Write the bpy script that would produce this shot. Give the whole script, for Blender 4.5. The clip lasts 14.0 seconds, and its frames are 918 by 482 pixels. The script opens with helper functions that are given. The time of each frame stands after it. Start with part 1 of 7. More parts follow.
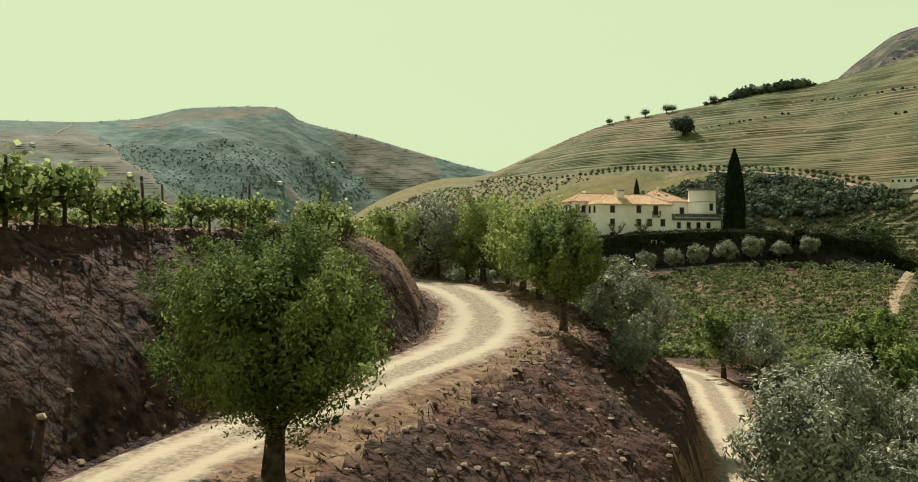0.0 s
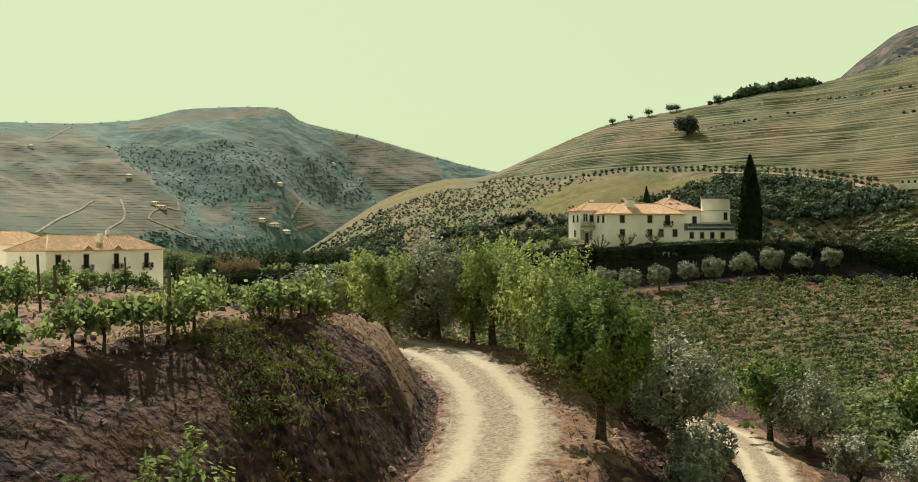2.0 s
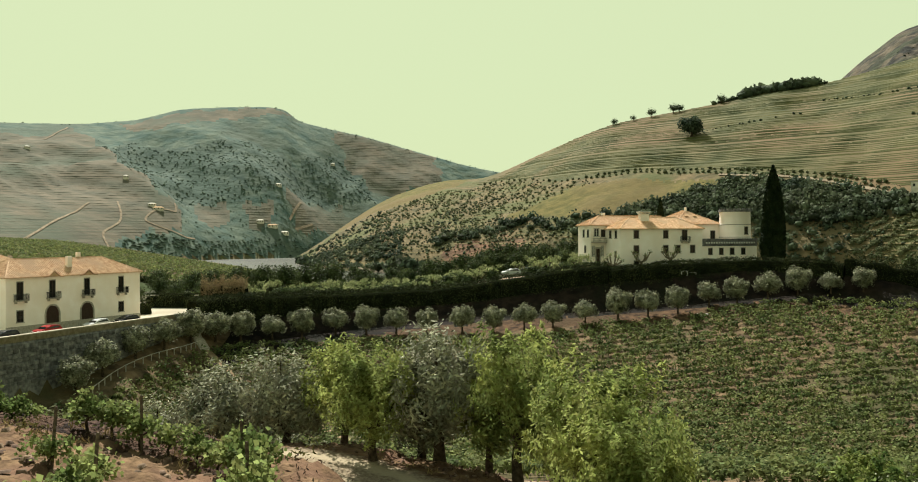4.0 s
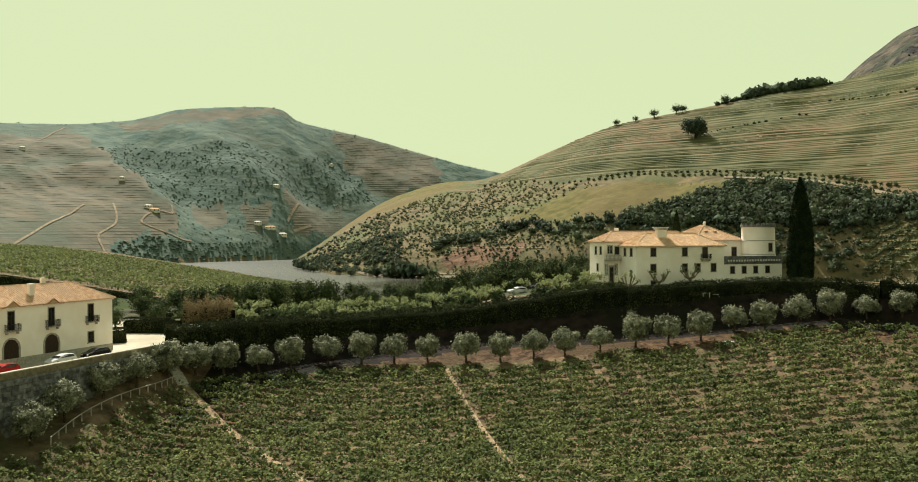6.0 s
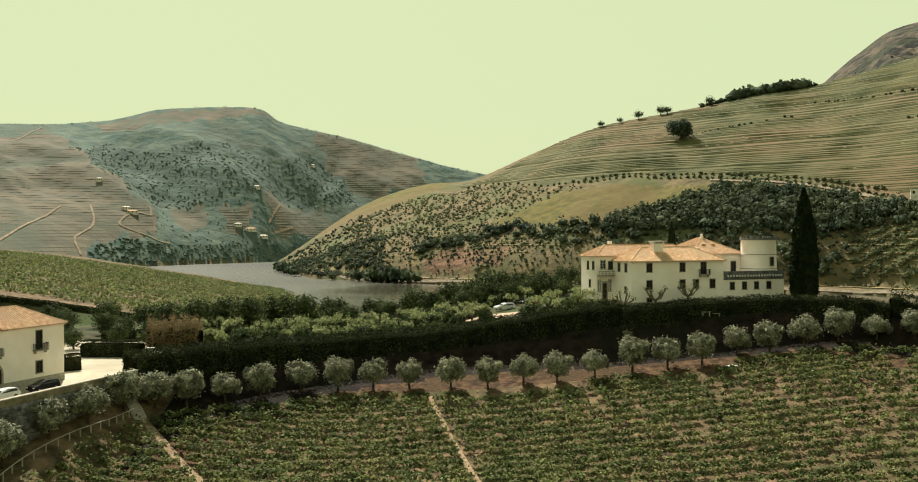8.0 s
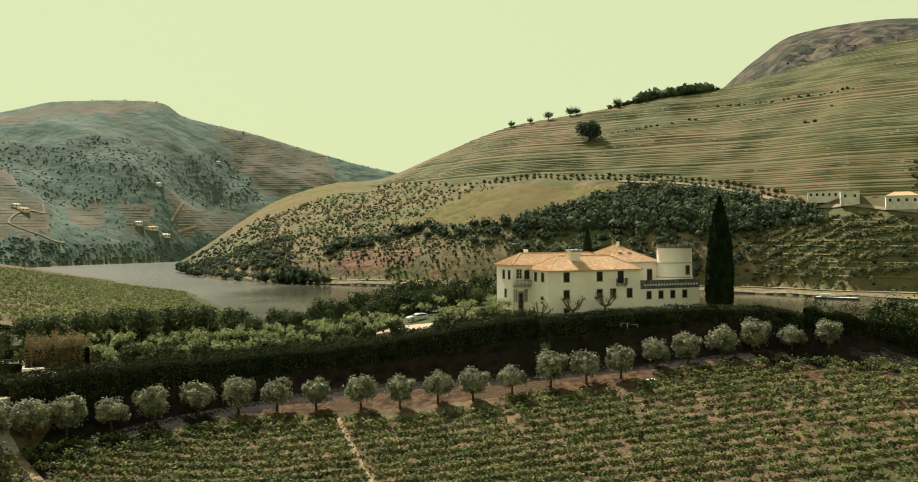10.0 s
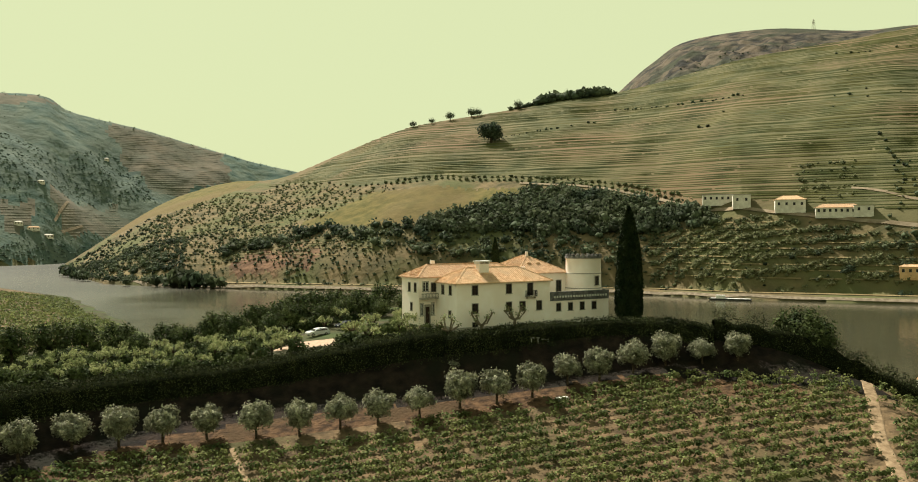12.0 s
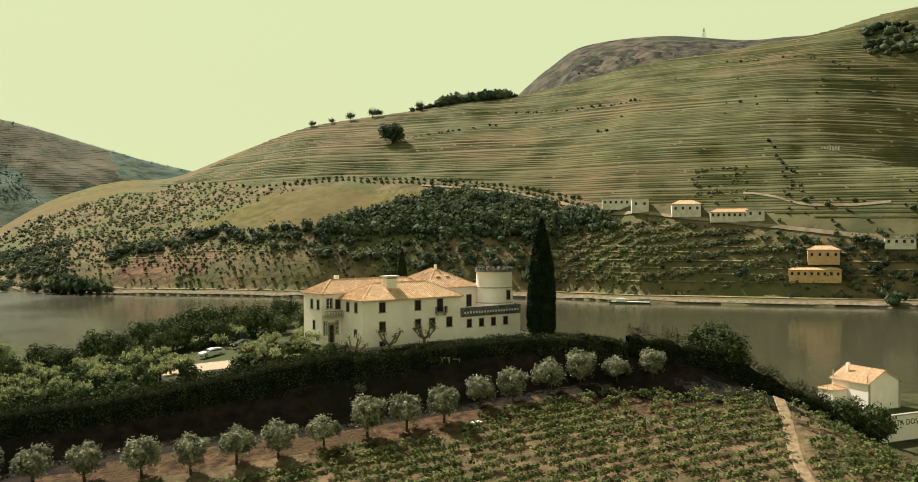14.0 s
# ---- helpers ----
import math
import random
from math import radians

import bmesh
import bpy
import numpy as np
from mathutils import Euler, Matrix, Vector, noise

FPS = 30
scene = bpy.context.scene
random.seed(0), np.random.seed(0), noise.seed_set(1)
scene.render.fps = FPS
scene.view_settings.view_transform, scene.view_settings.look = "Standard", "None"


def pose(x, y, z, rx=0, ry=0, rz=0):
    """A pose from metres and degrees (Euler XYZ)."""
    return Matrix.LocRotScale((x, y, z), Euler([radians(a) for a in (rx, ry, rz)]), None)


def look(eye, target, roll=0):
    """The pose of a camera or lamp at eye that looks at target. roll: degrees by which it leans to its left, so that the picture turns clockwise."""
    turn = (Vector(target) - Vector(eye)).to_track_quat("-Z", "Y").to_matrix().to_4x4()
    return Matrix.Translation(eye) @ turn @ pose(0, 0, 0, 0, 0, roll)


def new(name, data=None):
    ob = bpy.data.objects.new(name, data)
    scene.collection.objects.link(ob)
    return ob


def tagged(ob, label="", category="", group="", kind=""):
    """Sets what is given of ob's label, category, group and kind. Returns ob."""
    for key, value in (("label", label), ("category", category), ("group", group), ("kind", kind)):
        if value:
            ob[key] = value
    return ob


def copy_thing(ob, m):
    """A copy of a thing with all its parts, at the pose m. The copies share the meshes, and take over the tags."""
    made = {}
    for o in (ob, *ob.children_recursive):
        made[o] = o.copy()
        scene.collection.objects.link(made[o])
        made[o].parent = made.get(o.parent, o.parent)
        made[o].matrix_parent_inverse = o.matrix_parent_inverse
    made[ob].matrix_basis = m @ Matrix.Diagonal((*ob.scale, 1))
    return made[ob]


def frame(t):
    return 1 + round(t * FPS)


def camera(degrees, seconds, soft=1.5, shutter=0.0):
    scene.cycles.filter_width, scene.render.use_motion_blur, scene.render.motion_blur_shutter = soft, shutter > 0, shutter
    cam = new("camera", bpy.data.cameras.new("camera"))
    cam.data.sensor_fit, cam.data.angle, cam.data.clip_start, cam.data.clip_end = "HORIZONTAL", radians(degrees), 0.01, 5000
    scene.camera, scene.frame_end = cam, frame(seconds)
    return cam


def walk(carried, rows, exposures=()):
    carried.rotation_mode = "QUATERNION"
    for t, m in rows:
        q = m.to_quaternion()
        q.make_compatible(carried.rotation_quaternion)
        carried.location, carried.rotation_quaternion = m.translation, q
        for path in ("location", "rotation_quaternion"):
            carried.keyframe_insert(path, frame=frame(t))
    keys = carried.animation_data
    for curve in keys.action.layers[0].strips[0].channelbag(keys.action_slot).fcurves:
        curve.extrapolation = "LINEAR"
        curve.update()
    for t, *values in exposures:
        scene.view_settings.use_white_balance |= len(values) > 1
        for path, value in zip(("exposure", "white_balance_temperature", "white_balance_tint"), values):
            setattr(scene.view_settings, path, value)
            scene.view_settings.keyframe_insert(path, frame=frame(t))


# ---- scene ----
cam = camera(56.1, 14.0, 1.0)
METRES, EYE, TILT, LEAN, TURN = 75.0, 21.0, 0.0, 0.0, 0.0
ROWS = [
    (0.0, 0.0, 0.0, 0.0, 0.0, 0.0, -0.0),
    (0.5, -0.0002, 0.0276, 0.0088, 0.04, 0.03, 0.08),
    (1.0, -0.0005, 0.0588, 0.0188, 0.07, -0.0, 0.13),
    (1.5, -0.0006, 0.0941, 0.0298, 0.1, -0.04, 0.17),
    (2.0, -0.0015, 0.135, 0.0418, 0.11, -0.07, 0.23),
    (2.5, -0.0024, 0.1798, 0.055, 0.14, -0.11, 0.23),
    (3.0, -0.0037, 0.2247, 0.0683, 0.14, -0.1, 0.28),
    (5.5, -0.0162, 0.4579, 0.1347, 0.08, -0.22, 0.3),
    (6.0, -0.0185, 0.5028, 0.1471, 0.06, -0.2, 0.32),
    (6.5, -0.0205, 0.5471, 0.1587, 0.07, -0.18, 0.34),
    (7.0, -0.0206, 0.5863, 0.1689, 0.04, -0.18, 0.35),
    (9.5, -0.0202, 0.7266, 0.2048, -5.27, -0.35, 0.34),
    (10.0, -0.0193, 0.7522, 0.2118, -7.02, -0.39, 0.33),
    (10.5, -0.0182, 0.7782, 0.2193, -8.71, -0.43, 0.33),
    (11.0, -0.0167, 0.8042, 0.2268, -10.38, -0.46, 0.34),
    (11.5, -0.0151, 0.8301, 0.2341, -12.08, -0.47, 0.34),
    (12.0, -0.0133, 0.8539, 0.2407, -13.61, -0.49, 0.33),
    (12.5, -0.0108, 0.8808, 0.2483, -15.32, -0.51, 0.32),
    (13.0, -0.008, 0.9074, 0.2561, -16.99, -0.51, 0.31),
    (13.5, -0.005, 0.9341, 0.2637, -18.61, -0.51, 0.31),
    (14.0, -0.0023, 0.9606, 0.2728, -20.25, -0.54, 0.28),
]
walk(cam, [(t, pose(0, 0, EYE, TILT, LEAN, TURN) @ pose(METRES * x, METRES * y, METRES * z, 90 + pitch, roll, yaw)) for t, x, y, z, yaw, pitch, roll in ROWS],
     [(0.0, 0.8, 6500, -4.0), (14.0, 0.8, 7150, 0.0)])

# ---- light ----
SUN_AZ, SUN_EL = -20.0, 47.0      # degrees: from the view's +y towards +x, and above the horizon
world = bpy.data.worlds.new("hazy_sky")
scene.world = world
world.use_nodes = True
wn, wl = world.node_tree.nodes, world.node_tree.links
wn.clear()
sky = wn.new("ShaderNodeTexSky")
sky.sky_type = "NISHITA"
sky.sun_disc = False
sky.sun_elevation = radians(SUN_EL)
sky.sun_rotation = radians(SUN_AZ)
sky.dust_density, sky.air_density, sky.ozone_density = 2.0, 1.4, 1.0
haze = wn.new("ShaderNodeRGB")
haze.outputs[0].default_value = (8.6, 9.3, 6.0, 1)
mixer = wn.new("ShaderNodeMix")
mixer.data_type = "RGBA"
# haze lies thick over the valley and thins out towards the zenith
geo = wn.new("ShaderNodeTexCoord")
sep = wn.new("ShaderNodeSeparateXYZ")
wl.new(geo.outputs["Generated"], sep.inputs[0])
thin = wn.new("ShaderNodeMapRange")
thin.interpolation_type = "SMOOTHSTEP"
thin.inputs[1].default_value, thin.inputs[2].default_value = 0.31, 0.90
thin.inputs[3].default_value, thin.inputs[4].default_value = 0.94, 0.12
wl.new(sep.outputs[2], thin.inputs[0])
wl.new(thin.outputs[0], mixer.inputs[0])
wl.new(sky.outputs[0], mixer.inputs[6])
wl.new(haze.outputs[0], mixer.inputs[7])
back = wn.new("ShaderNodeBackground")
back.inputs[1].default_value = 0.05
wl.new(mixer.outputs[2], back.inputs[0])
wl.new(back.outputs[0], wn.new("ShaderNodeOutputWorld").inputs[0])
sun = new("sun", bpy.data.lights.new("sun", "SUN"))
sun.data.energy, sun.data.angle, sun.data.color = 5.0, radians(0.6), (1.0, 0.92, 0.93)
saz, sel = radians(SUN_AZ), radians(SUN_EL)
sun.matrix_world = look((0, 0, 200), (-200 * math.sin(saz) * math.cos(sel), -200 * math.cos(saz) * math.cos(sel), 200 - 200 * math.sin(sel)))


# ---- materials ----
def rgb(c):
    return (c[0], c[1], c[2], 1.0)


def mat(name, a, b, scale=1.0, rough=0.9, detail=6.0, bump=0.0, bump_scale=0.0, spots=None, spot_scale=0.1, island=0.0, obj=0.0,
        translucent=0.0, metal=0.0, low=0.35, high=0.65, spec=0.08):
    """A procedural surface: two colours over noise, a third in larger patches, a spread of brightness by piece, and relief."""
    m = bpy.data.materials.new(name)
    m.use_nodes = True
    n, l = m.node_tree.nodes, m.node_tree.links
    p = n["Principled BSDF"]
    p.inputs["Roughness"].default_value = max(rough, 0.78) if translucent else rough
    p.inputs["Metallic"].default_value = metal
    p.inputs["Specular IOR Level"].default_value = 0.06 if translucent else spec
    pos = n.new("ShaderNodeNewGeometry")
    t = n.new("ShaderNodeTexNoise")
    t.inputs["Scale"].default_value, t.inputs["Detail"].default_value = scale, detail
    l.new(pos.outputs["Position"], t.inputs["Vector"])
    r = n.new("ShaderNodeValToRGB")
    r.color_ramp.elements[0].position, r.color_ramp.elements[1].position = low, high
    r.color_ramp.elements[0].color, r.color_ramp.elements[1].color = rgb(a), rgb(b)
    l.new(t.outputs["Fac"], r.inputs[0])
    col = r.outputs[0]
    if spots:
        t2 = n.new("ShaderNodeTexNoise")
        t2.inputs["Scale"].default_value, t2.inputs["Detail"].default_value = spot_scale, 4.0
        l.new(pos.outputs["Position"], t2.inputs["Vector"])
        mr = n.new("ShaderNodeMapRange")
        mr.inputs[1].default_value, mr.inputs[2].default_value = 0.46, 0.64
        l.new(t2.outputs["Fac"], mr.inputs[0])
        mx = n.new("ShaderNodeMix")
        mx.data_type = "RGBA"
        l.new(mr.outputs[0], mx.inputs[0])
        l.new(col, mx.inputs[6])
        mx.inputs[7].default_value = rgb(spots)
        col = mx.outputs[2]
    if island or obj:
        rnd = pos.outputs["Random Per Island"] if island else n.new("ShaderNodeObjectInfo").outputs["Random"]
        k = island or obj
        mr = n.new("ShaderNodeMapRange")
        mr.inputs[3].default_value, mr.inputs[4].default_value = 1 - k, 1 + k
        l.new(rnd, mr.inputs[0])
        hs = n.new("ShaderNodeHueSaturation")
        l.new(mr.outputs[0], hs.inputs["Value"])
        mh = n.new("ShaderNodeMapRange")
        mh.inputs[3].default_value, mh.inputs[4].default_value = 0.5 - 0.03 * k, 0.5 + 0.03 * k
        l.new(rnd, mh.inputs[0])
        l.new(mh.outputs[0], hs.inputs["Hue"])
        l.new(col, hs.inputs["Color"])
        col = hs.outputs[0]
    l.new(col, p.inputs["Base Color"])
    if bump:
        tb = n.new("ShaderNodeTexNoise")
        tb.inputs["Scale"].default_value, tb.inputs["Detail"].default_value = bump_scale or scale * 3, 8.0
        l.new(pos.outputs["Position"], tb.inputs["Vector"])
        bp = n.new("ShaderNodeBump")
        bp.inputs["Strength"].default_value, bp.inputs["Distance"].default_value = 1.0, bump
        l.new(tb.outputs["Fac"], bp.inputs["Height"])
        l.new(bp.outputs[0], p.inputs["Normal"])
    if translucent:
        tr = n.new("ShaderNodeBsdfTranslucent")
        l.new(col, tr.inputs[0])
        ms = n.new("ShaderNodeMixShader")
        ms.inputs[0].default_value = translucent
        l.new(p.outputs[0], ms.inputs[1])
        l.new(tr.outputs[0], ms.inputs[2])
        l.new(ms.outputs[0], n["Material Output"].inputs[0])
    return m


M_EARTH = mat("dry_red_earth", (0.022, 0.012, 0.009), (0.105, 0.053, 0.035), 1.1, 0.95, 12, 0.45, 1.8, spots=(0.05, 0.030, 0.020), spot_scale=0.2)
M_VERGE = mat("red_track_verge", (0.092, 0.054, 0.029), (0.23, 0.145, 0.078), 1.8, 0.95, 12, 0.15, 3.0, spots=(0.15, 0.085, 0.052), spot_scale=0.6)
M_UPPER = mat("brushy_brown_earth", (0.018, 0.012, 0.010), (0.13, 0.076, 0.053), 2.6, 0.95, 14, 0.7, 2.8, spots=(0.085, 0.048, 0.030), spot_scale=0.35, low=0.4, high=0.68)
M_TRACK = mat("pale_gravel_track", (0.28, 0.22, 0.14), (0.50, 0.42, 0.28), 2.6, 0.95, 12, 0.05, 9.0, spots=(0.26, 0.19, 0.115), spot_scale=0.55)
M_FIELD = mat("vineyard_soil", (0.068, 0.049, 0.027), (0.205, 0.139, 0.075), 0.5, 0.95, 11, 0.25, 1.5, spots=(0.075, 0.068, 0.03), spot_scale=0.05)
M_STRIP = mat("brown_orchard_soil", (0.036, 0.022, 0.012), (0.14, 0.082, 0.042), 0.8, 0.95, 12, 0.3, 1.8, spots=(0.075, 0.048, 0.024), spot_scale=0.12)
M_GARDEN = mat("garden_ground", (0.022, 0.026, 0.010), (0.075, 0.066, 0.032), 0.25, 0.95, 8, 0.1, 2.0, spots=(0.05, 0.07, 0.02), spot_scale=0.08)
M_YARD = mat("pale_yard_gravel", (0.38, 0.34, 0.245), (0.47, 0.42, 0.305), 0.6, 0.95, 8, 0.03, 6.0, spots=(0.36, 0.31, 0.22), spot_scale=0.15)
M_SCRUB = mat("hill_scrub", (0.088, 0.079, 0.041), (0.21, 0.156, 0.084), 0.09, 1.0, 14, 0.8, 0.25, spots=(0.112, 0.116, 0.05), spot_scale=0.02)
M_REDROCK = mat("broken_red_slope", (0.10, 0.062, 0.04), (0.235, 0.135, 0.082), 0.11, 1.0, 14, 1.5, 0.2, spots=(0.11, 0.095, 0.045), spot_scale=0.03)
M_TERR = mat("terraced_hill", (0.078, 0.084, 0.04), (0.158, 0.142, 0.072), 0.05, 1.0, 13, 0.3, 0.3, spots=(0.175, 0.122, 0.068), spot_scale=0.008)
# far mountain wood, scrub and forest floor: distance haze painted in as teal
M_MWOOD = mat("haze_tinted_oak_leaf", (0.10, 0.145, 0.112), (0.155, 0.19, 0.135), 0.01, 0.9, island=0.2, translucent=0.45)
M_MOUNT = mat("haze_tinted_scrub", (0.07, 0.110, 0.09), (0.138, 0.168, 0.125), 0.035, 1.0, 13, 4.0, 0.05, low=0.36, high=0.64, spots=(0.10, 0.122, 0.09), spot_scale=0.008)
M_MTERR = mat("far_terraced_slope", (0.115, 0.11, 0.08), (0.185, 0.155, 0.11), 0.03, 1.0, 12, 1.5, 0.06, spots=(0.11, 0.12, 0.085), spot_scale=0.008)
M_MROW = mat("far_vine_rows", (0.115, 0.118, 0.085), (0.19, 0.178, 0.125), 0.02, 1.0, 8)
M_MFOREST = mat("haze_tinted_forest_floor", (0.068, 0.096, 0.078), (0.115, 0.14, 0.105), 0.05, 1.0, 13, 3.0, 0.07, spots=(0.08, 0.11, 0.085), spot_scale=0.01)
M_MEADOW = mat("yellow_green_vine_slope", (0.095, 0.09, 0.03), (0.17, 0.138, 0.05), 0.12, 1.0, 12, 0.6, 0.3, spots=(0.15, 0.112, 0.05), spot_scale=0.012)
M_ROCK = mat("bare_rocky_hill", (0.03, 0.03, 0.026), (0.125, 0.10, 0.07), 0.035, 1.0, 12, 6.0, 0.06, spots=(0.05, 0.055, 0.035), spot_scale=0.014, low=0.4, high=0.6)
M_WALL = mat("cream_limewash", (0.93, 0.825, 0.725), (0.97, 0.88, 0.80), 0.6, 0.9, 8, 0.01, 5, spots=(0.90, 0.79, 0.68), spot_scale=0.25)
M_TILE = mat("clay_roof_tile", (0.46, 0.27, 0.145), (0.68, 0.47, 0.29), 1.6, 0.85, 8, 0.03, 6, spots=(0.50, 0.34, 0.21), spot_scale=0.35, obj=0.12)
M_STONE = mat("granite_trim", (0.30, 0.27, 0.22), (0.44, 0.40, 0.33), 3.0, 0.9, 8, 0.02, 9)
M_SLATE = mat("dark_schist_wall", (0.085, 0.084, 0.082), (0.23, 0.22, 0.205), 1.4, 0.95, 9, 0.12, 2.5, obj=0.3)
M_PANE = mat("dark_window_glass", (0.012, 0.012, 0.012), (0.03, 0.028, 0.025), 2.0, 0.08, spec=0.4)
M_SHUT = mat("dark_painted_wood", (0.035, 0.022, 0.016), (0.06, 0.04, 0.03), 6.0, 0.6)
M_IRON = mat("black_iron", (0.02, 0.02, 0.02), (0.04, 0.04, 0.04), 8.0, 0.5, metal=0.6)
M_WHITE = mat("white_frame_paint", (0.62, 0.60, 0.54), (0.74, 0.72, 0.66), 5.0, 0.6)
M_BARK = mat("rough_bark", (0.03, 0.022, 0.015), (0.10, 0.075, 0.05), 6.0, 0.95, 8, 0.05, 14)
M_POST = mat("weathered_post", (0.05, 0.04, 0.03), (0.13, 0.10, 0.07), 8.0, 0.95, obj=0.25)
M_ALMOND = mat("almond_leaf", (0.07, 0.108, 0.028), (0.22, 0.25, 0.07), 0.55, 0.5, island=0.45, translucent=0.34)
M_ALMOND_B = mat("pale_almond_leaf", (0.15, 0.185, 0.055), (0.36, 0.38, 0.12), 0.5, 0.5, island=0.4, translucent=0.48)
M_OLIVE = mat("olive_leaf", (0.108, 0.115, 0.07), (0.38, 0.37, 0.245), 0.8, 0.5, island=0.4, translucent=0.1)
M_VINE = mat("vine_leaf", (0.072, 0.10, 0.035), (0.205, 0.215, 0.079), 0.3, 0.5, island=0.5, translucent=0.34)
# lighter copy of vine_leaf: sun on the foliage put into its colour
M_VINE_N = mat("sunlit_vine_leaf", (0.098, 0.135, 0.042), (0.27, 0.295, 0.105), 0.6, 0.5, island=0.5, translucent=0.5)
M_HEDGE = mat("dark_hedge_leaf", (0.014, 0.020, 0.009), (0.058, 0.064, 0.026), 0.4, 0.95, island=0.5, translucent=0.06)
M_DARKB = mat("dark_garden_leaf", (0.03, 0.044, 0.016), (0.088, 0.106, 0.039), 0.3, 0.8, island=0.45, translucent=0.2)
# near-black core colour stands for the shade deep inside a hedge
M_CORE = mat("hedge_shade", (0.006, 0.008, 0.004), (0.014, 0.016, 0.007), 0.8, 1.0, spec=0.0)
# dark soil, blackened further for the shadow that the hedge casts
M_BANK = mat("hedge_shadow_bank_soil", (0.010, 0.008, 0.006), (0.032, 0.022, 0.015), 0.5, 0.95, 11, 0.25, 1.6, spots=(0.014, 0.014, 0.008), spot_scale=0.15)
M_BRUSH = mat("grey_dry_brush", (0.055, 0.037, 0.028), (0.19, 0.13, 0.092), 0.8, 0.95, island=0.45)
M_CYP = mat("cypress_leaf", (0.012, 0.022, 0.008), (0.028, 0.038, 0.014), 0.6, 0.8, island=0.35)
M_BUSH = mat("scrub_leaf", (0.044, 0.062, 0.04), (0.118, 0.135, 0.076), 0.03, 0.8, island=0.5, translucent=0.3)
M_GROVE = mat("hill_olive_leaf", (0.095, 0.112, 0.058), (0.19, 0.195, 0.10), 0.02, 0.8, island=0.35, translucent=0.3)
M_ROWS = mat("terrace_vine_leaf", (0.075, 0.09, 0.034), (0.17, 0.16, 0.062), 0.03, 0.8, detail=10, translucent=0.3)
M_PLANE = mat("pollard_leaf", (0.15, 0.18, 0.07), (0.35, 0.36, 0.17), 0.6, 0.6, island=0.45, translucent=0.4)
M_DRY = mat("dry_grass", (0.20, 0.14, 0.06), (0.36, 0.27, 0.12), 0.8, 0.95, island=0.35, translucent=0.2)
M_TWIG = mat("dead_twigs", (0.04, 0.024, 0.016), (0.12, 0.07, 0.045), 0.8, 0.95, island=0.4)


def water_material():
    m = mat("river_water", (0.045, 0.044, 0.027), (0.07, 0.067, 0.042), 0.006, 0.1)
    n, l = m.node_tree.nodes, m.node_tree.links
    p = n["Principled BSDF"]
    p.inputs["Specular IOR Level"].default_value = 0.5
    p.inputs["IOR"].default_value = 1.33
    t = n.new("ShaderNodeTexNoise")
    t.inputs["Scale"].default_value, t.inputs["Detail"].default_value = 0.6, 5.0
    b = n.new("ShaderNodeBump")
    b.inputs["Strength"].default_value, b.inputs["Distance"].default_value = 0.5, 0.09
    l.new(n.new("ShaderNodeNewGeometry").outputs["Position"], t.inputs["Vector"])
    l.new(t.outputs["Fac"], b.inputs["Height"])
    l.new(b.outputs[0], p.inputs["Normal"])
    # wind ruffles the open reach upstream, with calm streaks
    pos = t.inputs["Vector"].links[0].from_socket
    sep = n.new("ShaderNodeSeparateXYZ")
    l.new(pos, sep.inputs[0])
    streak = n.new("ShaderNodeTexNoise")
    streak.inputs["Scale"].default_value, streak.inputs["Detail"].default_value = 0.011, 5.0
    l.new(pos, streak.inputs["Vector"])
    sway = n.new("ShaderNodeMath")
    sway.operation = "MULTIPLY_ADD"
    sway.inputs[1].default_value = 160.0
    l.new(streak.outputs["Fac"], sway.inputs[0])
    l.new(sep.outputs[0], sway.inputs[2])
    wind = n.new("ShaderNodeMapRange")
    wind.interpolation_type = "SMOOTHSTEP"
    wind.inputs[1].default_value, wind.inputs[2].default_value = 90.0, -30.0
    wind.inputs[3].default_value, wind.inputs[4].default_value = 0.08, 0.25
    l.new(sway.outputs[0], wind.inputs[0])
    l.new(wind.outputs[0], p.inputs["Roughness"])
    return m


M_WATER = water_material()


# ---- the lie of the land ----
def smooth(v):
    v = np.clip(v, 0, 1)
    return v * v * (3 - 2 * v)


def soft(v, k):
    """A ramp that starts gently at 0."""
    return k * np.logaddexp(0, v / k)


def smax(a, b, k):
    return k * np.logaddexp(a / k, b / k)


def spline(rows, n=8):
    """A smooth line through rows of numbers."""
    p = np.array(rows, float)
    q = np.vstack([2 * p[0] - p[1], p, 2 * p[-1] - p[-2]])
    out = []
    for i in range(1, len(q) - 2):
        for t in np.linspace(0, 1, n, endpoint=False):
            a, b, c, d = q[i - 1], q[i], q[i + 1], q[i + 2]
            out.append(0.5 * (2 * b + (c - a) * t + (2 * a - 5 * b + 4 * c - d) * t * t + (3 * b - a - 3 * c + d) * t ** 3))
    return np.array(out + [p[-1]])


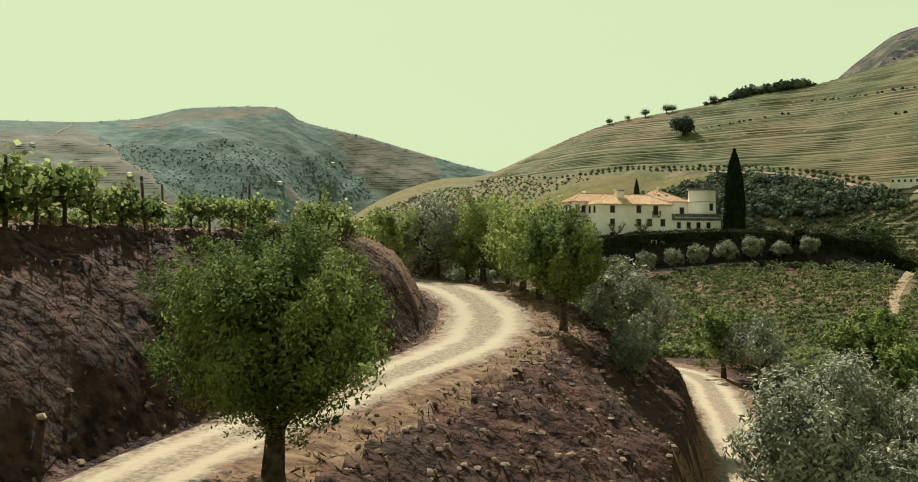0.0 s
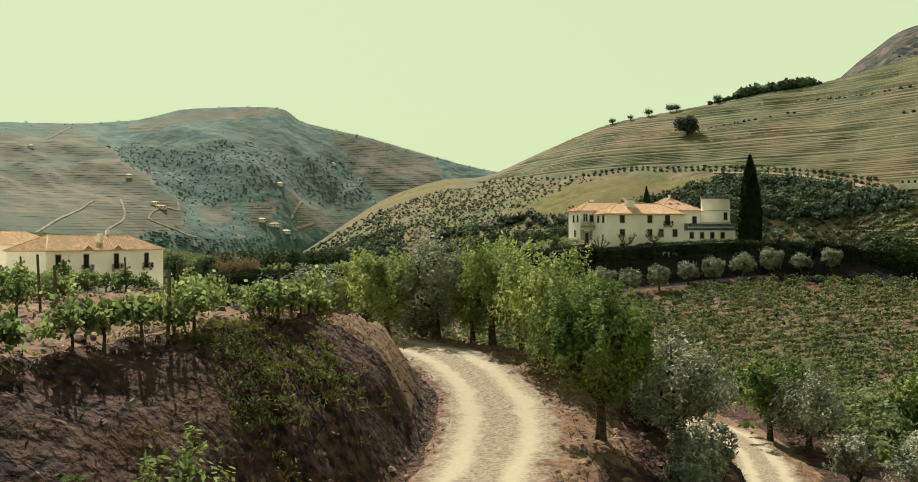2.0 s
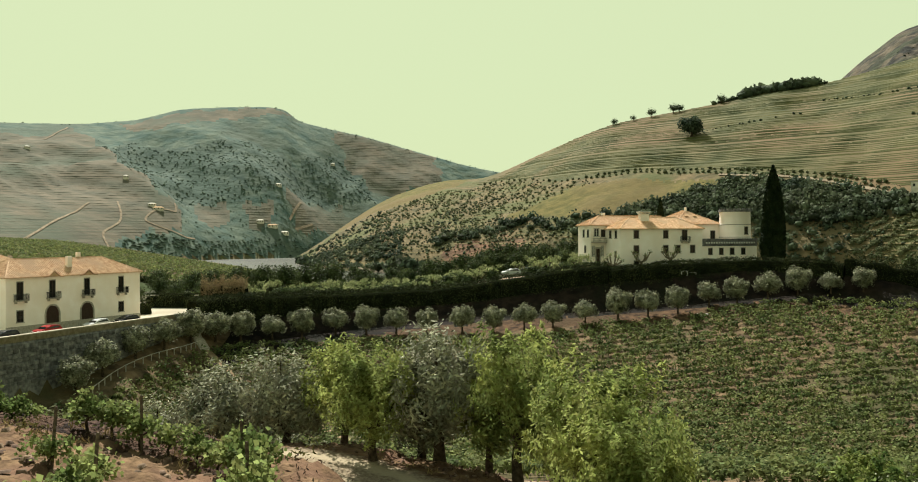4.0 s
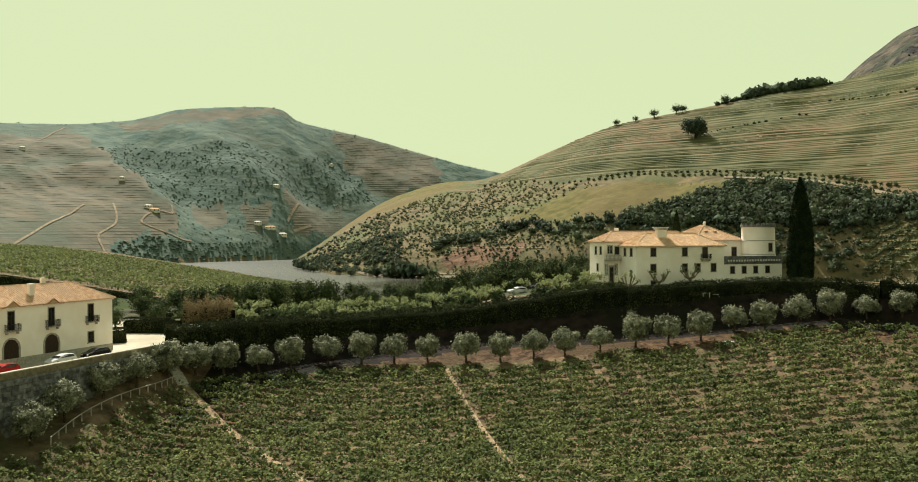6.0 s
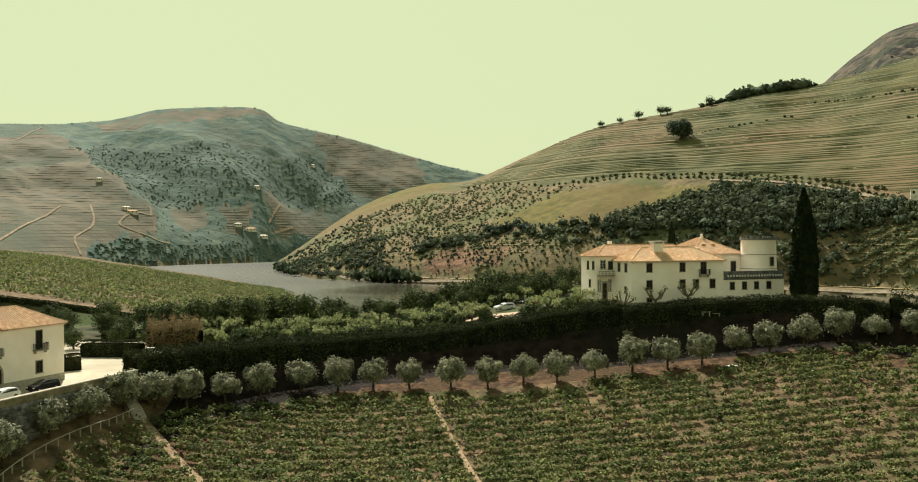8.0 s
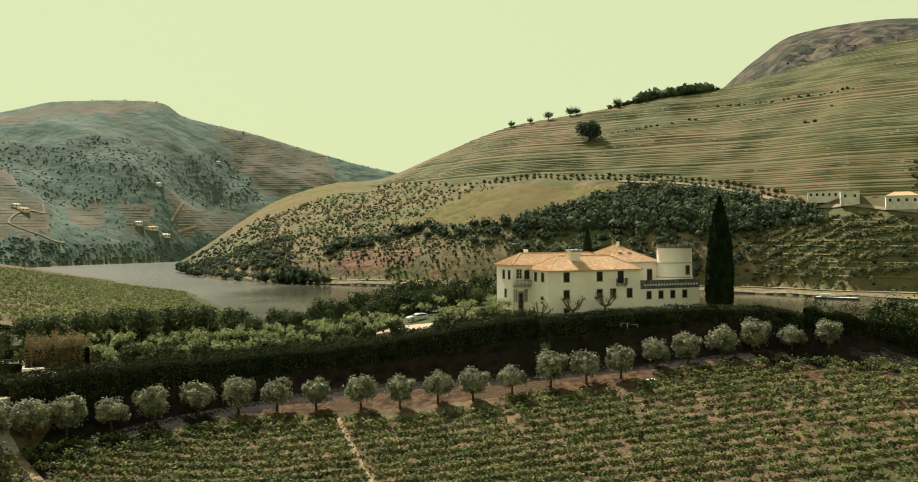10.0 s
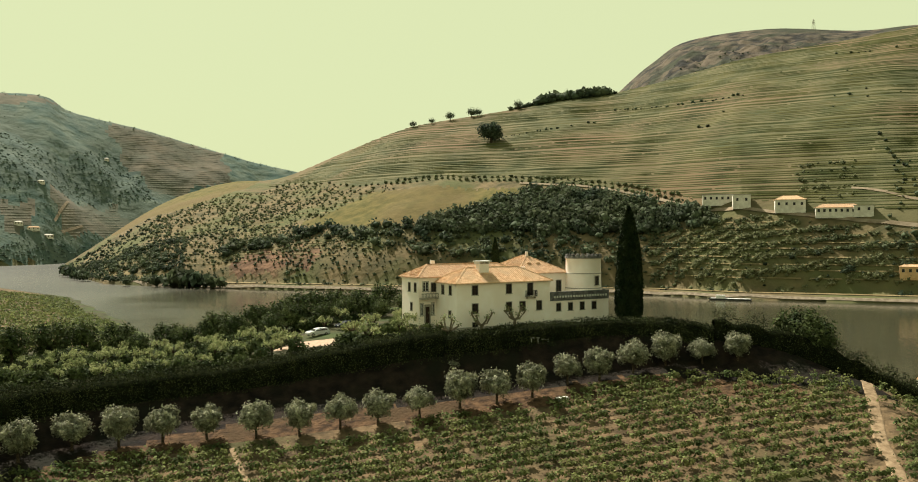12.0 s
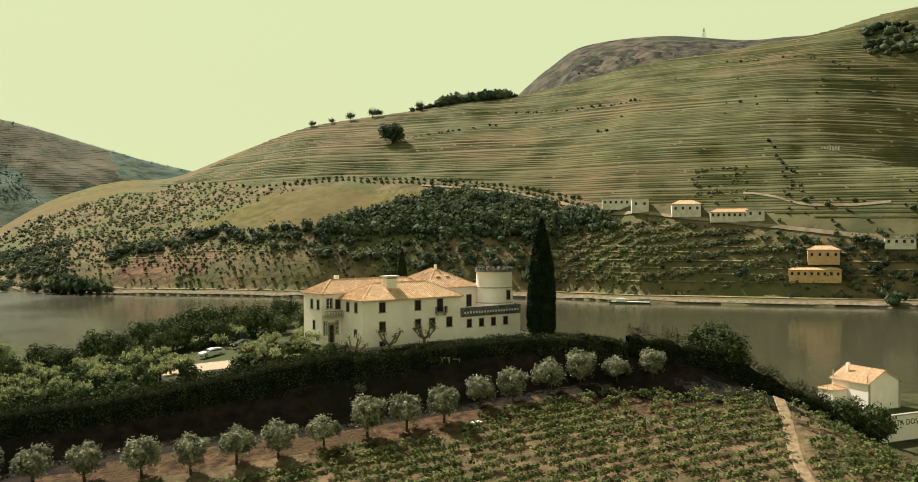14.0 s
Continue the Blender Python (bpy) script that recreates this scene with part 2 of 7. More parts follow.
def along(x, y, line):
    """For places x, y: the distance from a line (left of it: plus), and the line's further numbers at the nearest point."""
    best = np.full(x.shape, 1e9)
    side = np.zeros(x.shape)
    vals = [np.zeros(x.shape) for _ in range(line.shape[1] - 2)]
    for a, b in zip(line[:-1], line[1:]):
        dx, dy = b[0] - a[0], b[1] - a[1]
        t = np.clip(((x - a[0]) * dx + (y - a[1]) * dy) / (dx * dx + dy * dy), 0, 1)
        ex, ey = x - a[0] - t * dx, y - a[1] - t * dy
        d = np.hypot(ex, ey)
        near = d < best
        best = np.where(near, d, best)
        side = np.where(near, np.sign(dx * ey - dy * ex), side)
        for k, v in enumerate(vals):
            vals[k] = np.where(near, a[2 + k] + t * (b[2 + k] - a[2 + k]), v)
    return best * side, vals


def lumps(x, y, size, seed=0.0):
    """Cheap smooth unevenness, about -1 to 1."""
    s = 6.283 / size
    return (np.sin(x * s + 1.3 * np.sin(y * s * 0.7 + seed) + seed) * np.cos(y * s * 0.9 + 1.7 * np.sin(x * s * 0.6 + 2 * seed))
            + 0.5 * np.sin(x * s * 2.3 + y * s * 1.7 + seed * 3) * np.cos(y * s * 2.1 - x * s + seed))  / 1.5


# the gravel track: x, y, height, width of the shelf on its outer side
TRACK = spline([(-40, -40, 12.5, 2.6), (-19, -14, 14.6, 2.6), (-11.5, 2, 15.4, 2.6), (-8.4, 11, 15.8, 2.6), (-6.6, 18.2, 16.0, 2.6), (-5.6, 22, 16.0, 2.6), (-3.4, 28, 16.1, 2.8), (-0.1, 36, 16.4, 3.4), (1.3, 42, 16.7, 3.8),
                (1.1, 48, 17.4, 5.2), (-0.6, 54, 18.0, 5.2), (-4.4, 59, 18.3, 4.5), (-11, 62, 18.4, 4), (-30, 64, 17.5, 4), (-70, 66, 15, 4)])
LANE = spline([(0, -30, 7.5), (4, -5, 8.2), (8, 20, 8.6), (13.6, 38, 9.1), (16.8, 52, 9.3), (18.6, 62, 9.4), (20.2, 72, 9.4), (18.5, 82, 9.0), (10, 90, 8.5), (-10, 95, 8.5)])
# the foot of the house terrace: x, y, width of the slope below it, height of the ground behind it
EDGE = spline([(-96, 40, 2, 13.2), (-66, 125, 1.0, 14), (-59, 146, 0.6, 14), (-48, 179, 0.6, 14.1), (-41, 188, 5, 14.1), (-30, 198, 8, 14.0), (-15, 205, 9, 14.2),
               (0, 207, 9, 15.2), (14, 207, 9, 17.3), (30, 206, 9, 19.6), (50, 206, 9, 21.2), (66, 205, 9, 21.6), (78, 200, 8, 20.5), (88, 195, 7, 18.5),
               (97, 190.5, 6, 14.5), (104, 186, 5, 10.5), (109, 180, 5, 7), (113, 172, 5, 5), (122, 156, 5, 4.2), (150, 110, 5, 4), (230, 20, 5, 4)], 5)


def half_width(y):
    """Half the width of the level part of the gravel track."""
    return np.interp(y, [24, 30, 40], [1.6, 1.7, 2.4])


def ground(x, y):
    x, y = np.asarray(x, float), np.asarray(y, float)
    field = 10.5 + 0.075 * np.clip(x, -60, 110) + 0.25 * (y - 195) + 0.28 * soft(-20 - x, 6) + 2.6 * smooth((-x - 43) / 9) - 0.6 * soft(x - 97, 3)
    orchard = 9.2 - 6.6 * smooth((y - 84) / 44) - 0.045 * soft(x - 24, 5)
    z = smax(smax(field, orchard, 1.6), np.full(x.shape, 1.0), 0.8)
    s, (zr, shelf) = along(x, y, TRACK)
    d = np.abs(s)
    top = 21.4 - 0.12 * soft(-26 - x, 4) - 1.2 * smooth((y - 41) / 12) * smooth((x + 17) / 9)
    half = half_width(y)
    u = np.maximum(d - half - 0.4, 0)
    rise = -smax(-1.75 * u, -(1.75 + 0.78 * u), 0.3)
    bank = -smax(-(zr - 0.1 + np.maximum(rise, 0)), -top, 0.25)
    slope = zr - 0.6 * soft(d - shelf, 0.5)
    rough = lumps(x, y, 5.3, 2.0) * 0.22 + lumps(x, y, 2.7, 1.0) * 0.2 + lumps(x, y, 1.1, 4.0) * 0.1
    up = np.where(s > 0, bank, slope) + rough * smooth((d - half) / 1.2)
    z = smax(z, up, 0.6)
    z = np.where(d < half, zr, np.where(d < half + 1, zr + (z - zr) * (d - half), z))
    s2, (zl,) = along(x, y, LANE)
    z = zl + (z - zl) * smooth((np.abs(s2) - 1.7) / 2.0)
    s3, (wide, zp) = along(x, y, EDGE)
    wide = np.where(wide > 4, wide * 0.72, wide)
    w = smooth((s3 + wide) / wide)
    rear = np.interp(x, [-50, -15, 14, 30, 66, 78, 90], [14.2, 15.2, 19.6, 21.9, 22.0, 20.5, 17.5])
    rear = rear - (rear - 14.6) * smooth((-x - 5) / 40) * smooth((y - 214) / 30)
    zp = np.where(x > -47, zp + (rear - zp) * smooth((s3 - 2.5) / 7) * smooth((92 - x) / 10), zp)
    zp = zp - (zp - 3.4) * smooth((s3 - 4) / 12) * smooth((x - 74) / 14)
    z = z + (zp - z) * w
    shore = np.interp(x, [-400, -60, 60, 100, 140, 170, 300, 500, 1200], [276, 272, 268, 246, 238, 228, 150, 40, -300])
    spur = 15 - 0.168 * (x + 88) - 0.051 * (y - 283) + lumps(x, y, 70, 2.0) * 0.6
    spur = -smax(-spur, np.full(x.shape, -30.0), 3) - 40 * smooth((y - 640) / 300)
    low = -3.5 + (spur + 3.5) * smooth((-42 - x) / 16)
    z = z + (low - z) * smooth((y - shore + 5) / 12)
    spur = np.where(y > 255, spur * smooth((y - 255) / 12) - 3.5 * (1 - smooth((y - 255) / 12)), -3.5)
    return np.maximum(z, np.maximum(spur, -3.5))


def inside(u, v, ring):
    """Which places (u, v) lie within a ring of corners."""
    u, v = np.asarray(u, float), np.asarray(v, float)
    out = np.zeros(u.shape, bool)
    for (a, b), (c, d) in zip(ring, ring[1:] + ring[:1]):
        if b != d:
            out ^= ((b > v) != (d > v)) & (u < (c - a) * (v - b) / (d - b) + a)
    return out


# far slopes, by bearing (degrees from +y towards +x) and distance from this centre
CX, CY = 0.0, 40.0
BANK = np.array([(-14, 1600), (-11.3, 1100), (-10.9, 988), (-8.6, 772), (-4.6, 705), (0.2, 659), (9, 602), (25.6, 567), (30.5, 540), (38.4, 533), (45.7, 540), (56, 568), (68, 646), (90, 900), (120, 900)])
CREST = np.array([(-14, 2), (-11, 8), (-5.7, 72), (-3.4, 91), (-1, 102), (1.9, 106), (6, 135), (10.2, 160), (16.4, 178), (19.8, 189), (24, 197), (31.4, 226), (38.4, 240), (41.8, 248), (47, 266), (60, 285), (90, 250), (120, 200)])
MBASE = np.array([(-120, 700), (-60, 800), (-35, 900), (-28, 1020), (-24, 1100), (-20, 1180), (-16, 1270), (-12, 1330), (-8, 1480), (0, 1600), (60, 1600), (120, 1200)])
MTOP = np.array([(-120, 220), (-60, 240), (-28.6, 262), (-22, 275), (-19.5, 293), (-17.5, 309), (-12.3, 317), (-10.4, 286), (-6.5, 257), (-1.8, 213), (1.8, 182), (8, 150), (20, 150), (60, 200), (120, 180)])
RTOP = np.array([(18, 60), (22, 280), (24, 350), (26, 405), (28.2, 446), (33, 459), (38, 440), (41.3, 440), (50, 430), (70, 380), (120, 200)])

CREST_S, MTOP_S, RTOP_S = spline(CREST, 6), spline(MTOP, 6), spline(RTOP, 6)


def hill(az, r):
    b, top = np.interp(az, *BANK.T), np.interp(az, *CREST_S.T)
    crest = np.interp(az, [-11, -5, 2, 10, 60], [1010, 1100, 1060, 1000, 1000])
    q = (r - b) / (crest - b)
    up = 3.2 * smooth((r - b + 2) / 10) + (top - 3.2) * np.clip((r - b - 22) / (crest - b - 22), 0, 1) ** 0.66
    x, y = r * np.sin(np.radians(az)), r * np.cos(np.radians(az))
    up = up + lumps(x, y, 160, 3.0) * 1.8 * smooth(q * 3) * smooth((1 - q) * 4) + lumps(x, y, 45, 5.0) * 0.4 * smooth(q * 4) * smooth((1 - q) * 8)
    gully = np.exp(-((az - 39.5 - 2 * q) / 0.9) ** 2) * 2.5 * smooth((q - 0.12) * 4) * smooth((0.8 - q) * 3)
    up = up - gully
    # past the gully the slope turns away in a broad hollow
    up = up - 8.0 * soft(az - 40.8, 0.8) * smooth((q - 0.17) * 5) * smooth((0.97 - q) * 3.5) * smooth((54 - az) / 5)
    up = up - 0.22 * np.maximum(r - crest, 0)
    return np.where(r < b, -4.0, up)


def mountain(az, r):
    b, top = np.interp(az, *MBASE.T), np.interp(az, *MTOP_S.T)
    q = (r - b) / (1900 - b)
    x, y = r * np.sin(np.radians(az)), r * np.cos(np.radians(az))
    fold = lumps(x, y, 420, 1.5) * 13 + lumps(x, y, 150, 0.5) * 3.5 - 9 * (1 - np.abs(np.sin(az * 0.42 + 0.8 * np.sin(r / 170) + 0.5))) ** 2
    up = top * np.clip(q, 0, 1) ** 0.85 + fold * smooth(q * 2.2) * smooth((1 - q) * 2.2) + lumps(x, y, 60, 2.2) * 0.8 * smooth(q * 4)
    spur = az - np.interp(q, [0.0, 0.25, 0.30, 0.44, 0.69, 0.92], [-18.6, -19.3, -20, -21.7, -23.3, -24.6])
    shape = 15 * np.exp(-(spur / np.where(spur < 0, 2.6, 1.0)) ** 2) - 17 * np.exp(-((spur - 3.0) / 1.7) ** 2) + 9 * np.exp(-((spur - 7.5) / 2.2) ** 2) - 13 * np.exp(-((spur - 11.0) / 1.5) ** 2)
    up = up + shape * smooth(q * 3.5) * smooth((0.95 - q) * 2.5)
    return np.where(q < 0, -4.0, up - 0.3 * np.maximum(r - 1900, 0))


# fields and woods of the far slopes, by bearing and share of the way up
ROAD_A = [-6, -1, 2.7, 3.7, 5.4, 6.8, 8, 9.7, 12.6, 16.2, 19.2, 22.5, 25.8, 28.6, 32.5, 37.6, 43, 46, 60]
ROAD_Q = [1.2, 1.1, 0.87, 0.75, 0.57, 0.484, 0.44, 0.398, 0.364, 0.321, 0.288, 0.258, 0.197, 0.155, 0.137, 0.116, 0.096, 0.088, 0.08]
MEADOWS = [[(3.0, 0.335), (4.7, 0.335), (6.4, 0.378), (7.5, 0.398), (9, 0.37), (12.6, 0.322), (16.2, 0.288), (17.5, 0.276), (16.8, 0.245), (14.7, 0.229), (13.2, 0.214), (11, 0.205), (10.3, 0.188), (8.2, 0.199), (5.4, 0.247), (3.1, 0.31)],
           [(-9, 1.5), (0.3, 1.5), (0.3, 1.08), (-1.3, 0.945), (-3.6, 0.858), (-5.8, 0.98), (-8, 1.05)]]
WOOD = [(10.3, 0.185), (13.2, 0.209), (15.8, 0.246), (17.7, 0.262), (21.8, 0.245), (25.4, 0.19), (28.6, 0.148), (28.9, 0.122), (25.7, 0.118), (22, 0.125), (16, 0.145), (12, 0.15)]
THICKET = [(13.2, 0.209), (28, 0.15), (25.7, 0.122), (24.5, 0.055), (16, 0.055), (8.85, 0.11), (3.6, 0.215), (0.3, 0.19), (-2, 0.152), (-1.4, 0.236), (3.6, 0.285), (10.5, 0.182)]
REDSLOPE = [(-1.6, 0.07), (-0.8, 0.13), (0.4, 0.172), (3.1, 0.188), (4.6, 0.13), (3.4, 0.08)]
MFIELDS = [[(-31, -0.1), (-31, 0.9), (-26.2, 0.8), (-24.6, 0.92), (-23.3, 0.69), (-21.7, 0.44), (-20, 0.3), (-19.3, 0.25), (-18.6, 0.22), (-18.3, 0.08), (-20, 0.09), (-22, 0.06), (-23, -0.1)],
           [(-17.2, 0.267), (-15.2, 0.236), (-15.8, 0.118), (-17.5, 0.149)], [(-14.6, 0.2), (-12.5, 0.2), (-12.9, 0.11), (-14.2, 0.09)],
           [(-11.6, 0.3), (-8, 0.3), (-7, 0.13), (-11.2, 0.09)], [(-8.7, 0.97), (-2, 0.97), (-1, 0.6), (-4, 0.4), (-6, 0.45), (-7.5, 0.62)], [(-22, 0.93), (-20, 0.8), (-14, 0.86), (-11, 0.97)]]
MWOOD = [(-23.3, 0.64), (-22.6, 0.38), (-19, 0.255), (-17.6, 0.27), (-15.2, 0.24), (-12.8, 0.26), (-10.2, 0.31), (-5.7, 0.33), (-6.4, 0.55), (-8.7, 0.74), (-11, 0.55), (-13, 0.66), (-18, 0.6), (-21, 0.75)]
MGROVE = [(-22.2, 0.03), (-21.8, 0.065), (-20, 0.085), (-17.2, 0.045), (-16.3, 0.02), (-17, 0.004), (-20, 0.01)]


def meadow(az, q):
    return inside(az, q, MEADOWS[0]) | inside(az, q, MEADOWS[1])


def mvine(az, q):
    """Where the far mountain is terraced with vines."""
    u, v = az + 0.25 * np.sin(q * 31), q + 0.012 * np.sin(az * 4.1)
    out = np.zeros(np.shape(az), bool)
    for ring in MFIELDS:
        out |= inside(u, v, ring)
    return out


def rocks(az, r):
    top = np.interp(az, *RTOP_S.T) * 0.895
    q = (r - 1000) / 700
    x, y = r * np.sin(np.radians(az)), r * np.cos(np.radians(az))
    up = 120 + (top - 120) * np.clip(q, 0, 1) ** 0.8 + (lumps(x, y, 120, 7.0) * 8 + lumps(x, y, 37, 2.0) * 4.5) * smooth(q * 3) * smooth((1 - q) * 3)
    return np.where((q < 0) | (az < 18), -5.0, up - 0.3 * np.maximum(r - 1700, 0))


def far_land(az, r):
    return np.maximum(np.maximum(hill(az, r), mountain(az, r)), rocks(az, r))


def sheet(name, X, Y, Z, mats, index=None):
    """A grid of ground as one mesh."""
    n, m = X.shape
    me = bpy.data.meshes.new(name)
    i = np.arange(n * m).reshape(n, m)
    f = np.stack([i[:-1, :-1], i[:-1, 1:], i[1:, 1:], i[1:, :-1]], -1).reshape(-1, 4)
    build(me, np.stack([X, Y, Z], -1).reshape(-1, 3), f)
    for k in mats:
        me.materials.append(k)
    if index is not None:
        me.polygons.foreach_set("material_index", index[:-1, :-1].reshape(-1).astype(np.int32))
    me.polygons.foreach_set("use_smooth", np.ones(len(f), bool))
    me.update()
    return new(name, me)


def build(me, v, f):
    """Fill a mesh from arrays of places and of faces with equal numbers of corners."""
    v, f = np.asarray(v, np.float32), np.asarray(f, np.int32)
    k = f.shape[1]
    me.vertices.add(len(v))
    me.vertices.foreach_set("co", v.reshape(-1))
    me.loops.add(f.size)
    me.loops.foreach_set("vertex_index", f.reshape(-1))
    me.polygons.add(len(f))
    me.polygons.foreach_set("loop_start", np.arange(0, f.size, k, dtype=np.int32))
    me.update(calc_edges=True)


def steps_of(stops):
    """Grid lines from stops of (place, spacing)."""
    out = []
    for (a, s), (b, _) in zip(stops[:-1], stops[1:]):
        out += list(np.arange(a, b - 1e-6, s))
    return np.array(out + [stops[-1][0]])


gx = steps_of([(-620, 20), (-260, 8), (-100, 2.5), (-64, 0.8), (-42, 1.2), (-14, 0.4), (26, 1), (60, 2), (170, 8), (320, 20), (700, 20)])
gy = steps_of([(-400, 20), (-20, 3), (12, 0.4), (62, 0.8), (84, 2), (140, 1.5), (225, 3), (290, 6), (420, 12), (960, 20)])
GX, GY = np.meshgrid(gx, gy)
GZ = ground(GX, GY)
s_track, _ = along(GX, GY, TRACK)
s_lane, _ = along(GX, GY, LANE)
s_edge, _ = along(GX, GY, EDGE)
wob = lumps(GX, GY, 3.1, 6.0) * 0.25
kind = np.zeros(GX.shape, int)
kind[(s_track > half_width(GY) + 0.3) & (GY < 75)] = 6
kind[(s_track > 8.2 + wob) & (GY < 75)] = 7
kind[(s_track < 0) & (s_track > -half_width(GY) - 1.3 - 1.2 * wob - 0.9 * (GY > 40)) & (GY < 75)] = 7
kind[(s_track > 3.6 + 1.5 * wob) & (GX > -9 + 4 * wob) & (GY > 42.5) & (GY < 75)] = 7
kind[(np.abs(s_lane) < 3.2 + 2 * wob) & (GY < 92)] = 7
kind[(GY > 92) & (s_edge < 0)] = 2
kind[(GY > 60) & (GY < 93) & (GX > 27)] = 2
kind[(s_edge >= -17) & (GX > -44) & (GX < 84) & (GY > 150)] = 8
# below the hedge: ground that carries the hedge's shadow in its colour
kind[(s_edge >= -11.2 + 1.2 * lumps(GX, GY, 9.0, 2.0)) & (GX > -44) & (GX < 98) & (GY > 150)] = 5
kind[(s_edge >= 0.5) & (GY > 150)] = 3
kind[(s_edge >= 0.5) & (GX < -46.6 - 0.2 * np.maximum(GY - 183, 0)) & (GY < 226) & (GY > 120)] = 4
kind[(GY > 274) & (GX < 60)] = 2
kind[(GZ < 5.0) & (GY > 235)] = 3
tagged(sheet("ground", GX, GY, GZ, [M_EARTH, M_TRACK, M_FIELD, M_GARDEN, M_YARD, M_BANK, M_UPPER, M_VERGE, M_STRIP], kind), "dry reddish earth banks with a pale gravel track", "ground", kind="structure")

az = np.concatenate([np.arange(-180, -60, 4), np.arange(-60, -30, 1), np.arange(-30, -8, 0.2), np.arange(-8, 52, 0.12), np.arange(52, 80, 1), np.arange(80, 181, 4)])
rr = np.concatenate([np.arange(500, 1100, 4), np.arange(1100, 2000, 12), np.arange(2000, 4200, 100)])
AZ, RR = np.meshgrid(az, rr)
fz = far_land(np.clip(AZ, -120, 120), RR)
which = np.zeros(AZ.shape, int)
hh, mm, rk = hill(np.clip(AZ, -120, 120), RR), mountain(np.clip(AZ, -120, 120), RR), rocks(AZ, RR)
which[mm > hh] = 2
which[(rk > hh) & (rk > mm)] = 3
hq = (RR - np.interp(AZ, *BANK.T)) / (1000 - np.interp(AZ, *BANK.T))
road_q = np.interp(AZ, ROAD_A, ROAD_Q)
which[(which == 0) & (hq > road_q) & (AZ > 1.2)] = 1
which[(which == 0) & meadow(AZ + 0.15 * np.sin(RR / 9), hq + 0.004 * np.sin(AZ * 9))] = 4
which[(which == 0) & inside(AZ + 0.3 * np.sin(RR / 7), hq + 0.01 * np.sin(AZ * 6), REDSLOPE)] = 6
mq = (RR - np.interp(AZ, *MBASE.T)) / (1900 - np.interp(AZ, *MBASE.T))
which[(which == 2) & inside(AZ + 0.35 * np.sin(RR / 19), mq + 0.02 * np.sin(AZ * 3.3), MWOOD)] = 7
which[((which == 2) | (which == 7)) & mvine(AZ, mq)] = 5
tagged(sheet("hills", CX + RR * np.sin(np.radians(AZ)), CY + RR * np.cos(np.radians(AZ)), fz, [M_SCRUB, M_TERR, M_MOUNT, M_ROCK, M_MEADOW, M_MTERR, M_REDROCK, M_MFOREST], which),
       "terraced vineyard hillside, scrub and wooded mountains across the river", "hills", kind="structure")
wx = np.linspace(-4200, 4200, 3)
WX, WY = np.meshgrid(wx, wx)
tagged(sheet("water", WX, WY, WX * 0, [M_WATER]), "calm olive-green river water", "river", kind="structure")


# ---- tools for things ----
def link(name, v, f, material, parent=None, label="", smooth_shade=False):
    me = bpy.data.meshes.new(name)
    build(me, v, f)
    me.materials.append(material)
    if smooth_shade:
        me.polygons.foreach_set("use_smooth", np.ones(len(f), bool))
    ob = new(name, me)
    ob.parent = parent
    if label:
        ob["label"] = label
    return ob


def part(name, bm, material, parent=None, label="", smooth_shade=False):
    me = bpy.data.meshes.new(name)
    bm.normal_update()
    bm.to_mesh(me)
    bm.free()
    me.materials.append(material)
    if smooth_shade:
        for p in me.polygons:
            p.use_smooth = True
    ob = new(name, me)
    ob.parent = parent
    if label:
        ob["label"] = label
    return ob


def root(name, m, label, category, group=""):
    ob = new(name)
    ob.empty_display_size = 0.3
    ob.matrix_world = m
    return tagged(ob, label, category, group)


def box(bm, x0, x1, y0, y1, z0, z1, bevel=0.0):
    r = bmesh.ops.create_cube(bm, size=1)
    for v in r["verts"]:
        v.co = Vector(((x0 + x1) / 2 + v.co.x * (x1 - x0), (y0 + y1) / 2 + v.co.y * (y1 - y0), (z0 + z1) / 2 + v.co.z * (z1 - z0)))
    if bevel:
        es = list({e for v in r["verts"] for e in v.link_edges})
        bmesh.ops.bevel(bm, geom=es, offset=bevel, segments=1, affect="EDGES")
    return bm


def boxes(*rows, bevel=0.0):
    bm = bmesh.new()
    for r in rows:
        box(bm, *r, bevel=bevel)
    return bm


def ring(bm, rows, n=24, cx=0.0, cy=0.0, cap=True):
    """A turned shape from rows of (radius, height)."""
    rings = []
    for r, z in rows:
        rings.append([bm.verts.new((cx + r * math.cos(6.28319 * i / n), cy + r * math.sin(6.28319 * i / n), z)) for i in range(n)])
    for a, b in zip(rings[:-1], rings[1:]):
        for i in range(n):
            bm.faces.new((a[i], a[(i + 1) % n], b[(i + 1) % n], b[i]))
    if cap:
        bm.faces.new(rings[-1])
        bm.faces.new(rings[0][::-1])
    return bm


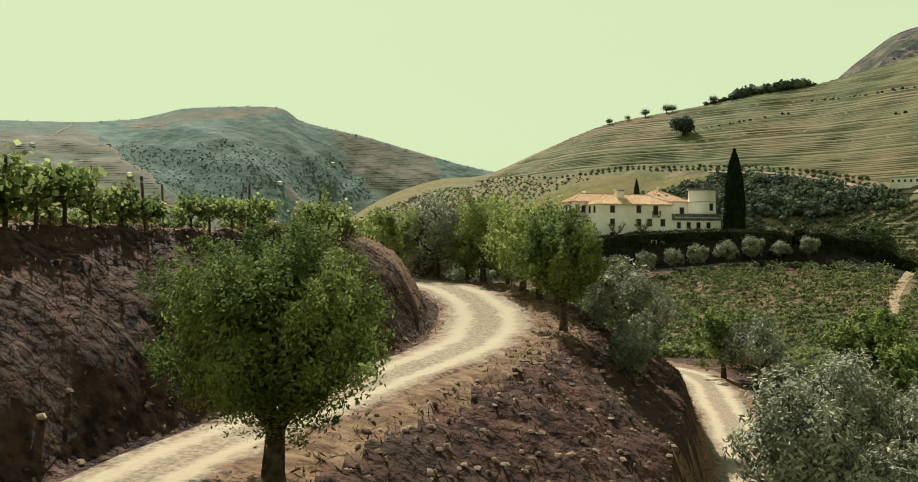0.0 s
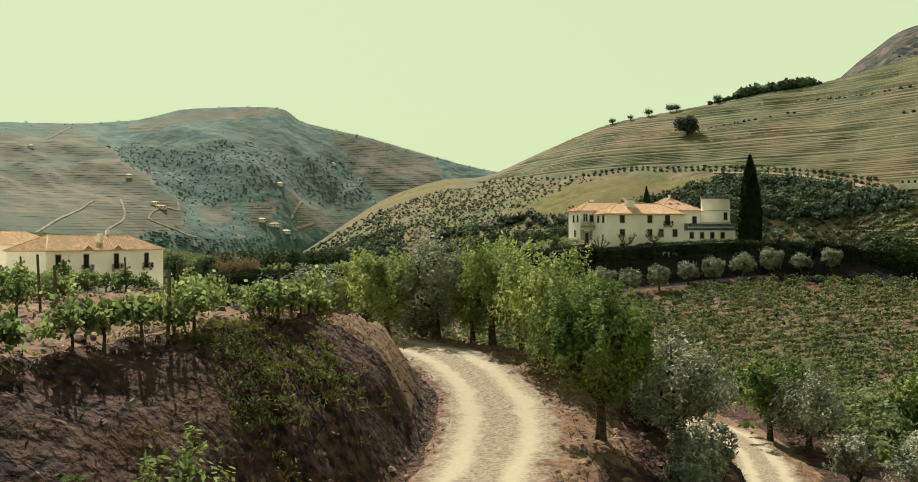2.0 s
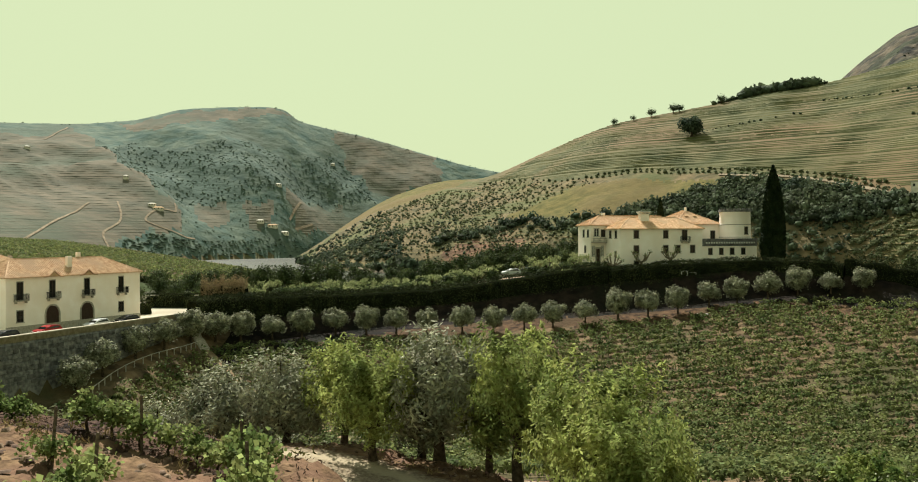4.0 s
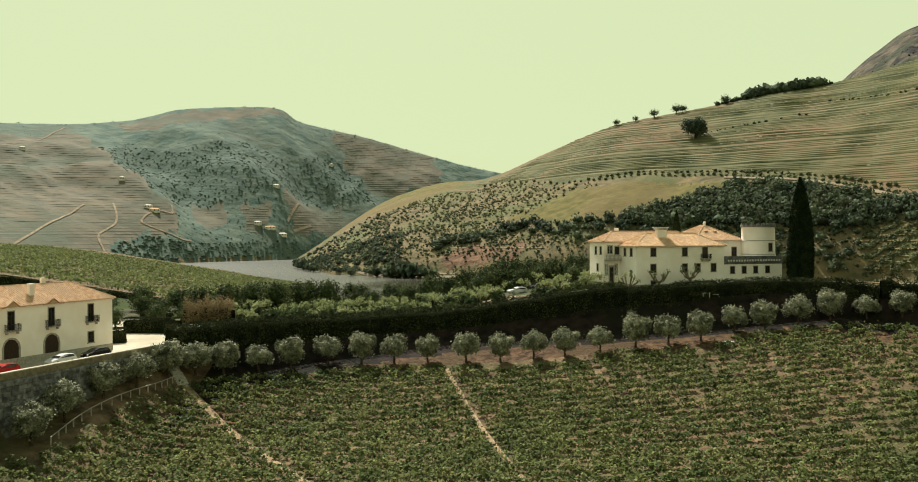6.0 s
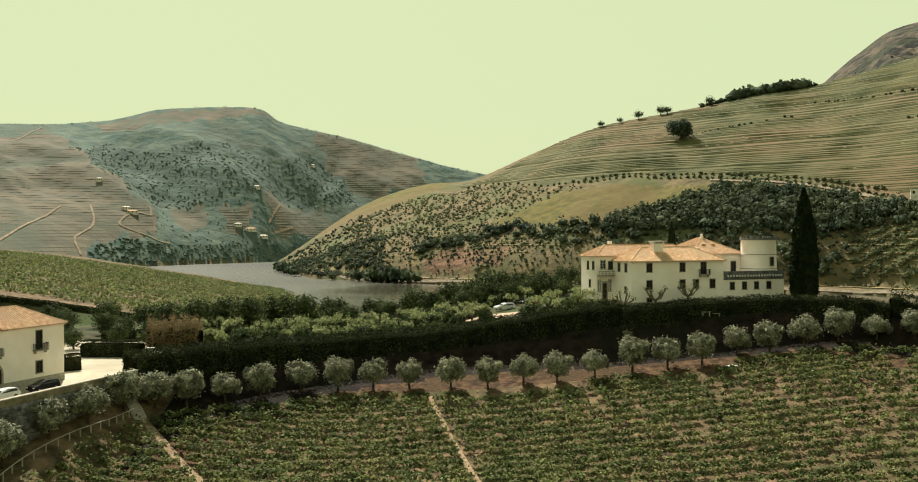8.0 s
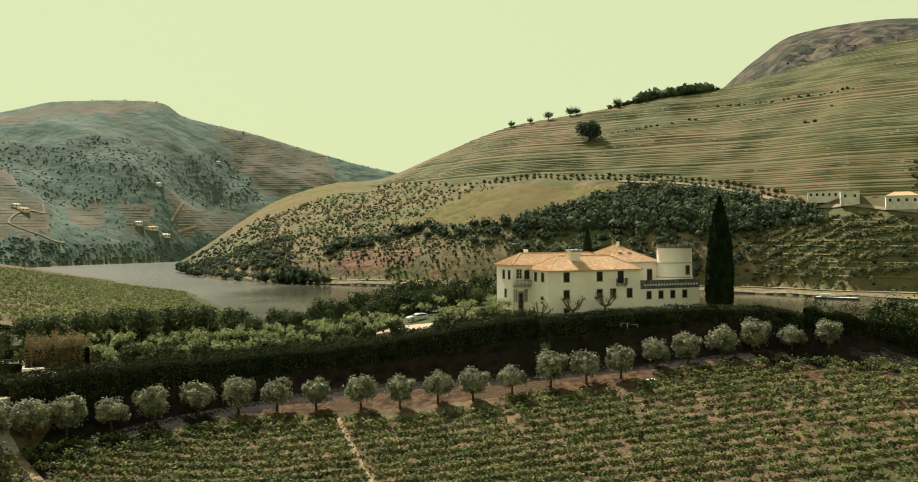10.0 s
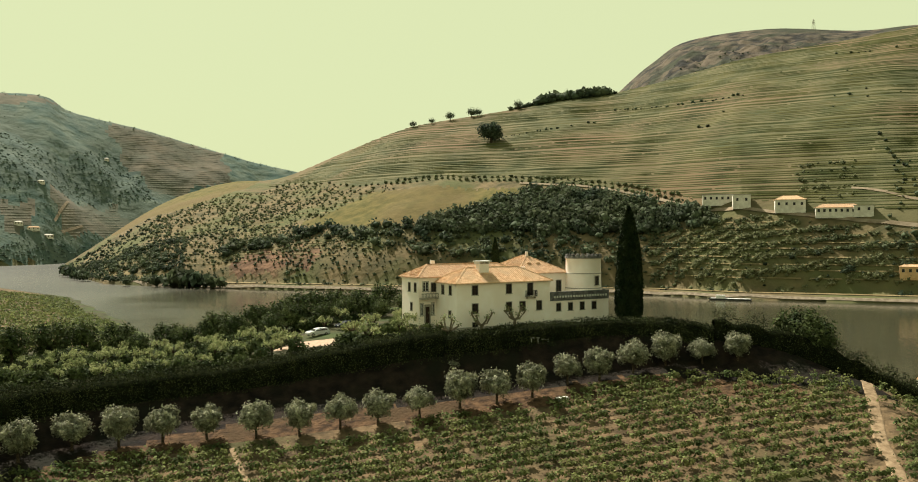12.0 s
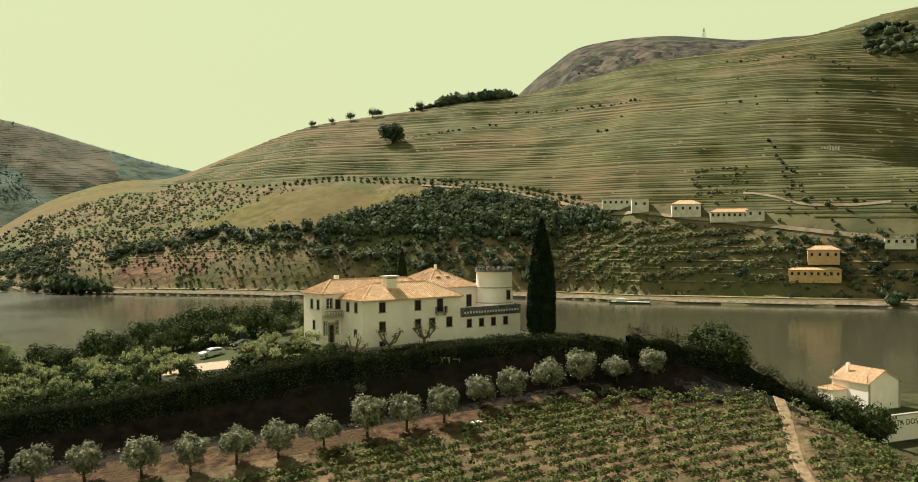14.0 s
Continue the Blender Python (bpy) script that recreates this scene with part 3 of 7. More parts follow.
def tube(bm, pts, radii, n=7):
    """A bent, tapered limb."""
    rings = []
    for i, p in enumerate(pts):
        p = Vector(p)
        d = (Vector(pts[min(i + 1, len(pts) - 1)]) - Vector(pts[max(i - 1, 0)])).normalized()
        a = d.orthogonal().normalized()
        b = d.cross(a)
        rings.append([bm.verts.new(p + radii[i] * (a * math.cos(6.28319 * k / n) + b * math.sin(6.28319 * k / n))) for k in range(n)])
    for a, b in zip(rings[:-1], rings[1:]):
        for k in range(n):
            bm.faces.new((a[k], a[(k + 1) % n], b[(k + 1) % n], b[k]))
    bm.faces.new(rings[-1])
    bm.faces.new(rings[0][::-1])
    return bm


def leaves(rng, p, length, width, droop=0.0, up=0.0, face=None, loose=0.55):
    """Leaf blades at the places p: arrays of corners and faces. face: the ways that the blades turn to, more or less."""
    n = len(p)
    d = rng.normal(size=(n, 3))
    d[:, 2] = d[:, 2] * (1 - 0.4 * abs(up)) + up - droop
    d /= np.linalg.norm(d, axis=1)[:, None]
    turn = rng.normal(size=(n, 3))
    if face is not None:
        turn = face + loose * turn
        turn /= np.linalg.norm(turn, axis=1)[:, None]
        d = d - (d * turn).sum(1)[:, None] * turn
        d /= np.linalg.norm(d, axis=1)[:, None] + 1e-9
    e = np.cross(d, turn)
    e /= np.linalg.norm(e, axis=1)[:, None] + 1e-9
    s = rng.uniform(0.6, 1.25, (n, 1))
    a, b = d * length * s / 2, e * width * s / 2
    v = np.stack([p - a, p + b - a * 0.1, p + a, p - b - a * 0.1], 1).reshape(-1, 3)
    return v, np.arange(4 * n).reshape(-1, 4)


def ball(rng, n, hollow=0.5):
    """Places in a round space, most of them towards its skin."""
    d = rng.normal(size=(n, 3))
    d /= np.linalg.norm(d, axis=1)[:, None]
    return d * (hollow + (1 - hollow) * rng.random((n, 1)) ** 0.6)


def crown(rng, rx, ry, rz, clumps, per, clump_r, low=-0.75, spray=1.0):
    """Places of leaves: clumps over an uneven round crown about the origin."""
    c = ball(rng, clumps * 2, 0.45)
    c = c[c[:, 2] > low][:clumps]
    lobe = 1 + 0.16 * np.sin(3 * np.arctan2(c[:, 1], c[:, 0]) + rng.uniform(0, 6)) + 0.10 * np.sin(5 * c[:, 2] + rng.uniform(0, 6))
    c = c * lobe[:, None] * np.array([rx, ry, rz])
    c = c / 1.1
    q = np.repeat(c, per, 0) + np.clip(rng.normal(size=(len(c) * per, 3)), -1.9, 1.9) * np.array([1, 1, spray]) * clump_r * np.repeat(rng.uniform(0.55, 1.2, (len(c), 1)), per, 0)
    return q, c


def sprays(rng, rx, ry, rz, count, per, length):
    """Places of leaves along shoots that fan out and up from the middle of a crown."""
    c = ball(rng, count, 0.25)
    turn = np.arctan2(c[:, 1], c[:, 0])
    lobe = 1 + 0.17 * np.sin(3 * turn + rng.uniform(0, 6)) + 0.12 * np.sin(5 * turn + 4 * c[:, 2] + rng.uniform(0, 6)) + 0.10 * rng.normal(size=count)
    c = c * lobe[:, None] * np.array([rx, ry, rz]) * 0.86
    d = c - np.array([0, 0, -0.75 * rz])
    d = d / np.linalg.norm(d, axis=1)[:, None] + np.array([0, 0, 0.55]) + rng.normal(size=(count, 3)) * 0.22
    d /= np.linalg.norm(d, axis=1)[:, None]
    reach = length * rng.uniform(0.6, 1.35, (count, 1, 1))
    t = rng.random((count, per, 1)) ** 0.8
    wide = 0.17 * length * (1.15 - t) + 0.03
    q = c[:, None, :] + d[:, None, :] * (t - 0.5) * reach + np.clip(rng.normal(size=(count, per, 3)), -2, 2) * wide
    return q.reshape(-1, 3), c


def at(x, y):
    return float(ground(np.array([x]), np.array([y]))[0])


def far_at(x, y):
    a, r = math.degrees(math.atan2(x - CX, y - CY)), math.hypot(x - CX, y - CY)
    return float(far_land(np.array([a]), np.array([r]))[0])


def tree_thing(name, seed, height, rx, rz, trunk_h, trunk_r, leaf, count, material, label, category, clumps=70, clump_r=0.32, up=0.0, lean=0.0, stems=1, low=-0.75, spray=1.0, inner=0):
    """A tree at the origin: a tapered, forked trunk with limbs, and a crown of leaf blades."""
    rng = np.random.default_rng(seed)
    top = root(name, Matrix(), label, category)
    cz = height - rz
    q, c = crown(rng, rx, rx * rng.uniform(0.88, 1.1), rz, clumps, max(1, count // clumps), clump_r * rx, low, spray)
    if spray > 1.55:
        q, c = sprays(rng, rx, rx * rng.uniform(0.88, 1.1), rz, clumps, max(1, count // clumps), 0.5 * rx)
    q = q + np.array([lean, 0, cz])
    c = c + np.array([lean, 0, cz])
    for k in range(stems):
        bm = bmesh.new()
        ox, oy = (rng.uniform(-1, 1, 2) * trunk_r * 1.6) if stems > 1 else (0, 0)
        mid = (ox + lean * 0.3 + rng.uniform(-0.5, 0.5) * trunk_r, oy + rng.uniform(-0.5, 0.5) * trunk_r, trunk_h * 0.5)
        fork = (ox * 2 + lean * 0.6, oy * 2, trunk_h)
        tube(bm, [(ox, oy, -0.4), (ox, oy, 0.05), mid, fork], [trunk_r * 1.7, trunk_r * 1.25, trunk_r, trunk_r * 0.8], 9)
        part("trunk", bm, M_BARK, top)
        for i in rng.choice(len(c), 7 if stems == 1 else 3, replace=False):
            e = c[i]
            m = (fork[0] * 0.5 + e[0] * 0.5 + rng.normal() * 0.1, fork[1] * 0.5 + e[1] * 0.5 + rng.normal() * 0.1, fork[2] * 0.55 + e[2] * 0.45)
            part("limb", tube(bmesh.new(), [fork, m, tuple(e)], [trunk_r * 0.62, trunk_r * 0.36, trunk_r * 0.08], 6), M_BARK, top)
    out = (q - np.array([lean, 0, cz - 0.25 * rz])) / np.array([rx, rx, rz])
    out /= np.linalg.norm(out, axis=1)[:, None] + 1e-6
    v, f = leaves(rng, q, leaf[0], leaf[1], up=up, face=out)
    if inner:
        w, g = leaves(rng, ball(rng, inner, 0.0) * np.array([rx, rx, rz]) * 0.74 + np.array([lean, 0, cz]), 0.11 * rx, 0.075 * rx)
        v, f = np.concatenate([v, w]), np.concatenate([f, g + len(v)])
    link("crown", v, f, material, top)
    return top


def put(ob, places, rng, s0=0.85, s1=1.15, group="", labels=None):
    """The thing itself at the first place, copies of it at the others. places: rows of (x, y) or (x, y, scale)."""
    made = []
    for k, p in enumerate(places):
        s = p[2] if len(p) > 2 else rng.uniform(s0, s1)
        z = p[3] if len(p) > 3 else at(p[0], p[1])
        m = pose(p[0], p[1], z - 0.03, 0, 0, rng.uniform(0, 360))
        o = ob if k == 0 else copy_thing(ob, m)
        o.matrix_basis = m @ Matrix.Diagonal((s, s, s * rng.uniform(0.94, 1.06), 1))
        if group:
            o["group"] = group
        made.append(o)
    return made


# ---- the manor house ----
def hip_roof(bm, x0, x1, y0, y1, z, rise, over=0.45, ribs=0.42):
    """A hipped roof over a rectangle, with raised tile rows and ridge tiles."""
    x0, x1, y0, y1 = x0 - over, x1 + over, y0 - over, y1 + over
    w, d = x1 - x0, y1 - y0
    h = min(w, d) / 2
    cx, cy = (x0 + x1) / 2, (y0 + y1) / 2
    if w >= d:
        r0, r1 = (x0 + h, cy, z + rise), (x1 - h, cy, z + rise)
    else:
        r0, r1 = (cx, y0 + h, z + rise), (cx, y1 - h, z + rise)
    c = [(x0, y0, z), (x1, y0, z), (x1, y1, z), (x0, y1, z)]
    t = 0.14
    lowc = [bm.verts.new((a, b, k - t)) for a, b, k in c]
    cv = [bm.verts.new(k) for k in c]
    a, b = bm.verts.new(r0), bm.verts.new(r1)
    if w >= d:
        faces = ((cv[0], cv[1], b, a), (cv[1], cv[2], b), (cv[2], cv[3], a, b), (cv[3], cv[0], a))
    else:
        faces = ((cv[0], cv[1], a), (cv[1], cv[2], b, a), (cv[2], cv[3], b), (cv[3], cv[0], a, b))
    for k in faces:
        bm.faces.new(k)
    for i in range(4):
        bm.faces.new((lowc[i], lowc[(i + 1) % 4], cv[(i + 1) % 4], cv[i]))
    bm.faces.new(lowc[::-1])

    def rib(p, q, r):
        tube(bm, [p, q], [r, r], 4)
    n = int(w / ribs)
    for i in range(1, n):
        x = x0 + w * i / n
        k = min(1, (x - x0) / h, (x1 - x) / h)
        for ys, sg in ((y0, 1), (y1, -1)):
            rib((x, ys, z + 0.03), (x, ys + sg * h * k, z + rise * k + 0.03), 0.075)
    n = int(d / ribs)
    for i in range(1, n):
        y = y0 + d * i / n
        k = min(1, (y - y0) / h, (y1 - y) / h)
        for xs, sg in ((x0, 1), (x1, -1)):
            rib((xs, y, z + 0.03), (xs + sg * h * k, y, z + rise * k + 0.03), 0.075)
    rib(r0, r1, 0.15)
    ends = (r0, r1, r1, r0) if w >= d else (r0, r0, r1, r1)
    for k, e in zip(c, ends):
        rib(k, e, 0.14)
    return bm


def window(parent, p, turn, w, h, frame_mat=None, bars=True, open_leaf=False, sill=True):
    """A window in a wall: p is the middle of the opening on the wall's face, turn the degrees by which the wall faces away from -y."""
    win = part("window", boxes((-w / 2 - 0.12, w / 2 + 0.12, -0.05, 0.02, h / 2, h / 2 + 0.14), (-w / 2 - 0.12, -w / 2, -0.05, 0.02, -h / 2, h / 2),
                               (w / 2, w / 2 + 0.12, -0.05, 0.02, -h / 2, h / 2)), M_STONE, parent)
    win.matrix_basis = pose(*p, 0, 0, turn)
    part("pane", boxes((-w / 2, w / 2, -0.012, 0.0, -h / 2, h / 2)), M_PANE, win)
    for k in (-1, 1):
        part("sash_frame", boxes((k * w / 4 - w / 4, k * w / 4 - w / 4 + 0.06, -0.035, -0.012, -h / 2, h / 2), (k * w / 4 + w / 4 - 0.06, k * w / 4 + w / 4, -0.035, -0.012, -h / 2, h / 2),
                                 (k * w / 4 - w / 4, k * w / 4 + w / 4, -0.033, -0.012, h / 2 - 0.06, h / 2), (k * w / 4 - w / 4, k * w / 4 + w / 4, -0.033, -0.012, -h / 2, -h / 2 + 0.06),
                                 *((k * w / 4 - w / 4, k * w / 4 + w / 4, -0.03, -0.012, h * j - 0.02, h * j + 0.02) for j in ((-0.17, 0.17) if bars else ()))), frame_mat or M_SHUT, win)
    if sill:
        part("sill", boxes((-w / 2 - 0.2, w / 2 + 0.2, -0.14, 0.02, -h / 2 - 0.12, -h / 2)), M_STONE, win)
    return win


def balcony(parent, p, turn, w, depth=0.8, h=1.0, dense=0.13):
    b = part("balcony", boxes((-w / 2, w / 2, -depth, 0, -0.16, 0), (-w / 2 + 0.15, -w / 2 + 0.3, -depth * 0.7, 0, -0.5, -0.16), (w / 2 - 0.3, w / 2 - 0.15, -depth * 0.7, 0, -0.5, -0.16)), M_STONE, parent)
    b.matrix_basis = pose(*p, 0, 0, turn)
    rail = part("railing", boxes((-w / 2, w / 2, -depth, -depth + 0.05, h - 0.05, h), (-w / 2, -w / 2 + 0.05, -depth, 0, h - 0.05, h), (w / 2 - 0.05, w / 2, -depth, 0, h - 0.05, h)), M_IRON, b)
    n = int(w / dense)
    for i in range(n + 1):
        x = -w / 2 + w * i / n
        part("baluster", boxes((x - 0.018, x + 0.018, -depth, -depth + 0.04, 0, h - 0.05)), M_IRON, b)
    for i in range(1, 5):
        for x in (-w / 2, w / 2 - 0.04):
            part("baluster", boxes((x, x + 0.04, -depth * i / 5, -depth * i / 5 + 0.04, 0, h - 0.05)), M_IRON, b)
    return b


def chimney(parent, x, y, z0, z1, w=0.9, cap=True, name="chimney"):
    bm = boxes((x - w / 2, x + w / 2, y - w * 0.35, y + w * 0.35, z0, z1), bevel=0.03)
    ch = part(name, bm, M_WALL, parent)
    if cap:
        part("cap", boxes((x - w * 0.7, x + w * 0.7, y - w * 0.5, y + w * 0.5, z1 + 0.35, z1 + 0.55), (x - w * 0.6, x - w * 0.45, y - w * 0.4, y + w * 0.4, z1, z1 + 0.35),
                          (x + w * 0.45, x + w * 0.6, y - w * 0.4, y + w * 0.4, z1, z1 + 0.35), (x - 0.07, x + 0.07, y - w * 0.4, y + w * 0.4, z1, z1 + 0.35)), M_WHITE, ch)
    return ch


def manor():
    h = root("manor_house", pose(34.3, 212, 22.0, 0, 0, 16), "cream limewashed manor house with clay tile roofs and round tower", "house")
    e, ew, er = 8.2, 9.1, 9.3
    part("wall", boxes((0, 20.2, 0, 9, -1.5, e)), M_WALL, h, "cream limewashed front wing")
    part("wall", boxes((-3.6, 17, 7.6, 14.6, -1.5, ew)), M_WALL, h, "cream limewashed entrance wing")
    part("wall", boxes((17, 28.6, 6.0, 19, -1.5, er)), M_WALL, h)
    part("cornice", boxes((-0.15, 20.35, -0.15, 9.15, e - 0.3, e - 0.12)), M_WALL, h)
    part("cornice", boxes((-3.75, 17, 7.45, 14.75, ew - 0.3, ew - 0.12)), M_WALL, h)
    part("cornice", boxes((16.85, 28.75, 5.85, 19.15, er - 0.3, er - 0.12)), M_WALL, h)
    part("roof", hip_roof(bmesh.new(), 0, 20.2, 0, 9, e, 2.6), M_TILE, h, "weathered orange clay tile roof")
    part("roof", hip_roof(bmesh.new(), -3.6, 19, 7.6, 14.6, ew, 2.2), M_TILE, h, "weathered orange clay tile roof")
    part("roof", hip_roof(bmesh.new(), 17, 28.6, 6.0, 19, er, 3.3), M_TILE, h, "weathered orange clay tile roof")
    part("plinth", boxes((-0.06, 20.26, -0.06, 0.0, -1.5, 0.35), (-0.06, 0.0, 0.0, 7.6, -1.5, 0.35)), M_STONE, h)
    # windows of the front
    for x, z in ((3.8, 6.9), (11.0, 6.9), (3.8, 3.6), (11.0, 3.6), (14.0, 3.6), (17.7, 3.6)):
        window(h, (x, 0, z), 0, 1.15, 1.7)
    window(h, (3.8, 0, 0.7), 0, 1.1, 0.8, bars=False)
    window(h, (15.7, 0, 6.7), 0, 1.2, 2.3, sill=False)
    balcony(h, (15.7, 0, 5.45), 0, 2.2)
    for y in (2.2, 5.0):
        window(h, (0, y, 6.9), -90, 0.95, 1.6)
    window(h, (0, 2.4, 2.6), -90, 0.9, 1.2)
    # entrance
    window(h, (-2.2, 7.6, 7.4), 0, 1.1, 1.7, M_WHITE)
    window(h, (-0.55, 7.6, 7.2), 0, 0.95, 1.6)
    for y in (9.0, 11.4):
        window(h, (-3.6, y, 7.2), -90, 0.85, 1.6)
    window(h, (-3.6, 10.6, 3.6), -90, 0.8, 1.5)
    window(h, (-3.0, 7.6, 3.2), 0, 0.55, 2.2, M_WHITE)
    window(h, (-0.75, 7.6, 3.2), 0, 0.55, 2.2, M_WHITE)
    d = part("door", boxes((-2.3, -1.45, 7.52, 7.6, 0.7, 3.7)), M_SHUT, h, "dark wooden front door")
    part("door_frame", boxes((-2.5, -2.3, 7.42, 7.6, 0.7, 3.95), (-1.45, -1.25, 7.42, 7.6, 0.7, 3.95), (-2.5, -1.25, 7.42, 7.6, 3.7, 4.1)), M_STONE, d)
    bal = part("balcony", boxes((-3.5, -0.1, 6.5, 7.6, 5.1, 5.35)), M_STONE, h, "stone balcony with balustrade")
    bm = boxes((-3.5, -0.1, 6.5, 6.7, 6.05, 6.2))
    for i in range(12):
        ring(bm, [(0.05, 5.35), (0.09, 5.55), (0.05, 5.8), (0.07, 6.05)], 8, -3.4 + i * 0.3, 6.6)
    part("balustrade", bm, M_STONE, bal)
    bm = bmesh.new()
    for k in range(4):
        box(bm, -3.6 + 0.25 * k, -0.3 - 0.25 * k, 5.6 + 0.35 * k, 7.6, 0.16 * k - 0.1, 0.16 * k + 0.09)
    part("steps", bm, M_STONE, h)
    # terrace and tower
    part("wall", boxes((20.2, 34.5, 0.3, 9, -1.5, 4.5)), M_WALL, h, "cream limewashed terrace wing")
    pr = part("parapet", boxes((20.2, 34.55, 0.2, 0.5, 4.2, 5.9), (34.25, 34.55, 0.5, 9, 4.2, 5.9)), M_SLATE, h, "dark stone parapet with pale merlons")
    for i in range(20):
        x = 21.2 + i * 0.65
        part("merlon", box(bmesh.new(), x, x + 0.36, 0.02, 0.21, 4.75, 5.15, bevel=0.05), M_WHITE, pr, "pale stone merlon")
    for x in (22.4, 25.2, 28.0, 30.9):
        window(h, (x, 0.3, 3.0), 0, 1.0, 1.45)
    window(h, (26.6, 6.0, 6.6), 0, 1.15, 2.2)
    tw = part("tower", ring(bmesh.new(), [(3.8, 0), (3.75, 5.8), (3.55, 6.2), (3.5, 9.1), (3.45, 12.0), (3.55, 12.2)], 40, 31.5, 4.4), M_WALL, h, "round whitewashed tower", True)
    for z in (6.1, 9.0, 12.0):
        part("string_course", ring(bmesh.new(), [(3.58, z), (3.63, z + 0.08), (3.58, z + 0.18)], 40, 31.5, 4.4), M_STONE, tw)
    part("tower_parapet", ring(bmesh.new(), [(3.66, 12.1), (3.66, 12.5), (3.25, 12.5), (3.25, 12.1)], 40, 31.5, 4.4), M_SLATE, tw, "dark stone tower parapet")
    for i in range(20):
        a = 6.28319 * i / 20
        bm = bmesh.new()
        bmesh.ops.create_cube(bm, size=1, matrix=Matrix.Translation((31.5 + 3.4 * math.cos(a), 4.4 + 3.4 * math.sin(a), 12.5)) @ Matrix.Rotation(a, 4, "Z") @ Matrix.Diagonal((0.35, 0.55, 0.7, 1)))
        part("crenel", bm, M_SLATE, tw)
    window(tw, (32.1, 0.9, 7.7), 10, 1.0, 1.7)
    chimney(h, 7.4, 3.4, e + 1.0, 11.5, 2.0)
    chimney(h, 1.6, 12.1, ew + 1.3, ew + 2.9, 0.8, False)
    chimney(h, 22.8, 11.6, er + 2.6, er + 4.1, 0.5, False)
    chimney(h, 18.6, 6.6, e + 0.9, er + 1.3, 0.7, False)
    for x, y in ((21.4, 9.0), (23.6, 9.0)):
        part("dormer_vent", boxes((x - 0.5, x + 0.5, y - 0.4, y + 0.5, er + 1.6, er + 2.0), bevel=0.1), M_TILE, h)
    return h


manor()


# ---- the winery house by the yard ----
def winery():
    h = root("winery_house", pose(-58.5, 179, 14.0, 0, 0, 68), "long cream house with balconies, arched doors and tile roof", "house")
    # local x runs along the front to the left end, local -y is the front
    L, D, E = 28.0, 9.0, 8.6
    part("wall", boxes((-L, 0, 0, D, -1.0, E)), M_WALL, h)
    part("cornice", boxes((-L - 0.15, 0.15, -0.15, D + 0.15, E - 0.3, E - 0.12)), M_WALL, h)
    bm = hip_roof(bmesh.new(), -L, 0, 0, D, E, 2.7, 0.4)
    part("roof", bm, M_TILE, h, "orange clay tile roof with small gables")
    part("plinth", boxes((-L - 0.05, 0.05, -0.06, 0.0, -1.0, 1.1)), M_STONE, h)
    for k, x in enumerate((-4.6, -12.3, -19.4, -25.5)):
        window(h, (x, 0, 6.5), 0, 1.1, 2.7, bars=False, sill=False)
        balcony(h, (x, 0, 5.1), 0, 2.3, 0.7, 0.95)
        if k in (1, 2):
            bm = bmesh.new()
            for t in (0, 1):
                tube(bm, [(x - 1.9, -0.5, E - 0.1), (x - 1.1, -0.5, E - 0.05), (x, -0.5, E + 0.75), (x + 1.1, -0.5, E - 0.05), (x + 1.9, -0.5, E - 0.1)], [0.12] * 5, 6)
            g = part("gable", bm, M_TILE, h)
            v = [bm2 for bm2 in ((x - 1.1, -0.45, E - 0.1), (x + 1.1, -0.45, E - 0.1), (x, -0.45, E + 0.7), (x, 1.4, E + 0.75))]
            b2 = bmesh.new()
            vs = [b2.verts.new(q) for q in v]
            for f in ((0, 1, 2), (1, 3, 2), (3, 0, 2)):
                b2.faces.new([vs[i] for i in f])
            part("gable_roof", b2, M_TILE, g)
            # arched door
            b3 = bmesh.new()
            arch = [(x - 1.25, -0.03, 0)] + [(x - 1.25 * math.cos(a), -0.03, 2.6 + 1.25 * math.sin(a)) for a in np.linspace(0, math.pi, 13)] + [(x + 1.25, -0.03, 0)]
            b3.faces.new([b3.verts.new(q) for q in arch])
            r = bmesh.ops.extrude_face_region(b3, geom=list(b3.faces))
            for q in r["geom"]:
                if isinstance(q, bmesh.types.BMVert):
                    q.co.y += 0.06
            d = part("door", b3, M_SHUT, h, "dark arched cellar door")
            b4 = bmesh.new()
            for a0 in np.linspace(0, math.pi, 12)[:-1]:
                a1 = a0 + math.pi / 11
                tube(b4, [(x - 1.4 * math.cos(a0), -0.05, 2.6 + 1.4 * math.sin(a0)), (x - 1.4 * math.cos(a1), -0.05, 2.6 + 1.4 * math.sin(a1))], [0.13, 0.13], 4)
            box(b4, x - 1.53, x - 1.27, -0.12, 0.0, 0, 2.6)
            box(b4, x + 1.27, x + 1.53, -0.12, 0.0, 0, 2.6)
            part("door_frame", b4, M_STONE, d)
        else:
            window(h, (x, 0, 2.6), 0, 1.15, 1.7)
    chimney(h, -14.2, 2.0, E + 0.5, E + 3.0, 0.9, False)
    chimney(h, -9.5, 4.8, E + 2.4, E + 3.6, 0.7, False)
    part("stone_steps", boxes((-7.0, -6.0, -0.6, 0, 0.0, 0.2)), M_STONE, h)
    return h


winery()
hb = root("cellar_house", pose(-79, 186, 14.0, 0, 0, 68), "low cream outbuilding with reddish tile roof", "house")
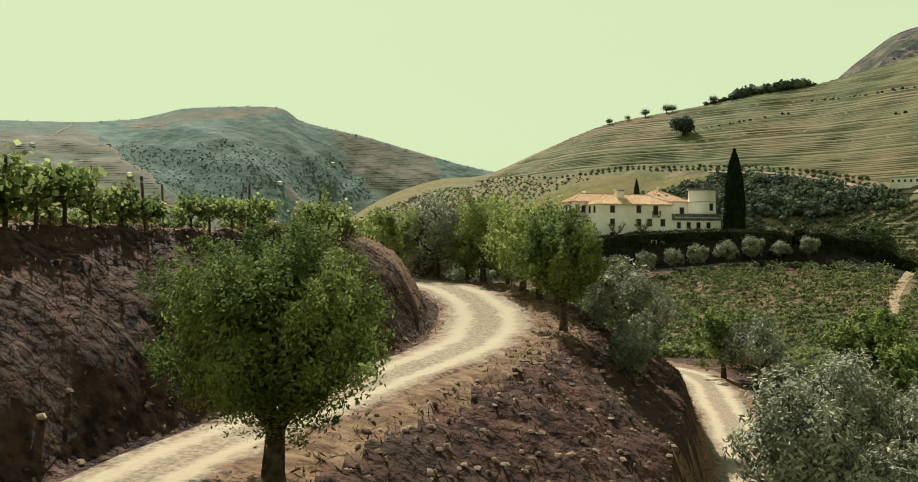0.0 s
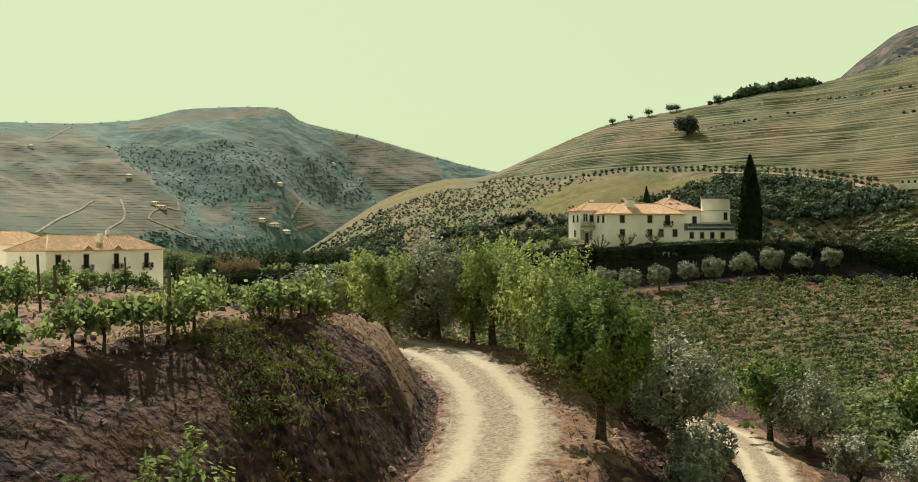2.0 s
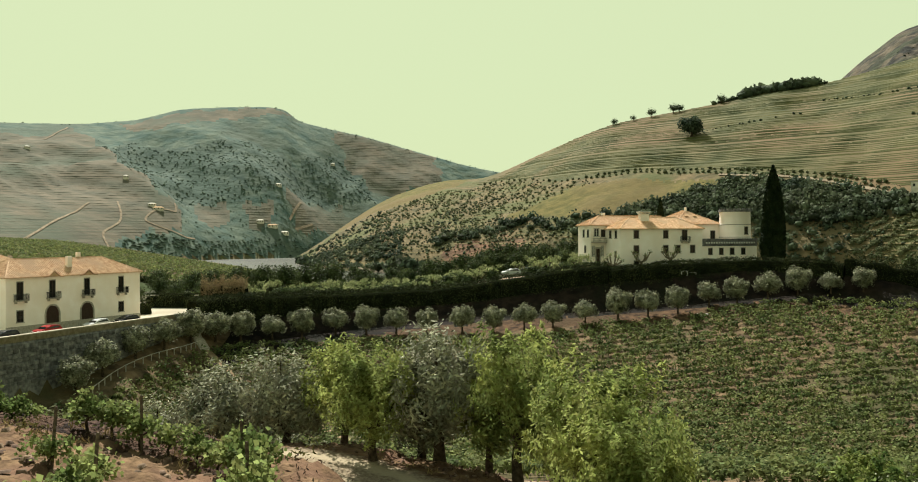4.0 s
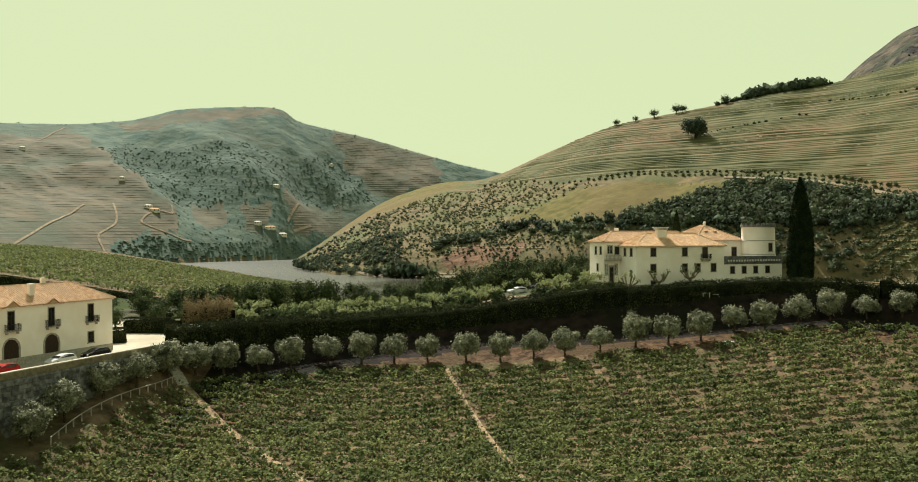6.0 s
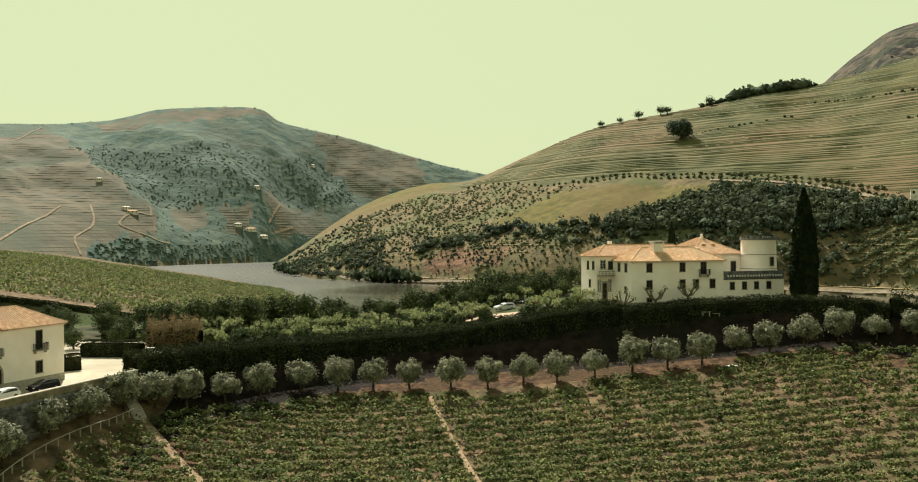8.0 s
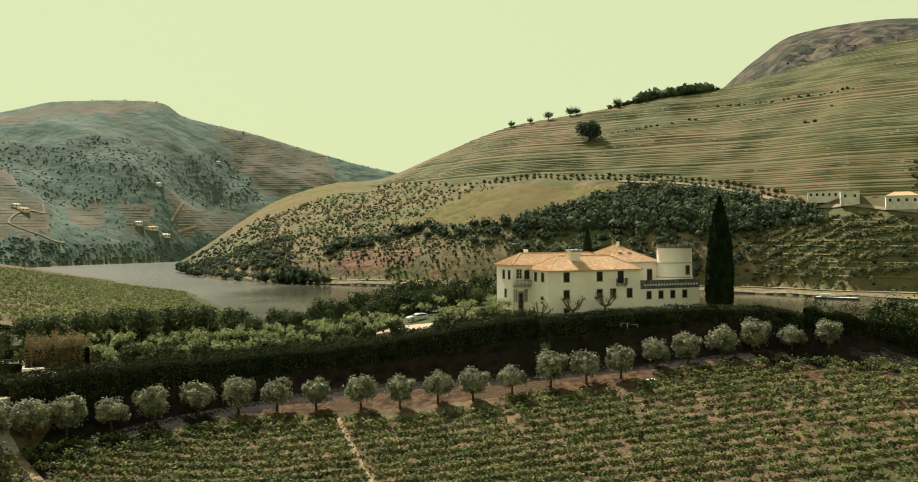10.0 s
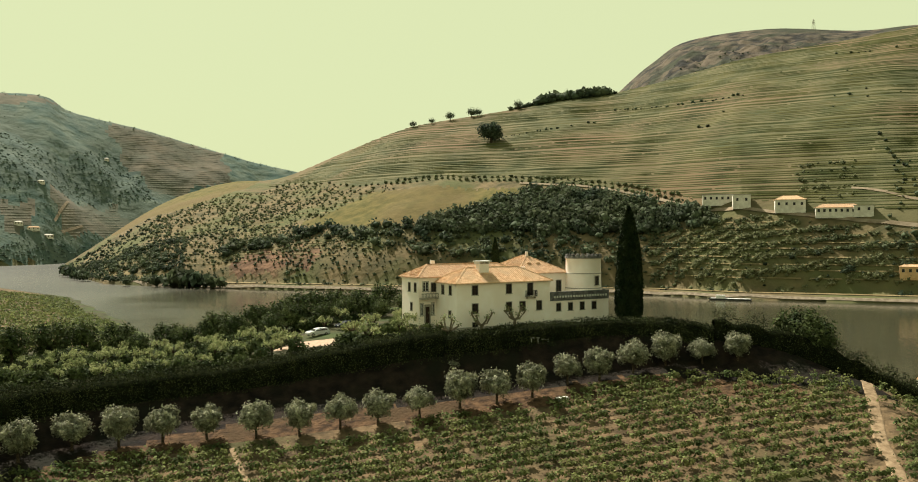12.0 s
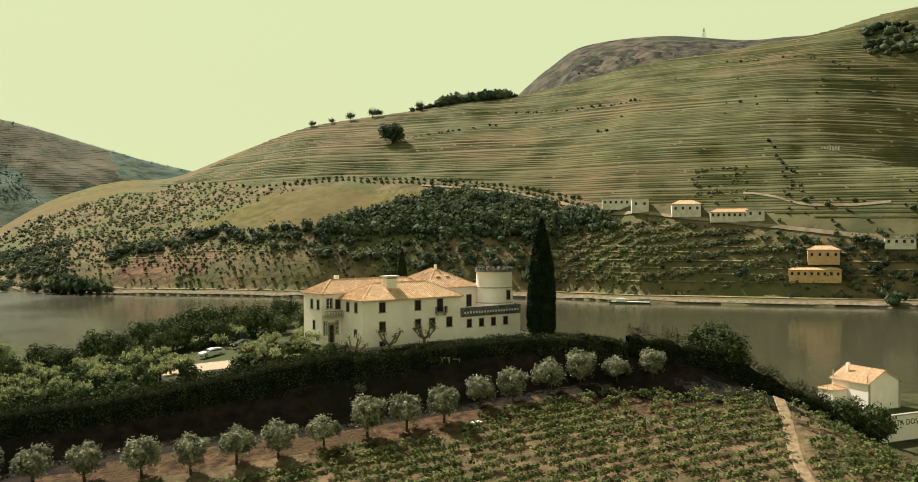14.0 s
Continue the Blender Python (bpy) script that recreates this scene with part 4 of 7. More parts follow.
part("wall", boxes((-20, -2, 2, 11, -1, 9.6)), M_WALL, hb)
part("roof", hip_roof(bmesh.new(), -20, -2, 2, 11, 9.6, 2.6), M_TILE, hb)


def small_house():
    h = root("riverside_house", pose(143.6, 212.5, 4.2, 0, 0, 4), "white riverside house with orange tile gable roof", "house")
    part("wall", boxes((0, 9.5, 0, 9.6, -1, 5.0)), M_WALL, h)
    for y0, y1 in ((0, 0.35), (9.25, 9.6)):
        b = bmesh.new()
        vs = [b.verts.new(q) for q in ((0, y0, 5), (9.5, y0, 5), (4.75, y0, 7.4), (0, y1, 5), (9.5, y1, 5), (4.75, y1, 7.4))]
        for f in ((0, 1, 2), (5, 4, 3), (0, 3, 4, 1), (1, 4, 5, 2), (2, 5, 3, 0)):
            b.faces.new([vs[i] for i in f])
        part("gable", b, M_WALL, h)
    for sg in (-1, 1):
        b = bmesh.new()
        e0, e1 = 4.75 + sg * 5.15, 4.75
        vs = [b.verts.new(q) for q in ((e0, -0.35, 4.85), (e0, 9.95, 4.85), (e1, 9.95, 7.55), (e1, -0.35, 7.55), (e0, -0.35, 4.7), (e0, 9.95, 4.7), (e1, 9.95, 7.4), (e1, -0.35, 7.4))]
        for f in ((0, 1, 2, 3), (7, 6, 5, 4), (0, 3, 7, 4), (1, 5, 6, 2), (0, 4, 5, 1)):
            b.faces.new([vs[i] for i in f])
        slope = part("roof_slope", b, M_TILE, h, "orange clay tile roof slope")
        for i in range(24):
            y = -0.2 + i * 0.43
            part("tile_row", tube(bmesh.new(), [(e0, y, 4.87), (e1, y, 7.57)], [0.08, 0.08], 4), M_TILE, slope)
    part("pilaster", boxes((-0.08, 0.5, -0.08, 0.0, -1, 5), (9.0, 9.58, -0.08, 0.0, -1, 5)), M_STONE, h)
    chimney(h, 2.6, 7.5, 5.5, 8.3, 0.7, False)
    for y in (0.3, 9.3):
        part("finial", ring(bmesh.new(), [(0.18, 5.1), (0.12, 5.6), (0.2, 5.9), (0.02, 6.9)], 8, 0.1, y), M_STONE, h)
    part("annex_roof", hip_roof(bmesh.new(), -4.2, -0.2, 5.5, 9.5, 3.0, 0.9, 0.2), M_TILE, h)
    part("annex", boxes((-4.2, 0.0, 5.5, 9.5, -1, 2.9)), M_WALL, h)
    return h


small_house()


def sign_wall():
    w = root("sign_wall", pose(122.6, 190.2, 3.6, 0, 0, 3), "white painted garden wall with dark lettering", "wall")
    part("wall_body", boxes((0, 24, 0, 0.5, -1.5, 4.4)), M_WALL, w)
    part("coping", boxes((-0.1, 24.1, -0.1, 0.6, 4.4, 4.6)), M_STONE, w)
    cu = bpy.data.curves.new("lettering", "FONT")
    cu.body, cu.size, cu.extrude, cu.space_character = "QUINTA DOS", 1.45, 0.02, 1.08
    me_ob = bpy.data.objects.new("lettering", cu)
    dg = bpy.context.evaluated_depsgraph_get()
    me = bpy.data.meshes.new_from_object(me_ob.evaluated_get(dg))
    me.materials.clear()
    me.materials.append(M_SHUT)
    ob = new("lettering", me)
    ob.parent = w
    ob.matrix_basis = pose(1.0, -0.03, 2.6, 90, 0, 0)
    bpy.data.objects.remove(me_ob)
    return w


sign_wall()


# ---- trees and shrubs ----
RNG = np.random.default_rng(7)

# the tree beside the track that the flight begins at
put(tree_thing("almond_tree", 11, 5.8, 2.6, 2.0, 1.7, 0.26, (0.12, 0.05), 105000, M_ALMOND, "bushy green almond tree beside the gravel track", "tree", 420, 0.085, 0.5, low=-1, spray=1.9, inner=9000),
    [(-3.95, 18.6, 1.0, 15.15)], RNG)
# trees along the outer side of the bend
bend_a = tree_thing("almond_tree", 12, 6.2, 2.5, 2.6, 1.6, 0.2, (0.26, 0.10), 12000, M_ALMOND_B, "upright green almond tree beside the track bend", "tree", 220, 0.11, 0.7, low=-1, spray=1.9)
put(tree_thing("almond_tree", 18, 6.3, 2.6, 2.3, 1.5, 0.2, (0.2, 0.075), 34000, M_ALMOND, "dense dark green almond tree on the outer bend", "tree", 340, 0.1, 0.5, low=-1, spray=1.9, inner=9000), [(5.2, 43.0, 0.97)], RNG)
put(bend_a, [(4.7, 50.4, 0.85), (1.7, 59.5, 1.0), (4.0, 54.2, 1.0), (-4.5, 61.6, 0.88)], RNG, group="almond trees round the bend")
bend_b = tree_thing("almond_tree", 13, 5.8, 2.1, 2.4, 1.5, 0.18, (0.26, 0.095), 9000, M_ALMOND_B, "slender green almond tree beside the track bend", "tree", 190, 0.12, 0.8, low=-1, spray=2.0)
put(bend_b, [(-6.4, 66, 0.95), (0.6, 62, 0.9), (3.4, 60, 0.9)], RNG, group="almond trees round the bend")
olive_a = tree_thing("olive_tree", 14, 4.6, 2.2, 1.9, 1.2, 0.2, (0.28, 0.09), 9000, M_OLIVE, "silvery grey-green olive tree on the slope", "tree", 140, 0.11, 0.4, low=-1, spray=1.4)
put(olive_a, [(-1.6, 62.1, 1.15), (9.2, 47.5, 1.0), (10.6, 52, 0.9), (24.2, 70.5, 1.2), (14.0, 35.6, 1.25), (18.8, 42.5, 1.2), (-9.5, 68, 1.1), (-13.5, 70, 1.2), (-2.6, 66, 1.05), (-18, 74, 1.1), (26, 58, 1.0)], RNG, group="olive trees on the slopes")
olive_b = tree_thing("olive_tree", 15, 3.4, 1.8, 1.5, 0.6, 0.14, (0.28, 0.09), 7000, M_OLIVE, "low spreading olive with several stems", "tree", 110, 0.12, 0.5, stems=3, low=-1, spray=1.6)
put(olive_b, [(8.6, 41.5, 0.85), (16.8, 33.5, 1.1), (20.5, 36.5, 1.15), (24.5, 47, 0.95), (28, 52, 1.0), (24, 63, 0.95), (7.6, 38.6, 0.6)], RNG, group="olive trees on the slopes")
alm_c = tree_thing("almond_tree", 16, 5.2, 2.4, 2.1, 1.5, 0.17, (0.42, 0.15), 5000, M_ALMOND, "green almond tree beside the lower lane", "tree", 100, 0.12, 0.6, low=-1, spray=1.7)
put(alm_c, [(22.6, 73.5, 1.25), (33, 70, 1.2), (38, 78, 1.3), (27, 82, 0.9), (41, 66, 1.2), (13, 84, 0.8), (31, 59, 1.1)], RNG, group="almond trees by the lane")
olive_c = tree_thing("olive_tree", 17, 5.0, 2.6, 2.0, 1.3, 0.22, (0.46, 0.19), 4000, M_OLIVE, "dusty olive tree in the hollow", "tree", 90, 0.17, 0.3, low=-1)
hollow = [(-28, 78), (-33, 84), (-22, 83), (-38, 92), (-30, 95), (-24, 92), (-17, 86), (-43, 84), (-48, 96), (-12, 82), (-36, 104), (-20, 100), (-52, 88)]
put(olive_c, hollow, RNG, 0.8, 1.15, "olive trees in the hollow")

# the clipped row above the vineyard
row_a = tree_thing("clipped_olive", 21, 5.3, 2.4, 1.9, 1.7, 0.18, (0.46, 0.2), 5200, M_OLIVE, "round clipped olive tree on a bare trunk", "tree", 100, 0.13, 0.3, low=-1, inner=2800)
row_b = tree_thing("clipped_olive", 22, 5.0, 2.45, 1.8, 1.6, 0.18, (0.46, 0.2), 5200, M_OLIVE, "round clipped olive tree on a bare trunk", "tree", 100, 0.14, 0.4, low=-1, inner=2800)
line = [(-55, 145), (-54, 152), (-52.2, 160), (-49.7, 166), (-47.4, 173), (-44.5, 177.6), (-40.7, 180.5), (-35.6, 183.6), (-30.8, 187), (-25, 191), (-19.2, 192.5), (-13.4, 193.2),
        (-7.3, 192.9), (-0.4, 191.5), (5.7, 190.6), (11.6, 191.1), (17.2, 190.8), (23.6, 191.4), (30.1, 192.6), (36, 192.5), (42, 193.2), (49, 196), (54.5, 196), (61, 197), (67.4, 198), (73.5, 196.5), (79.3, 195)]
put(row_a, line[0::2], RNG, 0.9, 1.06, "clipped olive row")
put(row_b, line[1::2], RNG, 0.9, 1.06, "clipped olive row")

# the house garden
cyp = root("cypress", pose(68.9, 215.5, 21.9), "tall narrow dark green cypress beside the house", "tree")
rngc = np.random.default_rng(31)
zc = rngc.random(15000) ** 0.9
prof = np.interp(zc, [0, 0.08, 0.3, 0.6, 0.85, 1], [1.9, 2.55, 2.6, 2.1, 1.15, 0.08])
ang = rngc.uniform(0, 6.28319, 15000)
rad = prof * (0.86 + 0.14 * rngc.random(15000)) * (1 + 0.06 * np.sin(7 * ang + 9 * zc))
vv, ff = leaves(rngc, np.stack([rad * np.cos(ang), rad * np.sin(ang), 0.5 + zc * 21.6], 1), 0.75, 0.22, up=1.4)
link("crown", vv, ff, M_CYP, cyp)
part("core", ring(bmesh.new(), [(1.5, 0.3), (2.15, 1.8), (2.2, 7), (1.7, 13), (0.9, 18.4), (0.03, 21.4)], 20), M_CYP, cyp)
part("trunk", tube(bmesh.new(), [(0, 0, -0.5), (0, 0, 1.5)], [0.45, 0.35], 9), M_BARK, cyp)
c2 = copy_thing(cyp, pose(49.5, 240, 21.8))
c2.scale = (0.52, 0.52, 0.74)
c2["label"] = "smaller dark cypress behind the manor house"


def hedge(name, line, label, width, height, material, per=34, leaf=(0.36, 0.17), wild=0.3, seed=3):
    """A clipped hedge along a line of (x, y): a core painted as dark inner shade, under a skin of leaves."""
    rng = np.random.default_rng(seed)
    p = spline(line, 6)
    top = root(name, Matrix(), label, "hedge")
    n = np.gradient(p, axis=0)
    n /= np.linalg.norm(n, axis=1)[:, None]
    nx = np.stack([-n[:, 1], n[:, 0]], 1)
    z = ground(p[:, 0], p[:, 1])
    w, v, f = width / 2 * 0.8, [], []
    lump = 1 + wild * 0.22 * (lumps(p[:, 0], p[:, 1], 7.0, seed) + 0.7 * lumps(p[:, 0], p[:, 1], 3.1, seed + 2.0))
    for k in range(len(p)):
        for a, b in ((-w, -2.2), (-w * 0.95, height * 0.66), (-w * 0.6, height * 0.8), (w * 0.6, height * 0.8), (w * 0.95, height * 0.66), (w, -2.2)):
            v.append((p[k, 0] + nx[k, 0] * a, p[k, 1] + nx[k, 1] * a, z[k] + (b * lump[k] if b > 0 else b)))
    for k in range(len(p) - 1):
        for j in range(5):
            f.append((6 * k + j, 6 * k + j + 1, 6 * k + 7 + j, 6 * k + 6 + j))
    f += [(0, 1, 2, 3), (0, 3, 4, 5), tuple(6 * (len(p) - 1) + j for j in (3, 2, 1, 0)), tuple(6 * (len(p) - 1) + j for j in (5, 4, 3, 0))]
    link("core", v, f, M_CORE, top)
    seg = np.linalg.norm(np.diff(p, axis=0), axis=1)
    total = int(seg.sum() * per * 4.6)
    t = np.sort(rng.random(total)) * (len(p) - 1)
    i = np.minimum(t.astype(int), len(p) - 2)
    fr = (t - i)[:, None]
    q, m, zz = p[i] * (1 - fr) + p[i + 1] * fr, nx[i], z[i] * (1 - fr[:, 0]) + z[i + 1] * fr[:, 0]
    a = rng.uniform(-0.15 * math.pi, 1.15 * math.pi, total)
    bump = lump[i] * (1 + wild * rng.normal(size=total) * 0.2)
    off = np.cos(a) * width / 2 * (1 + 0.15 * wild * np.sin(5 * t))
    lx, ly = q[:, 0] + m[:, 0] * off, q[:, 1] + m[:, 1] * off
    foot = np.minimum(ground(lx, ly), zz)
    side = foot + rng.random(total) * (zz + height * 0.85 * bump - foot)
    hz = np.where(np.abs(np.cos(a)) > 0.8, side, zz + height * (0.86 + 0.14 * np.sin(a)) * bump)
    v, f = leaves(rng, np.stack([lx, ly, hz], 1), *leaf, up=0.2)
    # on the clipped sides the blades lie flat to the face
    flat = (np.abs(np.cos(a)) > 0.8) & (rng.random(total) < 1.0 - 0.5 * wild)
    quad = v.reshape(-1, 4, 3)
    mid = quad.mean(axis=1, keepdims=True)
    out3 = np.concatenate([m, np.zeros((total, 1))], 1)[:, None, :]
    away = ((quad - mid) * out3).sum(-1, keepdims=True)
    quad = np.where(flat[:, None, None], quad - 0.85 * away * out3, quad)
    link("foliage", quad.reshape(-1, 3), f, material, top)
    return top


hedge("long_hedge", [(-50.2, 182.6), (-43.5, 187.5), (-38, 193), (-29, 200), (-15, 206.3), (0, 208), (14, 208), (30.4, 207)], "long dark clipped hedge above the bare bank", 7.4, 3.4, M_HEDGE, 74)
hedge("house_hedge", [(30.5, 207), (40, 206.6), (50, 207), (66, 206.3), (78, 200.5)], "thick dark hedge below the manor house", 6.6, 2.1, M_HEDGE, 66, wild=0.5, seed=4)
hedge("river_hedge", [(78.5, 201.5), (89, 197), (98.5, 192.6), (104, 189.6), (108.5, 186)], "overgrown dark hedge running down to the river", 5.6, 3.9, M_HEDGE, 60, wild=1.0, seed=5)
hedge("yard_hedge", [(-66, 204.5), (-60, 204), (-55.5, 203.2)], "square dark clipped hedge beside the pale yard", 4.0, 2.9, M_HEDGE, 70, wild=0.05, seed=6)
hedge("box_hedge", [(-62.5, 186.5), (-60.2, 188.5)], "small clipped box hedge at the house corner", 2.2, 2.6, M_HEDGE, 90, wild=0.05, seed=8)
hedge("garden_hedge", [(-72, 228), (-58, 229), (-46, 228), (-38, 226)], "dark hedge at the garden edge", 2.6, 2.2, M_HEDGE, 50, wild=0.3, seed=9)
hedge("bamboo_hedge", [(-58.5, 216), (-53.5, 216.5), (-48.5, 216.5)], "tall brownish-green bamboo hedge", 3.6, 4.4, mat("bamboo_leaf", (0.14, 0.105, 0.05), (0.25, 0.185, 0.10), 0.4, 0.7, island=0.35, translucent=0.25), 130, (0.9, 0.1), 1.0, 10)
hedge("spur_hedge", [(-150, 262), (-110, 268), (-80, 271), (-55, 271), (-40, 268)], "dark trimmed hedge below the river vineyard", 2.2, 1.5, M_HEDGE, 30, (0.5, 0.22), 0.2, 11)

M_BOX = mat("box_hedge_leaf", (0.04, 0.058, 0.018), (0.12, 0.138, 0.046), 0.5, 0.85, island=0.4, translucent=0.1)
for k, way in enumerate(([(17, 217), (20, 215.5), (23, 214)], [(23.5, 220.5), (25.5, 219.2), (27, 217.8)], [(22, 226), (24.5, 225), (27, 223.5)], [(26.2, 214.2), (28, 213.2), (29.6, 212.2)])):
    hedge("box_hedge", way, "low clipped green box hedge in the house garden", 1.3, 1.0, M_BOX, 40, (0.26, 0.13), 0.1, 20 + k)

# pollarded garden trees, light and open
pol = root("pollard_tree", Matrix(), "pollarded garden tree with knobbly limbs and pale leaves", "tree")
rngp = np.random.default_rng(41)
bm, tips = bmesh.new(), []
part("trunk", tube(bm, [(0, 0, -0.3), (0.05, 0, 0.9), (0, 0.05, 1.5)], [0.26, 0.2, 0.22], 8), M_BARK, pol)
for k in range(7):
    a = 6.28319 * k / 7 + rngp.uniform(-0.3, 0.3)
    e = (1.25 * math.cos(a), 1.25 * math.sin(a), 2.1 + rngp.uniform(0, 0.6))
    part("limb", tube(bmesh.new(), [(0, 0.05, 1.4), (0.6 * math.cos(a), 0.6 * math.sin(a), 1.75), e], [0.15, 0.1, 0.12], 6), M_BARK, pol)
    tips.append(e)
sprig = np.repeat(np.array(tips), 5, 0) + rngp.normal(size=(5 * len(tips), 3)) * np.array([0.45, 0.45, 0.4])
q = np.repeat(sprig, 15, 0) + rngp.normal(size=(15 * len(sprig), 3)) * np.array([0.15, 0.15, 0.22])
v, f = leaves(rngp, q, 0.48, 0.21, up=0.7)
link("crown", v, f, M_PLANE, pol)
spots = []
for i in range(13):
    for j in range(5):
        x, y = -60 + 5.6 * i + 2.2 * j + RNG.uniform(-1.6, 1.6), 214.5 + 7.4 * j + 0.25 * i + RNG.uniform(-1.8, 1.8)
        if not (6 < x < 24 and 216 < y < 240) and x < 22 and not (-61 < x < -46 and y < 221):
            spots.append((x, y))
spots += [(19, 214), (22.5, 212.5), (25, 217), (21, 226), (26.5, 223), (29, 220), (17, 222.5), (28, 228)]
put(pol, spots, RNG, 0.62, 1.1, "pollarded garden trees")
bare = root("pollard_plane", Matrix(), "pruned plane tree with bare knobbly limbs", "tree")
M_PALEB = mat("pale_plane_bark", (0.13, 0.10, 0.065), (0.25, 0.20, 0.13), 5, 0.9, 6, 0.03, 12)
part("trunk", tube(bmesh.new(), [(0, 0, -0.3), (0.05, 0, 1.0), (0, 0, 1.6)], [0.24, 0.19, 0.22], 8), M_PALEB, bare)
knobs = []
for k in range(6):
    a = 6.28319 * k / 6 + 0.3
    e = (1.35 * math.cos(a), 1.35 * math.sin(a), 2.6 + 0.5 * math.sin(2.1 * k))
    part("limb", tube(bmesh.new(), [(0, 0, 1.5), (0.7 * math.cos(a), 0.7 * math.sin(a), 1.8), e, (e[0] * 1.02, e[1] * 1.02, e[2] + 0.25)], [0.16, 0.12, 0.13, 0.17], 6), M_PALEB, bare)
    knobs.append((e[0], e[1], e[2] + 0.3))
v, f = leaves(rngp, np.repeat(np.array(knobs), 22, 0) + rngp.normal(size=(132, 3)) * 0.22, 0.32, 0.15, up=0.6)
link("crown", v, f, M_PLANE, bare)
put(bare, [(32.2, 209.8, 1.35), (38.6, 210.9, 1.3), (45.2, 212.4, 1.3), (26.5, 212, 0.9)], RNG, group="pruned plane trees before the house")

M_TOPIARY = mat("clipped_box_leaf", (0.045, 0.066, 0.02), (0.13, 0.15, 0.05), 0.5, 0.8, island=0.4, translucent=0.15)
shrub = tree_thing("round_shrub", 51, 1.5, 1.0, 0.85, 0.3, 0.08, (0.24, 0.12), 1300, M_TOPIARY, "round clipped green garden shrub", "shrub", 40, 0.12, 0.2, low=-1)
put(shrub, [(22.5, 217.5, 1.2), (25.5, 215, 1.0), (28.5, 211.8, 1.3), (30.8, 212, 1.1), (20, 221, 1.1), (23.5, 222, 1.3), (18, 226, 1.0), (26, 229.5, 1.2), (22, 230, 1.1), (17.5, 231, 1.4), (-12, 226, 1.6), (2, 232, 1.5), (-30, 222, 1.4),
            (-48, 222, 1.3), (-22, 216, 1.5), (0, 216, 1.2), (24, 219, 1.1), (27, 218.5, 1.0), (15, 218, 0.9), (29.2, 214.6, 1.0), (31.4, 213.2, 1.1), (27.6, 216.4, 0.9), (33.2, 211.2, 0.9), (30.2, 217.0, 0.8)], RNG, group="clipped garden shrubs")
dark = tree_thing("riverside_tree", 52, 7.0, 3.6, 3.3, 1.4, 0.25, (0.68, 0.34), 2200, M_DARKB, "dense dark green tree on the river bank", "tree", 70, 0.2, 0.2, low=-1)
put(dark, [(-57, 244, 1.05), (-18, 252, 0.9), (-8, 254, 0.95), (0, 255, 1.0), (5.5, 253, 0.95), (11, 254, 1.15), (17, 256, 0.95), (22, 254, 0.85), (28, 257, 0.9), (-28, 255, 0.9), (14, 247.5, 0.75), (3, 247, 0.7), (34, 252, 0.6), (76, 224, 0.35), (84, 214, 0.4), (26, 246, 0.6), (-40, 252, 1.1), (-52, 250, 1.1), (-64, 246, 1.0), (-34, 250, 1.05), (-46, 246, 1.05), (-14, 248, 0.75), (-23, 247, 0.7), (-4, 249, 0.8), (8, 250, 0.85), (19, 250, 0.8), (24, 250.5, 0.75), (31, 248, 0.65), (-10, 257, 0.8), (-58, 252, 0.8), (-70, 250, 0.9), (-76, 240, 0.7), (-72, 214, 0.55), (-66, 221, 0.6), (-80, 226, 0.7), (-63, 231, 0.6), (-70, 236, 0.65), (-86, 241, 0.8), (-84, 214, 0.6), (-78, 219, 0.5), (-92, 250, 0.9), (-82, 256, 0.9), (-98, 232, 0.8)], RNG, group="trees along the river bank")
big = tree_thing("broad_tree", 53, 11.5, 6.2, 6.0, 2.0, 0.4, (0.8, 0.42), 9000, M_DARKB, "big domed dark green tree behind the hedge", "tree", 150, 0.13, 0.1, low=-1)
put(big, [(94.6, 198.6, 0.92)], RNG)
put(tree_thing("willow_tree", 54, 6.5, 3.2, 3.0, 1.2, 0.2, (0.75, 0.32), 3200, M_VINE, "light green feathery tree by the river", "tree", 60, 0.22, 0.2, low=-1), [(103, 200, 1.0), (84, 207, 0.8), (109, 196, 0.7)], RNG, group="light trees by the river")
put(tree_thing("bank_shrub", 55, 4.4, 2.6, 2.1, 0.6, 0.14, (0.6, 0.28), 2600, M_DARKB, "overgrown green shrub beside the sign wall", "shrub", 60, 0.2, 0.2, low=-1), [(116, 184, 1.2), (118.2, 187.4, 0.95), (113, 187, 1.25), (117.0, 192.5, 1.0), (110, 191, 0.9)], RNG, group="shrubs beside the sign wall")

low = tree_thing("garden_bush", 56, 2.4, 1.9, 1.25, 0.3, 0.1, (0.62, 0.3), 560, M_DARKB, "dense dark green garden bush among the pollards", "shrub", 50, 0.17, 0.2, low=-1)
beds = []
for i in range(190):
    x, y = RNG.uniform(-62, 22), RNG.uniform(211, 252)
    if not (5 < x < 22 and 217 < y < 238) and not (-61 < x < -46 and y < 220) and not (x < -50 and y < 212):
        beds.append((x, y))
put(low, beds, RNG, 0.6, 1.3, "bushes in the garden beds")


